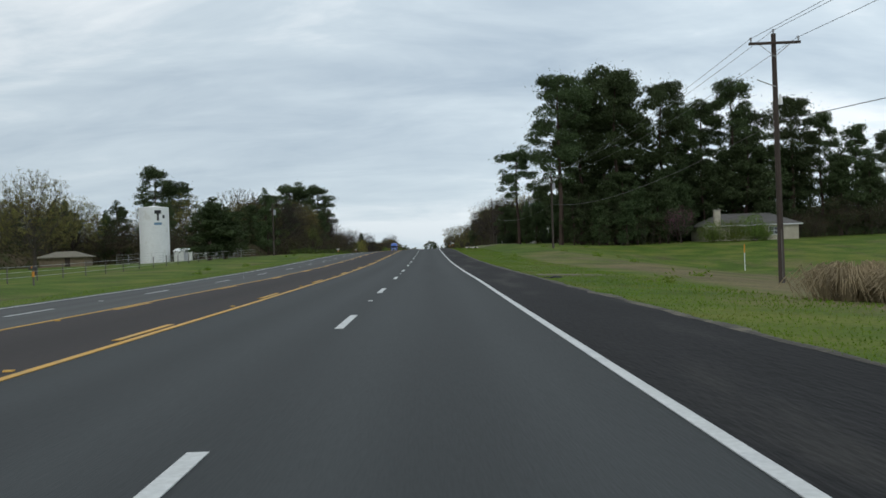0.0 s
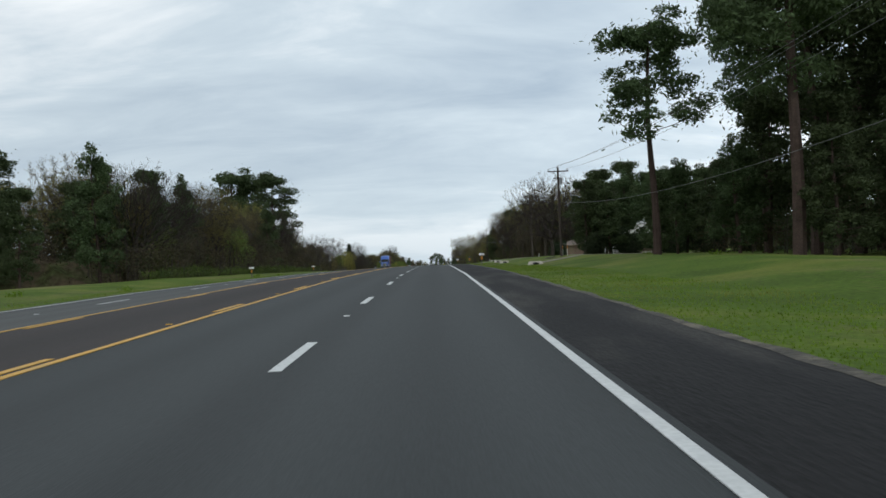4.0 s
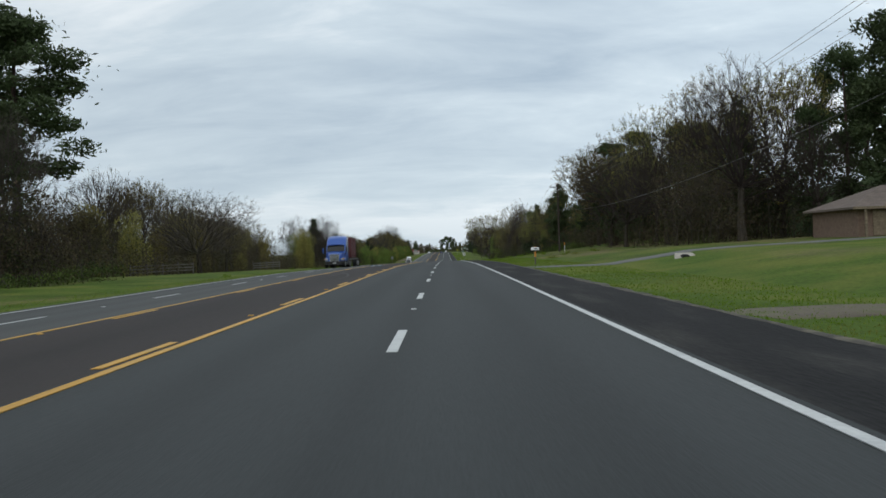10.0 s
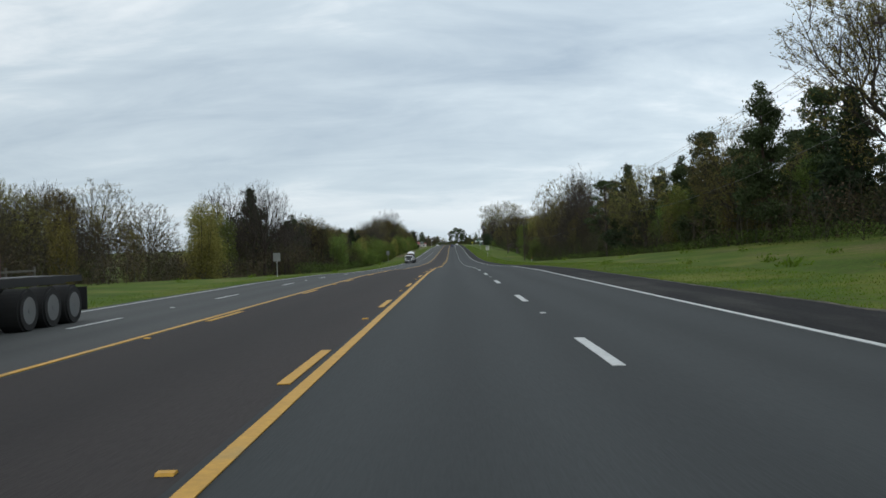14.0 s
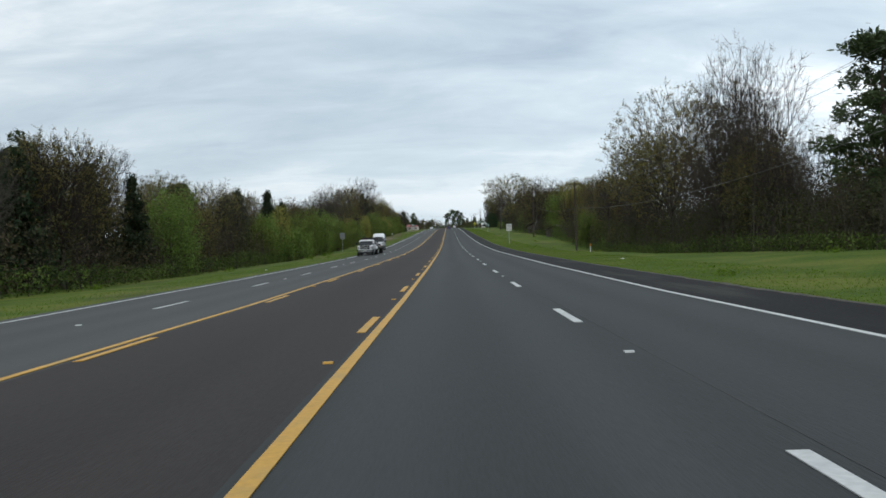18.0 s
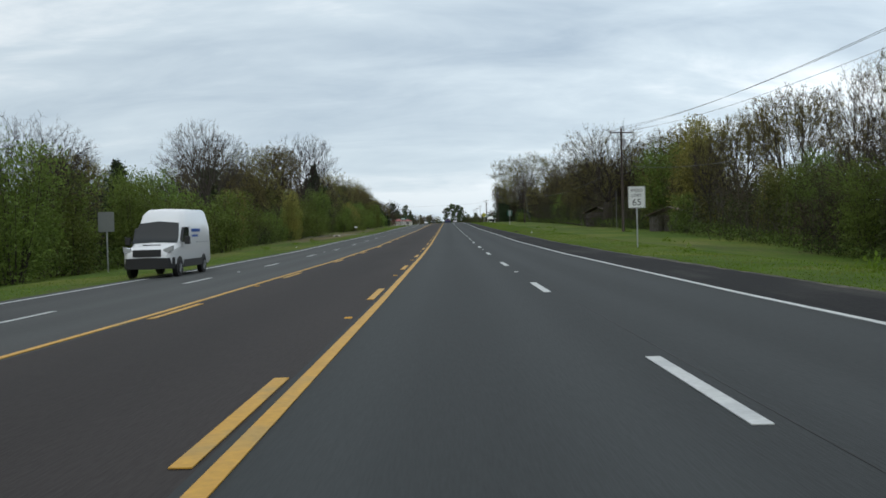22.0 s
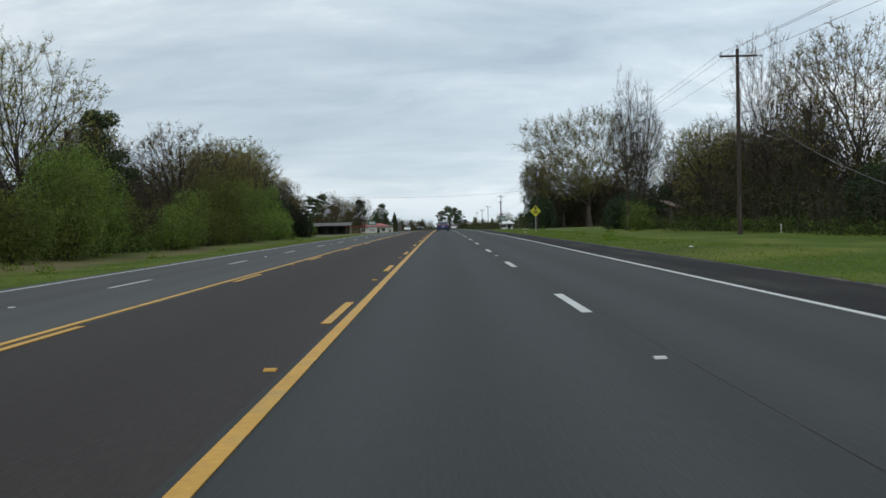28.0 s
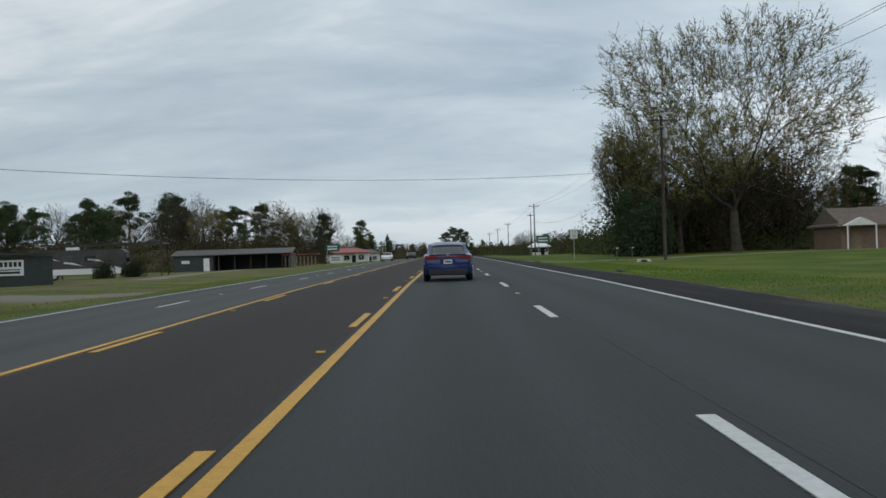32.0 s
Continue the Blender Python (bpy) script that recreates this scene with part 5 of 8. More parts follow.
def u_post(h, parent):
    bm = box((0, 0.03, h / 2 - 0.2), (0.06, 0.012, h + 0.4))
    add_box(bm, (-0.03, 0.045, h / 2 - 0.2), (0.01, 0.03, h + 0.4))
    add_box(bm, (0.03, 0.045, h / 2 - 0.2), (0.01, 0.03, h + 0.4))
    return part("post", bm, GALV, parent)


def speed_sign(x, y, number, rz=0, base=1.75, w=0.80, h=1.0):
    s = empty("speed_limit_sign", on_ground(x, y, rz), f"white speed limit {number} sign with black lettering on a steel post", "road sign")
    u_post(base + h * 0.9, s)
    zc_ = base + h / 2
    p = part("panel", shifted(prism(rounded(w, h, 0.05), "y", -0.004, 0.0), (0, 0, zc_)), SIGN_WHITE, s)
    for a, b, c, d in ((0, h / 2 - 0.025, w - 0.1, 0.014), (0, -h / 2 + 0.025, w - 0.1, 0.014), (w / 2 - 0.025, 0, 0.014, h - 0.1), (-w / 2 + 0.025, 0, 0.014, h - 0.1)):
        part("border", box((a, -0.006, zc_ + b), (c, 0.004, d)), SIGN_BLACK, p)
    letters("SPEED", 0.24, SIGN_BLACK, p, (0, -0.007, zc_ + 0.30 * h))
    letters("LIMIT", 0.24, SIGN_BLACK, p, (0, -0.007, zc_ + 0.07 * h))
    letters(number, 0.50, SIGN_BLACK, p, (0, -0.007, zc_ - 0.25 * h))


def road_name_sign(x, y):
    s = empty("road_name_sign", on_ground(x, y, -3), "green county road sign with an arrow on a steel post", "road sign")
    u_post(2.7, s)
    p = part("panel", shifted(prism(rounded(0.95, 0.95, 0.05), "y", -0.004, 0.0), (0, 0, 2.35)), SIGN_GREEN, s)
    for a, b, c, d in ((0, 0.455, 0.85, 0.014), (0, -0.455, 0.85, 0.014), (0.455, 0, 0.014, 0.85), (-0.455, 0, 0.014, 0.85)):
        part("border", box((a, -0.006, 2.35 + b), (c, 0.004, d)), SIGN_WHITE, p)
    letters("Co Rd", 0.26, SIGN_WHITE, p, (0, -0.007, 2.62))
    for k in range(4):
        part("number_bar", box((-0.18 + 0.12 * k, -0.006, 2.36), (0.08, 0.004, 0.16)), SIGN_WHITE, p)
    part("arrow", prism([(-0.24, 2.08), (-0.12, 2.15), (-0.12, 2.1), (0.24, 2.1), (0.24, 2.06), (-0.12, 2.06), (-0.12, 2.01)], "y", -0.008, -0.005), SIGN_WHITE, p)


def bus_sign(x, y):
    s = empty("school_bus_sign", on_ground(x, y, 0), "yellow-green diamond school bus stop warning sign", "road sign")
    u_post(2.4, s)
    d = 0.64
    p = part("panel", prism([(0, 2.3 - d), (d, 2.3), (0, 2.3 + d), (-d, 2.3)], "y", -0.004, 0.0), SIGN_YELLOW, s)
    for sx, sz in ((1, 1), (1, -1), (-1, 1), (-1, -1)):
        part("border", prism([(0, 2.3 + sz * (d - 0.03)), (sx * (d - 0.03), 2.3), (sx * (d - 0.05), 2.3), (0, 2.3 + sz * (d - 0.05))], "y", -0.008, -0.005), SIGN_BLACK, p)
    part("bus_symbol", shifted(prism(rounded(0.40, 0.36, 0.08), "y", -0.008, -0.005), (0, 0, 2.22)), SIGN_BLACK, p)
    for sx in (-1, 1):
        part("bus_window", box((sx * 0.075, -0.009, 2.27), (0.12, 0.004, 0.11)), SIGN_YELLOW, p)
        part("bus_headlight", cyl((sx * 0.13, -0.011, 2.12), (sx * 0.13, -0.007, 2.12), 0.026, seg=10), SIGN_YELLOW, p)
        part("bus_wheel", box((sx * 0.13, -0.007, 2.02), (0.08, 0.004, 0.07)), SIGN_BLACK, p)
    part("bus_grille", box((0, -0.009, 2.12), (0.13, 0.004, 0.05)), SIGN_YELLOW, p)
    part("stop_arm", box((-0.24, -0.007, 2.22), (0.09, 0.004, 0.025)), SIGN_BLACK, p)
    part("stop_disc", cyl((-0.33, -0.008, 2.22), (-0.33, -0.005, 2.22), 0.06, seg=8), SIGN_BLACK, p)
    for kx, kh in ((0.29, 0.16), (0.36, 0.12)):
        part("upright_bar", box((kx, -0.007, 2.14 + kh / 2), (0.04, 0.004, kh)), SIGN_BLACK, p)
    part("up_arrow", prism([(-0.10, 2.49), (0.10, 2.49), (0.10, 2.60), (0.20, 2.60), (0, 2.84), (-0.20, 2.60), (-0.10, 2.60)], "y", -0.008, -0.005), SIGN_BLACK, p)


def sign_from_behind(x, y, w=0.75, h=0.9, base=1.6, rz=0):
    s = empty("road_sign", on_ground(x, y, rz), "bare grey back of a road sign for oncoming traffic", "road sign")
    u_post(base + h, s)
    part("panel", shifted(prism(rounded(w, h, 0.04), "y", 0.0, 0.004), (0, -0.004, base + h / 2)), SIGN_BACK, s)


def mailbox(x, y, rz, body, tape=True, label="white mailbox on a post with an orange reflector"):
    m = empty("mailbox", on_ground(x, y, rz), label, "mailbox", "mailboxes along the road")
    part("post", box((0, 0, 0.45), (0.09, 0.09, 1.1), 0.008), GREY_WOOD, m)
    out = [(-0.085, 0.0), (0.085, 0.0), (0.085, 0.11)] + [(0.085 * math.cos(radians(a)), 0.11 + 0.085 * math.sin(radians(a))) for a in range(20, 180, 20)] + [(-0.085, 0.11)]
    b = part("box", shifted(prism(out, "y", -0.26, 0.26), (0, 0, 1.0)), body, m)
    bmesh_door = shifted(prism([(u * 1.04, v * 1.03) for u, v in out], "y", -0.272, -0.262), (0, 0, 1.0))
    part("door", bmesh_door, body, b)
    part("flag", box((0.095, -0.05, 1.17), (0.008, 0.05, 0.16)), ORANGE, b, "small red-orange flag")
    for k in range(3):
        part("number_bar", box((-0.09, -0.12 + 0.07 * k, 1.1), (0.004, 0.045, 0.07)), SIGN_BLACK if body is WHITE_PAINT else SIGN_WHITE, b)
    if tape:
        part("reflector", box((0, -0.005, 0.72), (0.13, 0.115, 0.34), 0.01), ORANGE, m, "orange plastic reflector sleeve")


mailbox(6.7, 200.8, 90, WHITE_PAINT)
mailbox(7.1, 246.3, 90, MAILBOX_BLACK, label="black mailbox on a post with an orange reflector")
mailbox(6.9, 312, 90, WHITE_PAINT)
mailbox(-18.5, 206, -90, WHITE_PAINT)
mailbox(-19, 262, -90, WHITE_PAINT)
mailbox(-18.8, 730, -90, WHITE_PAINT, False, "white mailbox on a wooden post")
mailbox(-23.4, 59.3, -90, MAILBOX_BLACK, label="dark mailbox on a post with an orange reflector")
mailbox(17.6, 926, 90, MAILBOX_BLACK, False, "dark mailbox on a post beside the drive")
mailbox(13.8, 914, 90, MAILBOX_BLACK, False, "dark mailbox on a post beside the drive")
speed_sign(8.2, 608, "65", -4, 2.1, 0.9, 1.15)
speed_sign(13.5, 940, "50", -3, 2.4, 0.9, 1.15)
road_name_sign(10.2, 738.4)
bus_sign(8.75, 828)
sign_from_behind(-20.2, 445)
sign_from_behind(-19.7, 607, 0.85, 1.05, 2.1)


def marker_post(x, y, h, colour, cap, label):
    m = empty("marker_post", on_ground(x, y), label, "marker post")
    part("post", cyl((0, 0, -0.3), (0, 0, h), 0.045, seg=10), colour, m)
    part("cap", cyl((0, 0, h * 0.7), (0, 0, h + 0.03), 0.055, seg=10), cap, m)


marker_post(37.5, 106, 3, WHITE_PAINT, ORANGE, "tall white pipeline marker post with an orange top")
marker_post(18.5, 386, 1.3, WHITE_PAINT, ORANGE, "white utility marker post with an orange cap")
marker_post(24.9, 493, 1.3, WHITE_PAINT, ORANGE, "white utility marker post with an orange cap")
marker_post(19, 590, 1.3, WHITE_PAINT, ORANGE, "white utility marker post with an orange cap")
marker_post(20.5, 784, 0.6, WHITE_PAINT, WHITE_PAINT, "short white plastic utility marker")
marker_post(20.2, 236.6, 1.4, WHITE_PAINT, ORANGE, "white utility marker post with an orange cap")
marker_post(20.8, 236, 1.4, WHITE_PAINT, ORANGE, "white utility marker post with an orange cap")
marker_post(21.2, 276, 0.8, WHITE_PAINT, WHITE_PAINT, "short white plastic utility marker")


def culvert(x, y, rz=90, s=1.0):
    """A mitred concrete apron round the mouth of a drain pipe, sunk in the grass."""
    c = empty("culvert_end", on_ground(x, y, rz, s, 0.16), "pale concrete culvert end with a dark pipe mouth in the grass", "culvert")
    bm = bmesh.new()
    n = 28
    slope = lambda u, v: (u, v, 0.12 + 0.42 * v)
    rings = []
    for k in range(n):
        a = 2 * math.pi * k / n
        cs, sn = math.cos(a), math.sin(a)
        t = 1.0 / max(abs(cs) / 0.85, abs(sn) / 0.48)
        u, v = cs * t, 0.45 + sn * t
        u *= 1.0 - 0.30 * v
        iu, iv = 0.36 * cs, 0.36 + 0.33 * sn
        out, inn = slope(u, v), slope(iu, iv)
        rings.append([bm.verts.new(p) for p in ((out[0] * 1.02, out[1], out[2] - 0.22), out, inn, (inn[0], inn[1] + 0.12, inn[2] - 0.30))])
    for k in range(n):
        a, b = rings[k], rings[(k + 1) % n]
        for q in range(3):
            bm.faces.new((a[q], b[q], b[q + 1], a[q + 1]))
    bmesh.ops.recalc_face_normals(bm, faces=bm.faces)
    part("apron", bm, CONCRETE, c)
    # solid black plug: the pipe's inner shade is painted, nothing is hollow
    part("pipe_mouth", cyl((0, 0.20, 0.02), (0, 0.95, 0.06), 0.36, seg=20), DARK, c, "black plug that paints the shade inside the drain pipe")


culvert(10.9, 187, 0, 0.95)
culvert(12.2, 255.8, 0, 0.8)
culvert(11.6, 233.7, 0, 0.9)
culvert(14.5, 905.3, 0, 0.8)
culvert(-19.2, 703, 0, 0.8)
culvert(14.2, 300, 0, 0.8)


def ribbon(name, pts, w, material, label, lift=0.035, cat="driveway"):
    """A drive or path laid over the ground, with thickness."""
    verts, faces = [], []
    P = []
    for (ax, ay), (bx, by) in zip(pts, pts[1:]):
        n = max(2, int(math.hypot(bx - ax, by - ay) / 0.8))
        P += [(ax + (bx - ax) * k / n, ay + (by - ay) * k / n) for k in range(n)]
    P.append(pts[-1])
    for i, (px, py) in enumerate(P):
        q0, q1 = P[max(0, i - 1)], P[min(len(P) - 1, i + 1)]
        d = Vector((q1[0] - q0[0], q1[1] - q0[1], 0)).normalized()
        nx, ny = -d.y, d.x
        for k in (-1.0, -0.92, -0.3, 0.3, 0.92, 1.0):
            ww = w / 2 * k * (1 + 0.06 * math.sin(i * 1.7))
            x, y = px + nx * ww, py + ny * ww
            end = min(1.0, 0.05 + min(i, len(P) - 1 - i) / 3.0)
            verts.append((x, y, lie(x, y) + (lift * end if abs(k) < 1 else -0.06)))
    for i in range(len(P) - 1):
        for k in range(5):
            faces.append((i * 6 + k, (i + 1) * 6 + k, (i + 1) * 6 + k + 1, i * 6 + k + 1))
    return tagged(new(name, rawmesh(name, verts, faces, material, True)), label, cat, kind="structure")


GRAVEL = mat("tan_gravel", (0.165, 0.15, 0.115), 0.95, vary=0.3, scale=0.8, fine=16, bump=0.6, second=(0.13, 0.12, 0.085), amount=0.4)
ASPHALT_DRIVE = mat("grey_drive", (0.11, 0.11, 0.105), 0.9, vary=0.25, scale=1.2, fine=20, bump=0.4)
ribbon("driveway", [(5.45, 191.8), (13.4, 195), (29, 206), (53.5, 215)], 3.2, GRAVEL, "pale gravel drive crossing the grass verge")
DIRT = mat("bare_brown_dirt", (0.105, 0.086, 0.058), 0.95, vary=0.35, scale=0.9, fine=14, bump=0.6, second=(0.075, 0.080, 0.030), amount=0.5)
ribbon("driveway", [(5.5, 241.6), (8.5, 242.2), (12, 243), (15, 244.6)], 1.5, DIRT, "worn dirt turn-in crossing the grass verge")
ribbon("driveway", [(5.6, 263.6), (8.2, 264.6), (10.5, 265.4)], 2.4, DIRT, "worn dirt turn-in beside the shoulder")
ribbon("driveway", [(5.6, 40.2), (7.5, 40.6), (9.6, 41.2)], 2.2, DIRT, "worn dirt turn-in beside the shoulder")
ribbon("driveway", [(5.7, 252), (13, 254.5), (22, 263), (29, 284)], 1.9, GRAVEL, "worn gravel drive over the lawn")
ribbon("driveway", [(29, 284), (36, 298), (42, 316)], 4.5, ASPHALT_DRIVE, "grey asphalt drive before the brick house")
ribbon("driveway", [(5.4, 302.8), (17.8, 308), (37.9, 313)], 3.0, ASPHALT_DRIVE, "grey asphalt drive across the lawn")
ribbon("driveway", [(5.25, 914.8), (15.6, 917), (31.2, 921), (51.3, 921)], 3.2, GRAVEL, "pale concrete drive to the carport")
ribbon("driveway", [(-15.2, 716), (-21.2, 709), (-24.5, 690)], 3.0, GRAVEL, "pale drive beside the oncoming lanes")
ribbon("driveway", [(-15.2, 871), (-24, 870), (-45, 867)], 6.0, GRAVEL, "wide tan gravel drive to the sheds")
ribbon("driveway", [(-26.8, 905), (-31.2, 940), (-33.5, 975)], 3.0, GRAVEL, "tan gravel track before the barn")


# ---- the standpipe, houses, barn and sheds ----
ROOF_BROWN = mat("brown_shingles", (0.135, 0.105, 0.088), 0.9, vary=0.3, scale=0.7, fine=9, bump=0.5, stretch=(1, 1, 3))
ROOF_GREY = mat("grey_shingles", (0.10, 0.095, 0.09), 0.9, vary=0.3, scale=0.7, fine=9, bump=0.5, stretch=(1, 1, 3))
BRICK = mat("tan_brick", (0.200, 0.135, 0.100), 0.9, vary=0.28, scale=0.5, fine=9, bump=0.5, second=(0.14, 0.09, 0.07), amount=0.4)
SIDING = mat("white_siding", (0.62, 0.62, 0.59), 0.7, vary=0.1, scale=0.8, fine=5)
CREAM = mat("cream_stucco", (0.42, 0.38, 0.30), 0.85, vary=0.15, scale=0.8, fine=8)
BARN_GREEN = mat("dark_green_metal", (0.020, 0.032, 0.030), 0.5, vary=0.25, scale=1.2, fine=5)
BARN_WOOD = mat("bare_timber", (0.20, 0.155, 0.105), 0.9, vary=0.3, scale=0.5, fine=8)
TIN = mat("rusty_tin_roof", (0.15, 0.12, 0.105), 0.6, 0.4, vary=0.3, scale=0.7, fine=6, second=(0.16, 0.09, 0.06), amount=0.5)
DARK_TIN = mat("dark_weathered_tin", (0.055, 0.052, 0.05), 0.6, 0.2, vary=0.3, scale=0.7, fine=6)
RED_ROOF = mat("red_metal_roof", (0.25, 0.045, 0.04), 0.5, vary=0.2, scale=0.9)
BLUE_MARK = mat("faded_blue_paint", (0.14, 0.25, 0.36), 0.6, vary=0.15)
RED_PAINT = mat("faded_red_paint", (0.22, 0.03, 0.025), 0.4, vary=0.2, coat=0.3)


def hip_roof(w, d, z, rise, over, ridge):
    bm = bmesh.new()
    a, b = w / 2 + over, d / 2 + over
    low = [bm.verts.new(v) for v in ((-a, -b, z), (a, -b, z), (a, b, z), (-a, b, z))]
    base = [bm.verts.new((v.co.x, v.co.y, z - 0.16)) for v in low]
    r0, r1 = bm.verts.new((-ridge, 0, z + rise)), bm.verts.new((ridge, 0, z + rise))
    bm.faces.new((low[0], low[1], r1, r0))
    bm.faces.new((low[2], low[3], r0, r1))
    bm.faces.new((low[1], low[2], r1))
    bm.faces.new((low[3], low[0], r0))
    for i in range(4):
        bm.faces.new((base[i], base[(i + 1) % 4], low[(i + 1) % 4], low[i]))
    bm.faces.new(base[::-1])
    return bm


def window(parent, x, y, z, w, h, frame=None, face=-1):
    wd = part("window", box((x, y + face * 0.02, z), (w + 0.16, 0.06, h + 0.16), 0.01), frame or WHITE_PAINT, parent)
    part("pane", box((x, y + face * 0.045, z), (w, 0.03, h)), GLASS_DARK, wd)
    part("mullion", box((x, y + face * 0.064, z), (0.04, 0.012, h)), frame or WHITE_PAINT, wd)
    part("mullion", box((x, y + face * 0.066, z), (w, 0.012, 0.04)), frame or WHITE_PAINT, wd)
    return wd


def ranch_house(x, y, rz, w, d, walls, roofing, label, ridge=None, rise=2.0, h=2.6, name="house"):
    g = lie(x, y)
    H = empty(name, Matrix.Translation((x, y, g)) @ Matrix.Rotation(radians(rz), 4, "Z"), label, "house")
    part("wall", box((0, -d / 2 + 0.1, h / 2 - 0.3), (w, 0.2, h + 0.6)), walls, H)
    part("wall", box((0, d / 2 - 0.1, h / 2 - 0.3), (w, 0.2, h + 0.6)), walls, H)
    for s in (-1, 1):
        part("wall", box((s * (w / 2 - 0.1), 0, h / 2 - 0.3), (0.2, d - 0.4, h + 0.6)), walls, H)
    part("roof", hip_roof(w, d, h + 0.1, rise, 0.6, w / 2 - d * 0.42 if ridge is None else ridge), roofing, H)
    part("fascia", box((0, -d / 2 - 0.58, h), (w + 1.2, 0.05, 0.2)), WHITE_PAINT if walls is not BRICK else BARN_WOOD, H)
    return H


def garage_door(parent, x, y, w, h=2.1):
    g = part("garage_door", box((x, y, h / 2), (w, 0.08, h), 0.01), WHITE_PAINT, parent, "white panelled garage door")
    for k in range(3):
        part("panel_groove", box((x, y - 0.043, h * (k + 1) / 4), (w, 0.012, 0.03)), CERAMIC, g)
    n = 5
    for k in range(n):
        part("pane", box((x - w / 2 + w * (k + 0.5) / n, y - 0.045, h * 0.86), (w / n * 0.62, 0.02, 0.24)), GLASS_DARK, g)


# tan brick house with two garage doors
hc = ranch_house(39.8, 322.5, -1, 15.6, 9, BRICK, ROOF_BROWN, "low tan brick house with brown hipped roof and two garage doors", rise=1.8, h=2.1)
for kx in (0.8, 4.7):
    garage_door(hc, kx, -4.56, 3.4, 1.85)
window(hc, -3.4, -4.5, 1.3, 1.1, 0.8, BARN_WOOD)
part("door", box((-6.2, -4.54, 0.95), (1.0, 0.08, 1.9), 0.01), BARN_WOOD, hc)
for kx in (-7.4, -4.8):
    part("porch_post", box((kx, -4.95, 0.85), (0.16, 0.16, 2.3), 0.01), BARN_WOOD, hc)
ch = part("chimney", box((2.8, 0.6, 3.8), (1.2, 0.9, 2.0), 0.03), BRICK, hc)
part("chimney_cap", box((2.8, 0.6, 4.85), (1.4, 1.1, 0.14), 0.02), CONCRETE, ch)
# white house with a porch and a gabled carport, facing the road
hb = ranch_house(32.7, 252.6, -90, 10.4, 8.2, SIDING, ROOF_GREY, "white sided house with grey roof and open gabled carport", rise=1.9, h=2.35)
for kx in (-4.2, -2.2, 0.2):
    window(hb, kx, -4.1, 1.35, 1.1, 1.4)
window(hb, 3.0, -4.1, 1.35, 1.2, 1.4)
part("door", box((1.6, -4.15, 1.0), (0.95, 0.08, 2.0), 0.01), BARN_WOOD, hb)
for kx in (1.0, 3.6):
    part("porch_post", box((kx, -4.75, 1.1), (0.14, 0.14, 2.5), 0.012), WHITE_PAINT, hb)
part("porch_floor", box((0, -4.6, 0.05), (10.2, 1.0, 0.3), 0.02), CONCRETE, hb)
part("carport_roof", prism([(-4.9, 2.3), (4.9, 2.3), (4.9, 2.46), (0, 4.5), (-4.9, 2.46)], "x", 0.5, 11.6), ROOF_GREY, hb)
part("gable_board", prism([(-4.7, 2.42), (4.7, 2.42), (0, 4.3)], "x", 11.61, 11.68), SIDING, hb)
for sy in (-1, 1):
    part("barge_board", prism([(sy * 5.0, 2.36), (sy * 5.0, 2.58), (0, 4.62), (0, 4.42)], "x", 11.69, 11.74), WHITE_PAINT, hb)
    for kx in (7.8, 11.3):
        part("carport_post", box((kx, sy * 4.3, 1.0), (0.14, 0.14, 2.8), 0.012), WHITE_PAINT, hb)
part("carport_floor", box((8.4, 0, 0.0), (6.4, 8.6, 0.2), 0.02), CONCRETE, hb)
part("back_panel", box((5.28, 0.6, 1.05), (0.06, 5.6, 2.3), 0.01), BARN_WOOD, hb)
window(hb, 8.0, 4.3, 1.2, 1.0, 0.6)
# cream house with a tall chimney
ha = ranch_house(60, 172, 0, 17, 9, CREAM, ROOF_GREY, "cream house with a tall pale chimney under the pines", rise=2.2)
ca = part("chimney", box((-6.4, -4.9, 2.4), (1.1, 0.8, 6.0), 0.03), CREAM, ha, "tall pale stucco chimney")
part("chimney_cap", box((-6.4, -4.9, 5.5), (1.3, 1.0, 0.16), 0.02), CONCRETE, ca)
window(ha, -2.0, -4.5, 1.5, 1.6, 1.3)
part("door", box((1.2, -4.55, 1.0), (1.0, 0.08, 2.0), 0.01), DARK, ha)
window(ha, 4.0, -4.5, 1.5, 1.8, 1.3)
# brick house with a carport
hd = ranch_house(43.2, 927, -3, 9.4, 8, BRICK, ROOF_BROWN, "low brick house with a brown roof and open carport", rise=1.9, h=2.4)
part("main_roof", prism([(-4.6, 2.4), (4.4, 2.4), (4.4, 2.52), (0, 4.35), (-4.6, 2.52)], "x", -4.9, 15.0), ROOF_BROWN, hd)
part("gable_board", prism([(3.7, 2.45), (14.9, 2.45), (9.3, 4.4)], "y", -6.45, -6.38), SIDING, hd)
part("carport_beam", box((9.3, -6.35, 2.35), (10.8, 0.14, 0.3)), SIDING, hd)
part("carport_top", prism([(3.5, 2.47), (15.1, 2.47), (9.3, 4.6)], "y", -6.36, 0.5), ROOF_BROWN, hd)
for kx in (4.2, 11.4):
    part("carport_post", box((kx, -6.2, 1.1), (0.14, 0.14, 2.7), 0.01), WHITE_PAINT, hd)
part("carport_wall", box((9.3, 3.7, 1.1), (11.0, 0.16, 2.7)), BRICK, hd)
part("store_room", box((13.1, -1.3, 1.1), (3.2, 9.4, 2.7), 0.01), BRICK, hd)
part("carport_floor", box((7.8, -2.0, -0.02), (7.0, 8.6, 0.24), 0.02), CONCRETE, hd)
part("porch_gable", prism([(-4.8, 2.4), (-1.6, 2.4), (-3.2, 3.2)], "y", -5.6, -4.6), SIDING, hd)
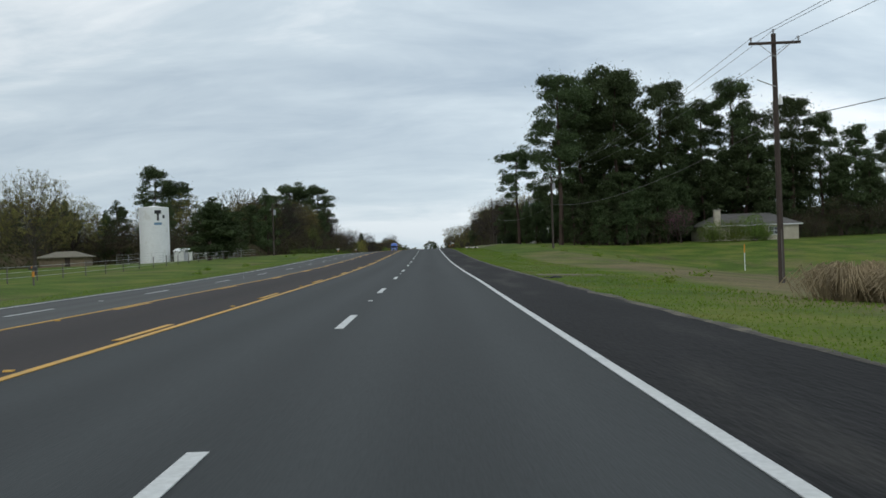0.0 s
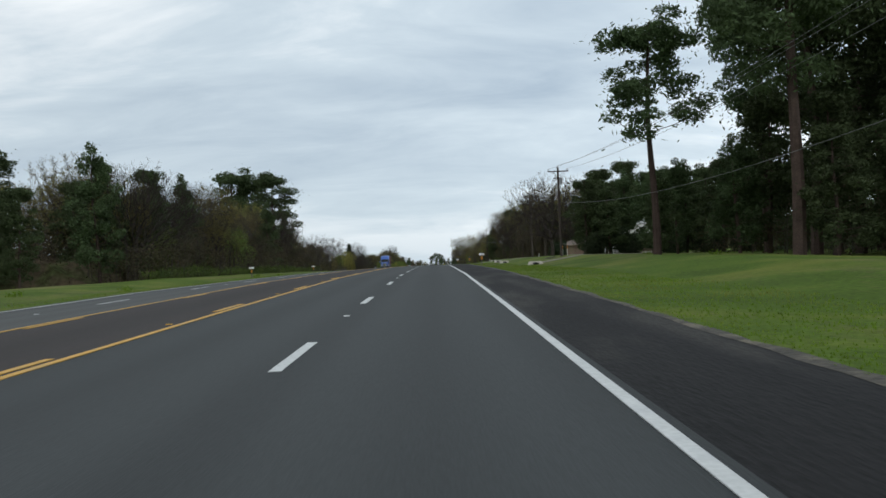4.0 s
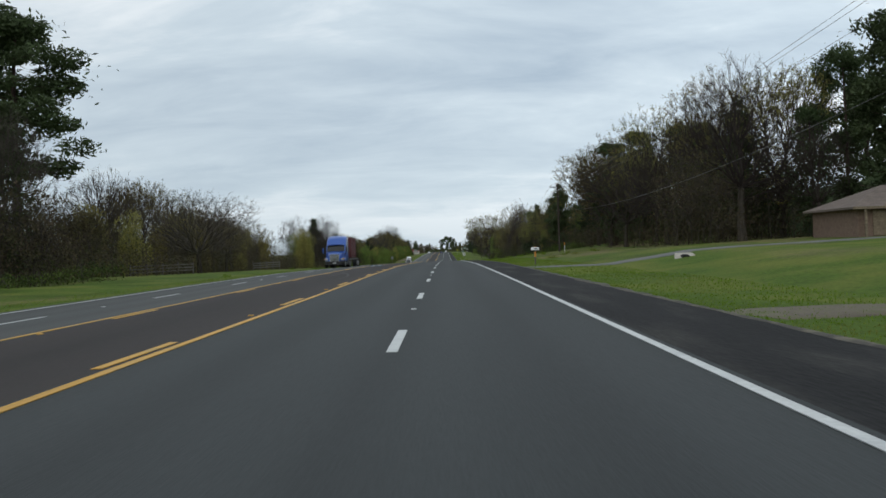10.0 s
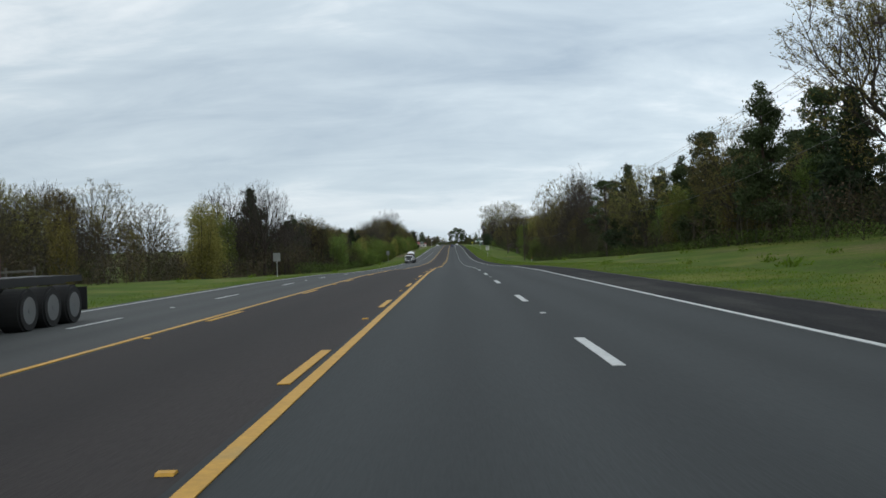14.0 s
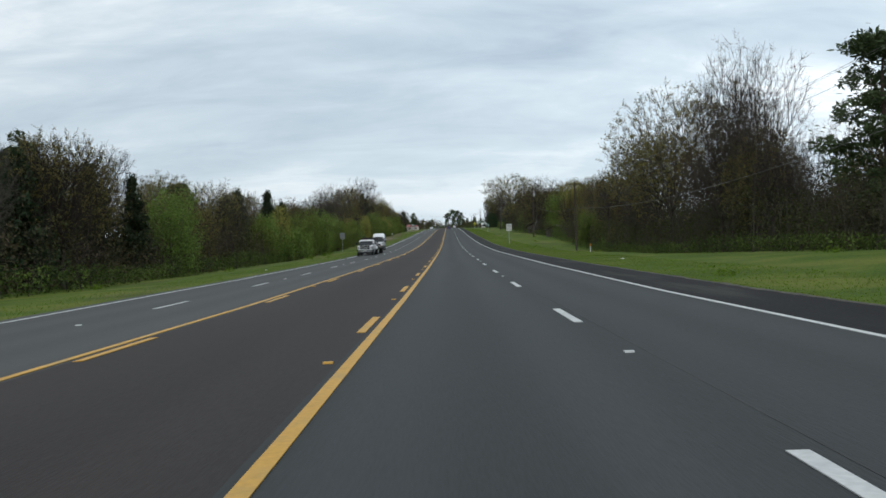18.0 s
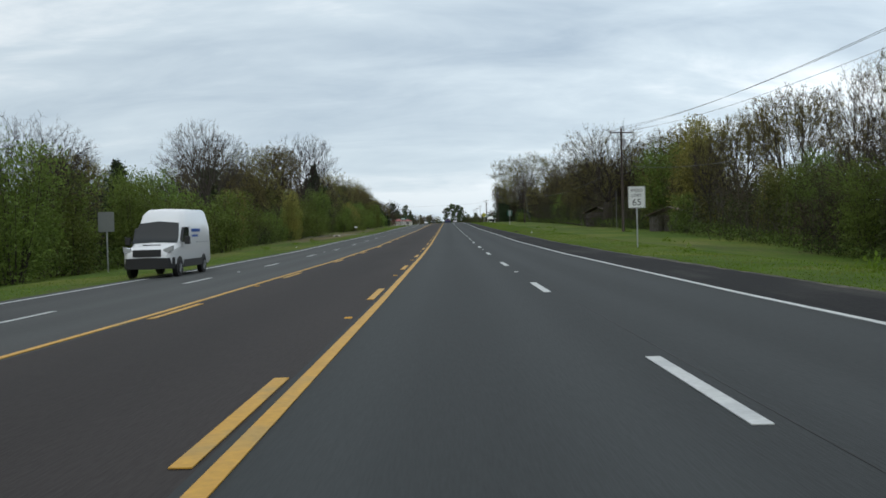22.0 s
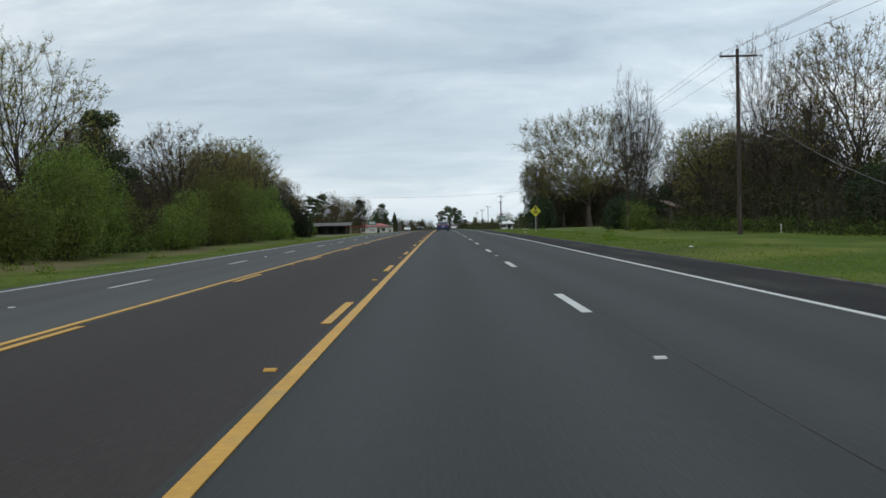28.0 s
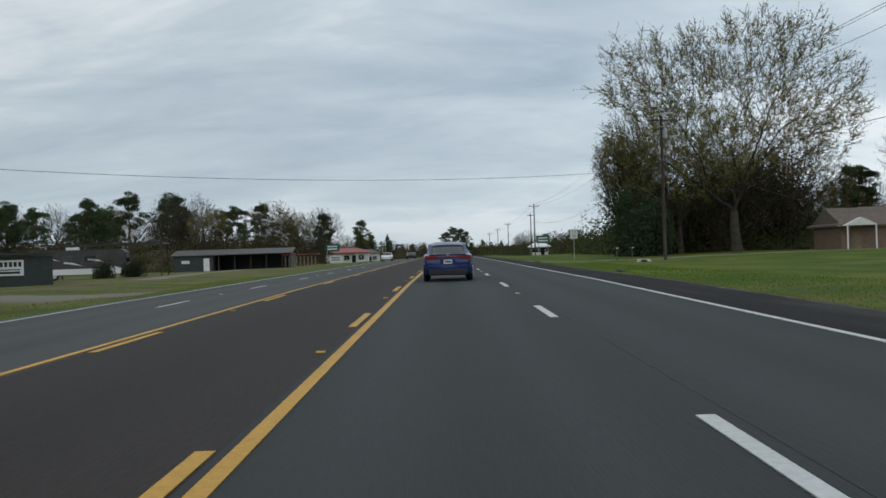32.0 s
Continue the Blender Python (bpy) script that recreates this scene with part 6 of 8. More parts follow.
for kx in (-4.6, -1.8):
    part("porch_post", box((kx, -5.5, 1.1), (0.12, 0.12, 2.6), 0.01), WHITE_PAINT, hd)
window(hd, 0.8, -4.0, 1.4, 1.5, 1.1, BARN_WOOD)
window(hd, 3.0, -4.0, 1.4, 0.9, 1.1, BARN_WOOD)
part("door", box((-3.2, -4.04, 1.0), (0.95, 0.06, 2.0), 0.01), BARN_WOOD, hd)
# low brown house beyond the left field


def standpipe(x, y):
    T = empty("water_standpipe", Matrix.Translation((x, y, gz(x, y))), "tall white cylindrical water standpipe with dark lettering", "water tank")
    r, h = 2.6, 10.0
    part("shell", cyl((0, 0, -0.3), (0, 0, h), r, seg=48), WHITE_PAINT, T)
    part("top", cyl((0, 0, h), (0, 0, h + 0.35), r, 0.3, 48), WHITE_PAINT, T)
    for k in range(1, 5):
        part("weld_seam", cyl((0, 0, h * k / 5 - 0.01), (0, 0, h * k / 5 + 0.01), r + 0.006, seg=48), WHITE_PAINT, T)

    def mark(a0, a1, z0, z1, ma, nm):
        bm = bmesh.new()
        n = 6
        vs = [[bm.verts.new((math.cos(radians(a0 + (a1 - a0) * k / n)) * (r + 0.012), math.sin(radians(a0 + (a1 - a0) * k / n)) * (r + 0.012), z)) for k in range(n + 1)] for z in (z0, z1)]
        for k in range(n):
            bm.faces.new((vs[0][k], vs[0][k + 1], vs[1][k + 1], vs[1][k]))
        part(nm, bm, ma, T)
    mark(-72, -46, 8.8, 9.45, SIGN_BLACK, "letter_bar")
    mark(-63, -55, 7.6, 8.8, SIGN_BLACK, "letter_stem")
    mark(-40, -30, 8.0, 8.6, SIGN_BLACK, "letter_bar")
    mark(-74, -44, 6.8, 7.25, BLUE_MARK, "faded_bar")
    for s in (-0.2, 0.2):
        part("ladder_rail", cyl((r * 0.3 + s, r + 0.15, 0), (r * 0.3 + s, r + 0.15, h), 0.02, seg=6), GALV, T)
    part("vent", cyl((0, 0, h + 0.3), (0, 0, h + 0.7), 0.15, seg=12), GALV, T)


standpipe(-47.9, 169)
lh = empty("outbuilding", on_ground(-62, 164, 4), "low brown outbuilding with a pale tan hip roof in the field", "outbuilding")
part("wall", box((0, 0, 0.8), (7.6, 5.0, 1.9), 0.02), BARN_WOOD, lh)
part("roof", hip_roof(7.6, 5.0, 1.7, 1.0, 0.5, 1.6), GRAVEL, lh, "pale tan roof")
part("door", box((1.0, -2.53, 0.8), (0.9, 0.05, 1.6), 0.01), POLE_WOOD, lh)
st = empty("stop_sign", on_ground(-25.6, 866, 62), "grey steel back of an octagonal stop sign on a post", "road sign")
part("post", box((0, 0, 1.2), (0.06, 0.05, 3.0)), GALV, st)
part("plate", prism([(0.38 * math.cos(radians(22.5 + 45 * k)), 2.35 + 0.38 * math.sin(radians(22.5 + 45 * k))) for k in range(8)], "y", -0.035, -0.028), GALV, st)
# white tank trailer and shed beside the standpipe
tk = empty("storage_tank", on_ground(-36.8, 164, 80, 0.86), "white horizontal storage tank beside the standpipe", "tank")
part("tank", cyl((-1.8, 0, 1.4), (1.8, 0, 1.4), 0.85, seg=24), WHITE_PAINT, tk)
for s in (-1, 1):
    part("end_cap", cyl((s * 1.8, 0, 1.4), (s * 2.1, 0, 1.4), 0.85, 0.45, 24), WHITE_PAINT, tk)
    part("saddle", box((s * 1.1, 0, 0.35), (0.3, 1.2, 0.9), 0.02), CONCRETE, tk)
sh = empty("shed", on_ground(-43.0, 169.5, 10, 0.9), "small white utility shed beside the standpipe", "shed")
part("wall", box((0, 0, 1.0), (3.4, 2.4, 2.3), 0.02), SIDING, sh)
part("roof", hip_roof(3.4, 2.4, 2.15, 0.5, 0.15, 1.2), WHITE_PAINT, sh)
part("door", box((0.6, -1.22, 0.95), (0.8, 0.05, 1.8)), CERAMIC, sh)


def wire_fence(pts, n, h, label, rails, mesh=False):
    F = empty("wire_fence", Matrix(), label, "fence")
    for (ax, ay), (bx, by) in zip(pts, pts[1:]):
        for k in range(n + 1):
            x, y = ax + (bx - ax) * k / n, ay + (by - ay) * k / n
            z = gz(x, y)
            part("post", cyl((x, y, z - 0.3), (x, y, z + h * (1.0 + 0.06 * math.sin(k * 3.1))), 0.05 if not mesh else 0.03, seg=8), GREY_WOOD if not mesh else GALV, F)
        for lv in rails:
            g = Bag(1)
            for k in range(n):
                x0, y0, x1, y1 = ax + (bx - ax) * k / n, ay + (by - ay) * k / n, ax + (bx - ax) * (k + 1) / n, ay + (by - ay) * (k + 1) / n
                g.tube((x0, y0, gz(x0, y0) + h * lv), (x1, y1, gz(x1, y1) + h * lv), 0.012, 0.012, 4)
            ob = new("wire", g.mesh("wire", GALV))
            ob.parent = F


wire_fence([(-27.3, 40), (-27.9, 158)], 24, 1.2, "old wire fence with wooden posts along the field", (0.3, 0.6, 0.92))
wire_fence([(-33.4, 174), (-36.4, 161.5), (-52, 160.5)], 8, 1.8, "steel chain-link fence round the water works", (0.05, 0.3, 0.5, 0.7, 0.97), True)


def rail_fence(x, y, rz, n, label):
    F = empty("rail_fence", on_ground(x, y, rz), label, "fence")
    for k in range(n + 1):
        part("post", box((2.4 * k, 0, 0.6), (0.12, 0.12, 1.5), 0.01), GREY_WOOD, F)
    for k in range(n):
        for z in (0.4, 0.75, 1.1):
            part("rail", box((2.4 * k + 1.2, -0.08, z), (2.5, 0.04, 0.13), 0.008), GREY_WOOD, F)


rail_fence(-34.6, 352, 60, 4, "weathered grey board fence at the edge of the pasture")
rail_fence(-29.5, 394, 75, 4, "weathered grey board fence at the edge of the pasture")


def old_shed(x, y, rz, w, d, h, label):
    S = empty("old_shed", on_ground(x, y, rz), label, "shed")
    n = int(w / 0.24)
    r = random.Random(3)
    for k in range(n):
        if r.random() < 0.72:
            part("board", box((-w / 2 + 0.24 * (k + 0.5), -d / 2, h / 2 - 0.1 + r.uniform(-0.08, 0.05)), (0.22, 0.03, h + 0.2)), GREY_WOOD, S)
    for k in range(int(d / 0.24)):
        part("board", box((-w / 2, -d / 2 + 0.24 * (k + 0.5), h / 2 - 0.1), (0.03, 0.22, h + 0.2)), GREY_WOOD, S)
    for sx in (-1, 1):
        for sy in (-1, 1):
            part("corner_post", box((sx * w / 2, sy * d / 2, h / 2 - 0.1), (0.14, 0.14, h + 0.2)), GREY_WOOD, S)
    part("back_wall", box((0, d / 2, h / 2 - 0.1), (w, 0.04, h + 0.2)), GREY_WOOD, S)
    for s in (-1, 1):
        part("roof_sheet", prism([(s * (w / 2 + 0.5), h - 0.1), (0, h + 0.85), (0, h + 0.9), (s * (w / 2 + 0.5), h - 0.04)], "y", -d / 2 - 0.5, d / 2 + 0.4), TIN, S)


old_shed(22.4, 659, -22, 3.9, 4.8, 1.7, "collapsing grey board shed with a rusty tin roof in the brush")
old_shed(25.8, 839, -30, 3.6, 4.0, 2.6, "grey board shed with a tin roof behind vines")
old_shed(21.7, 703, -20, 3.3, 3.7, 2.1, "ruined grey board shed half hidden by brush")
# fallen limbs round the leaning tree
r_ = random.Random(9)
for k in range(9):
    lx, ly = 19.5 + r_.uniform(-1.5, 2.5), 694 + r_.uniform(-5, 8)
    g_ = Bag(40 + k)
    tp = []
    rr_ = np.random.default_rng(90 + k)
    grow(g_, tp, (lx, ly, gz(lx, ly) + 0.3), np.array((rr_.normal(), rr_.normal(), rr_.uniform(0.1, 0.6))) / 1.5, 2.2, 0.09, 2, 0.6, rr_)
    tagged(new("fallen_limb", g_.mesh("fallen_limb", BARK)), "broken dead limb lying in the brush under the tree", "branch", "fallen limbs")


# dark sign shed, motor home, barn and store beyond the clearing
ss = empty("sign_shed", on_ground(-38.2, 902, 30, 1.1), "low dark metal shed with a white sign panel on its wall", "shed")
part("wall", box((0, 0, 1.0), (8.4, 5.0, 2.3), 0.01), BARN_GREEN, ss)
part("roof", prism([(-4.5, 2.12), (4.5, 2.3), (4.5, 2.42), (-4.5, 2.24)], "y", -2.9, 2.7), BARN_GREEN, ss)
pn = part("sign_panel", box((1.0, -2.53, 1.35), (2.6, 0.05, 1.1), 0.01), SIGN_WHITE, ss, "white sign panel with dark bars for lettering")
for k in range(8):
    part("letter_bar", box((-0.05 + 0.3 * k, -2.562, 1.6), (0.2, 0.012, 0.34)), SIGN_BLACK, pn)
part("letter_bar", box((1.0, -2.562, 1.22), (2.2, 0.012, 0.07)), SIGN_BLACK, pn)
part("letter_bar", box((1.0, -2.562, 1.02), (2.1, 0.012, 0.16)), SIGN_BLACK, pn)


def barn(x, y):
    B = empty("barn", on_ground(x, y, 4), "long dark green metal barn with an open lean-to and pale door", "barn")
    w, d, h = 19.0, 9.0, 2.5
    part("wall", box((-w / 2 + 3.2, -d / 2, h / 2 - 0.1), (6.4, 0.12, h + 0.3)), BARN_GREEN, B)
    part("wall", box((0, d / 2, h / 2 - 0.1), (w, 0.12, h + 0.3)), BARN_GREEN, B)
    for s in (-1, 1):
        part("wall", box((s * w / 2, 0, h / 2 - 0.1), (0.12, d - 0.13, h + 0.3)), BARN_GREEN, B)
    part("partition", box((-3.0, 0, h / 2 - 0.1), (0.1, d - 0.2, h + 0.25)), BARN_GREEN, B)
    part("roof", prism([(-d / 2 - 0.5, h), (0, h + 0.9), (d / 2 + 0.4, h), (d / 2 + 0.4, h + 0.1), (0, h + 1.0), (-d / 2 - 0.5, h + 0.1)], "x", -w / 2 - 0.5, w / 2 + 0.5), DARK_TIN, B)
    part("door", box((-4.2, -d / 2 - 0.08, 1.0), (0.95, 0.05, 2.1), 0.01), WHITE_PAINT, B, "white door")
    part("window", box((-7.6, -d / 2 - 0.08, 1.5), (1.3, 0.05, 0.5), 0.01), SIGN_WHITE, B)
    for k in range(5):
        part("post", box((-2.2 + 2.6 * k, -d / 2, h / 2 - 0.1), (0.16, 0.16, h + 0.3)), POLE_WOOD, B)
    for k in range(9):
        part("stake", box((8.7 + 0.62 * k, -d / 2 + 0.3, h / 2 - 0.3), (0.2, 0.14, 2.0)), BARN_WOOD, B)
    part("side_roof", box((11.2, -d / 2 + 1.2, 2.25), (6.0, 3.0, 0.12)), RED_ROOF, B)


barn(-37.6, 987)
rv = empty("motor_home", on_ground(-43, 934, 8, 1.08), "black and white motor home parked behind dark shrubs", "motor home")
bmv = prism([(-4.6, 0.5), (4.3, 0.5), (4.6, 1.2), (4.45, 2.9), (4.1, 3.1), (-4.4, 3.1), (-4.6, 2.9)], "y", -1.2, 1.2)
RV_PAINT = mat("dark_motor_home_paint", (0.045, 0.042, 0.042), 0.3, vary=0.15, scale=1.2, fine=4, second=(0.06, 0.055, 0.05), amount=0.3)
part("body", bmv, RV_PAINT, rv)
part("lower_panel", box((-0.2, -1.212, 0.85), (8.5, 0.02, 0.6)), SIGN_WHITE, rv, "white lower panel")
for kx, kz in ((-4.0, 2.5), (-1.6, 1.9), (0.8, 2.2), (2.4, 1.5)):
    part("swoosh", prism([(kx, kz), (kx + 0.9, kz - 0.12), (kx + 2.0, kz - 0.5), (kx + 1.0, kz - 0.3), (kx, kz - 0.16)], "y", -1.235, -1.21), SIGN_WHITE, rv, "white painted swoosh")
part("roof_unit", box((-1, 0, 3.25), (1.2, 0.8, 0.3), 0.05), WHITE_PAINT, rv)
for kx in (-3.2, -1.2, 1.0):
    part("window", box((kx, -1.22, 2.2), (1.1, 0.03, 0.6), 0.01), GLASS_DARK, rv)
part("windscreen", box((4.5, 0, 2.2), (0.12, 2.0, 1.0)), GLASS_DARK, rv)
for kx in (-2.6, 2.9):
    w_ = part("wheel", cyl((kx, -1.2, 0.45), (kx, -0.9, 0.45), 0.45, seg=20), BLACK_PAINT, rv)
    part("rim", cyl((kx, -1.215, 0.45), (kx, -1.2, 0.45), 0.25, seg=16), GALV, w_)
for kx, ky in ((-38.5, 928), (-36.2, 931)):
    plant("dark", kx, ky, 2.2)
cp = empty("carport_shelter", on_ground(-42, 940, 8, 1.08), "dark flat roofed shelter over the motor home", "shelter")
part("roof", box((0, 0, 3.65), (12, 5, 0.14), 0.01), BARN_GREEN, cp)
for sx in (-5.8, 5.8):
    for sy in (-2.3, 2.3):
        part("post", box((sx, sy, 1.7), (0.14, 0.14, 3.8)), POLE_WOOD, cp)


def store(x, y, w, d, h, walls, roofing, label):
    S = empty("store", on_ground(x, y, 3), label, "store")
    part("wall", box((0, 0, h / 2 - 0.1), (w, d, h + 0.2), 0.01), walls, S)
    part("roof", hip_roof(w, d, h + 0.1, 1.2, 0.7, w / 2 - d * 0.35), roofing, S)
    for k in range(3):
        window(S, -w / 3 + k * w / 3, -d / 2, 1.4, 1.4, 1.2)
    part("door", box((w / 6, -d / 2 - 0.05, 1.0), (1.0, 0.05, 2.0)), GLASS_DARK, S)


store(-27.5, 1070, 11, 8, 2.6, SIDING, RED_ROOF, "white roadside store with a red metal roof")
store(-28, 1130, 9, 7, 3.0, SIDING, ROOF_GREY, "white building beside the far road")
store(22.3, 1070, 4, 3, 2.2, SIDING, WHITE_PAINT, "small white building beside the far road")


def billboard(x, y, w, h, z, ma, label, name="billboard"):
    b = empty(name, on_ground(x, y, 0), label, "sign board")
    part("panel", box((0, 0, z), (w, 0.08, h), 0.01), ma, b)
    for s in (-1, 1):
        part("post", box((s * w * 0.35, 0.08, (z + h / 2) / 2 - 0.2), (0.1, 0.1, z + h / 2 + 0.4)), GALV, b)
    for k in range(2):
        part("letter_bar", box((0, -0.046, z + h * (0.18 - 0.36 * k)), (w * 0.7, 0.012, h * 0.16)), SIGN_WHITE if ma is SIGN_GREEN else SIGN_BLACK, b)


billboard(-22.8, 1000, 2.6, 1.3, 3.1, SIGN_GREEN, "green guide sign with pale bars beside oncoming lanes")
billboard(-23.4, 1010, 2.4, 1.2, 1.0, SIGN_WHITE, "low white business sign with dark bars")
billboard(17.3, 1012, 2.6, 1.5, 3.2, SIGN_GREEN, "green guide sign with pale bars beside the road")
billboard(-17.3, 1060, 1.0, 0.9, 4.2, SIGN_WHITE, "small white sign on a tall post")


# ---- vehicles ----
BLUE_CAR = mat("metallic_blue_paint", (0.007, 0.024, 0.125), 0.30, 0.2, vary=0.04, coat=0.6)
BLUE_TRUCK = mat("bright_blue_paint", (0.006, 0.070, 0.34), 0.34, 0.0, vary=0.08, scale=0.8, coat=0.4)
WHITE_CAR = mat("white_vehicle_paint", (0.68, 0.69, 0.70), 0.3, vary=0.04, coat=0.8)
CONTAINER_RED = mat("oxide_red_container", (0.105, 0.022, 0.024), 0.6, vary=0.25, scale=1.0, fine=8, second=(0.08, 0.03, 0.025), amount=0.3)
CHROME = mat("chrome", (0.50, 0.51, 0.52), 0.25, 1.0, vary=0.03)
BLACK_TRIM = mat("black_plastic", (0.014, 0.014, 0.015), 0.55, vary=0.15)
TYRE = mat("tyre_rubber", (0.013, 0.013, 0.013), 0.85, vary=0.2)
RIM = mat("alloy_rim", (0.34, 0.35, 0.36), 0.35, 0.8, vary=0.05)
CAR_GLASS = mat("tinted_car_glass", (0.016, 0.019, 0.021), 0.1, vary=0.03, spec=0.3)
RED_LENS = mat("red_tail_lens", (0.30, 0.006, 0.008), 0.2, vary=0.05, coat=0.6)
CLEAR_LENS = mat("clear_headlamp", (0.40, 0.41, 0.41), 0.12, vary=0.05, coat=0.6)
AMBER = mat("amber_lens", (0.60, 0.19, 0.02), 0.25, vary=0.05)
DECK = mat("trailer_deck_planks", (0.17, 0.125, 0.085), 0.9, vary=0.3, scale=0.4, fine=9)


def loft(stations, closed=True):
    """Skin over half sections (x, z) given at each y; mirrored over x = 0."""
    bm = bmesh.new()
    rows = []
    for y, half in stations:
        pts = [(x, z) for x, z in half] + [(-x, z) for x, z in reversed(half)]
        rows.append([bm.verts.new((x, y, z)) for x, z in pts])
    n = len(rows[0])
    for a, b in zip(rows, rows[1:]):
        for i in range(n):
            if closed or i < n - 1:
                bm.faces.new((a[i], a[(i + 1) % n], b[(i + 1) % n], b[i]))
    bm.faces.new(rows[0][::-1])
    bm.faces.new(rows[-1])
    bmesh.ops.remove_doubles(bm, verts=bm.verts, dist=1e-4)
    bmesh.ops.recalc_face_normals(bm, faces=bm.faces)
    for f in bm.faces:
        f.smooth = True
    for e in bm.edges:
        if len(e.link_faces) == 2 and e.calc_face_angle(0) > 0.75:
            e.smooth = False
    return bm


def wheel(parent, x, y, r, w, side, spokes=5, dual=False, rim=None):
    """A wheel with its outer face on the given side (-1 or 1)."""
    o = x
    i = x - side * w
    bm = cyl((i, y, r), (o, y, r), r, seg=28)
    bmesh.ops.bevel(bm, geom=[e for e in bm.edges if len(e.link_faces) == 2 and e.calc_face_angle(0) > 1.2], offset=r * 0.1, segments=2, affect="EDGES")
    t = part("wheel", bm, TYRE, parent)
    part("rim", cyl((o - side * 0.05, y, r), (o + side * 0.004, y, r), r * 0.66, r * 0.62, 24), rim or BLACK_TRIM, t)
    for k in range(spokes):
        a = 2 * math.pi * k / spokes
        c, s = math.cos(a), math.sin(a)
        part("spoke", cyl((o + side * 0.012, y + c * r * 0.1, r + s * r * 0.1), (o + side * 0.008, y + c * r * 0.6, r + s * r * 0.6), r * 0.075, r * 0.06, 6), RIM, t)
    part("hub", cyl((o, y, r), (o + side * 0.02, y, r), r * 0.14, seg=10), RIM, t)
    return t


def on_lane(x, y, rz=0):
    dz = (zc(y + 4) - zc(y)) / 4
    m = Matrix.Translation((x, y, zc(y) - camber(x) + 0.004)) @ Matrix.Rotation(math.atan(dz), 4, "X")
    return m @ Matrix.Rotation(radians(rz), 4, "Z")


def car_section(w, z0, z1, belt_w=None, lip=0.1):
    bw = w if belt_w is None else belt_w
    return [(0.0, z0), (w * 0.82, z0), (w * 0.97, z0 + lip), (w, (z0 + z1) * 0.52), (bw, z1 - 0.06), (bw * 0.93, z1 - 0.005), (bw * 0.5, z1 + 0.012), (0.0, z1 + 0.016)]


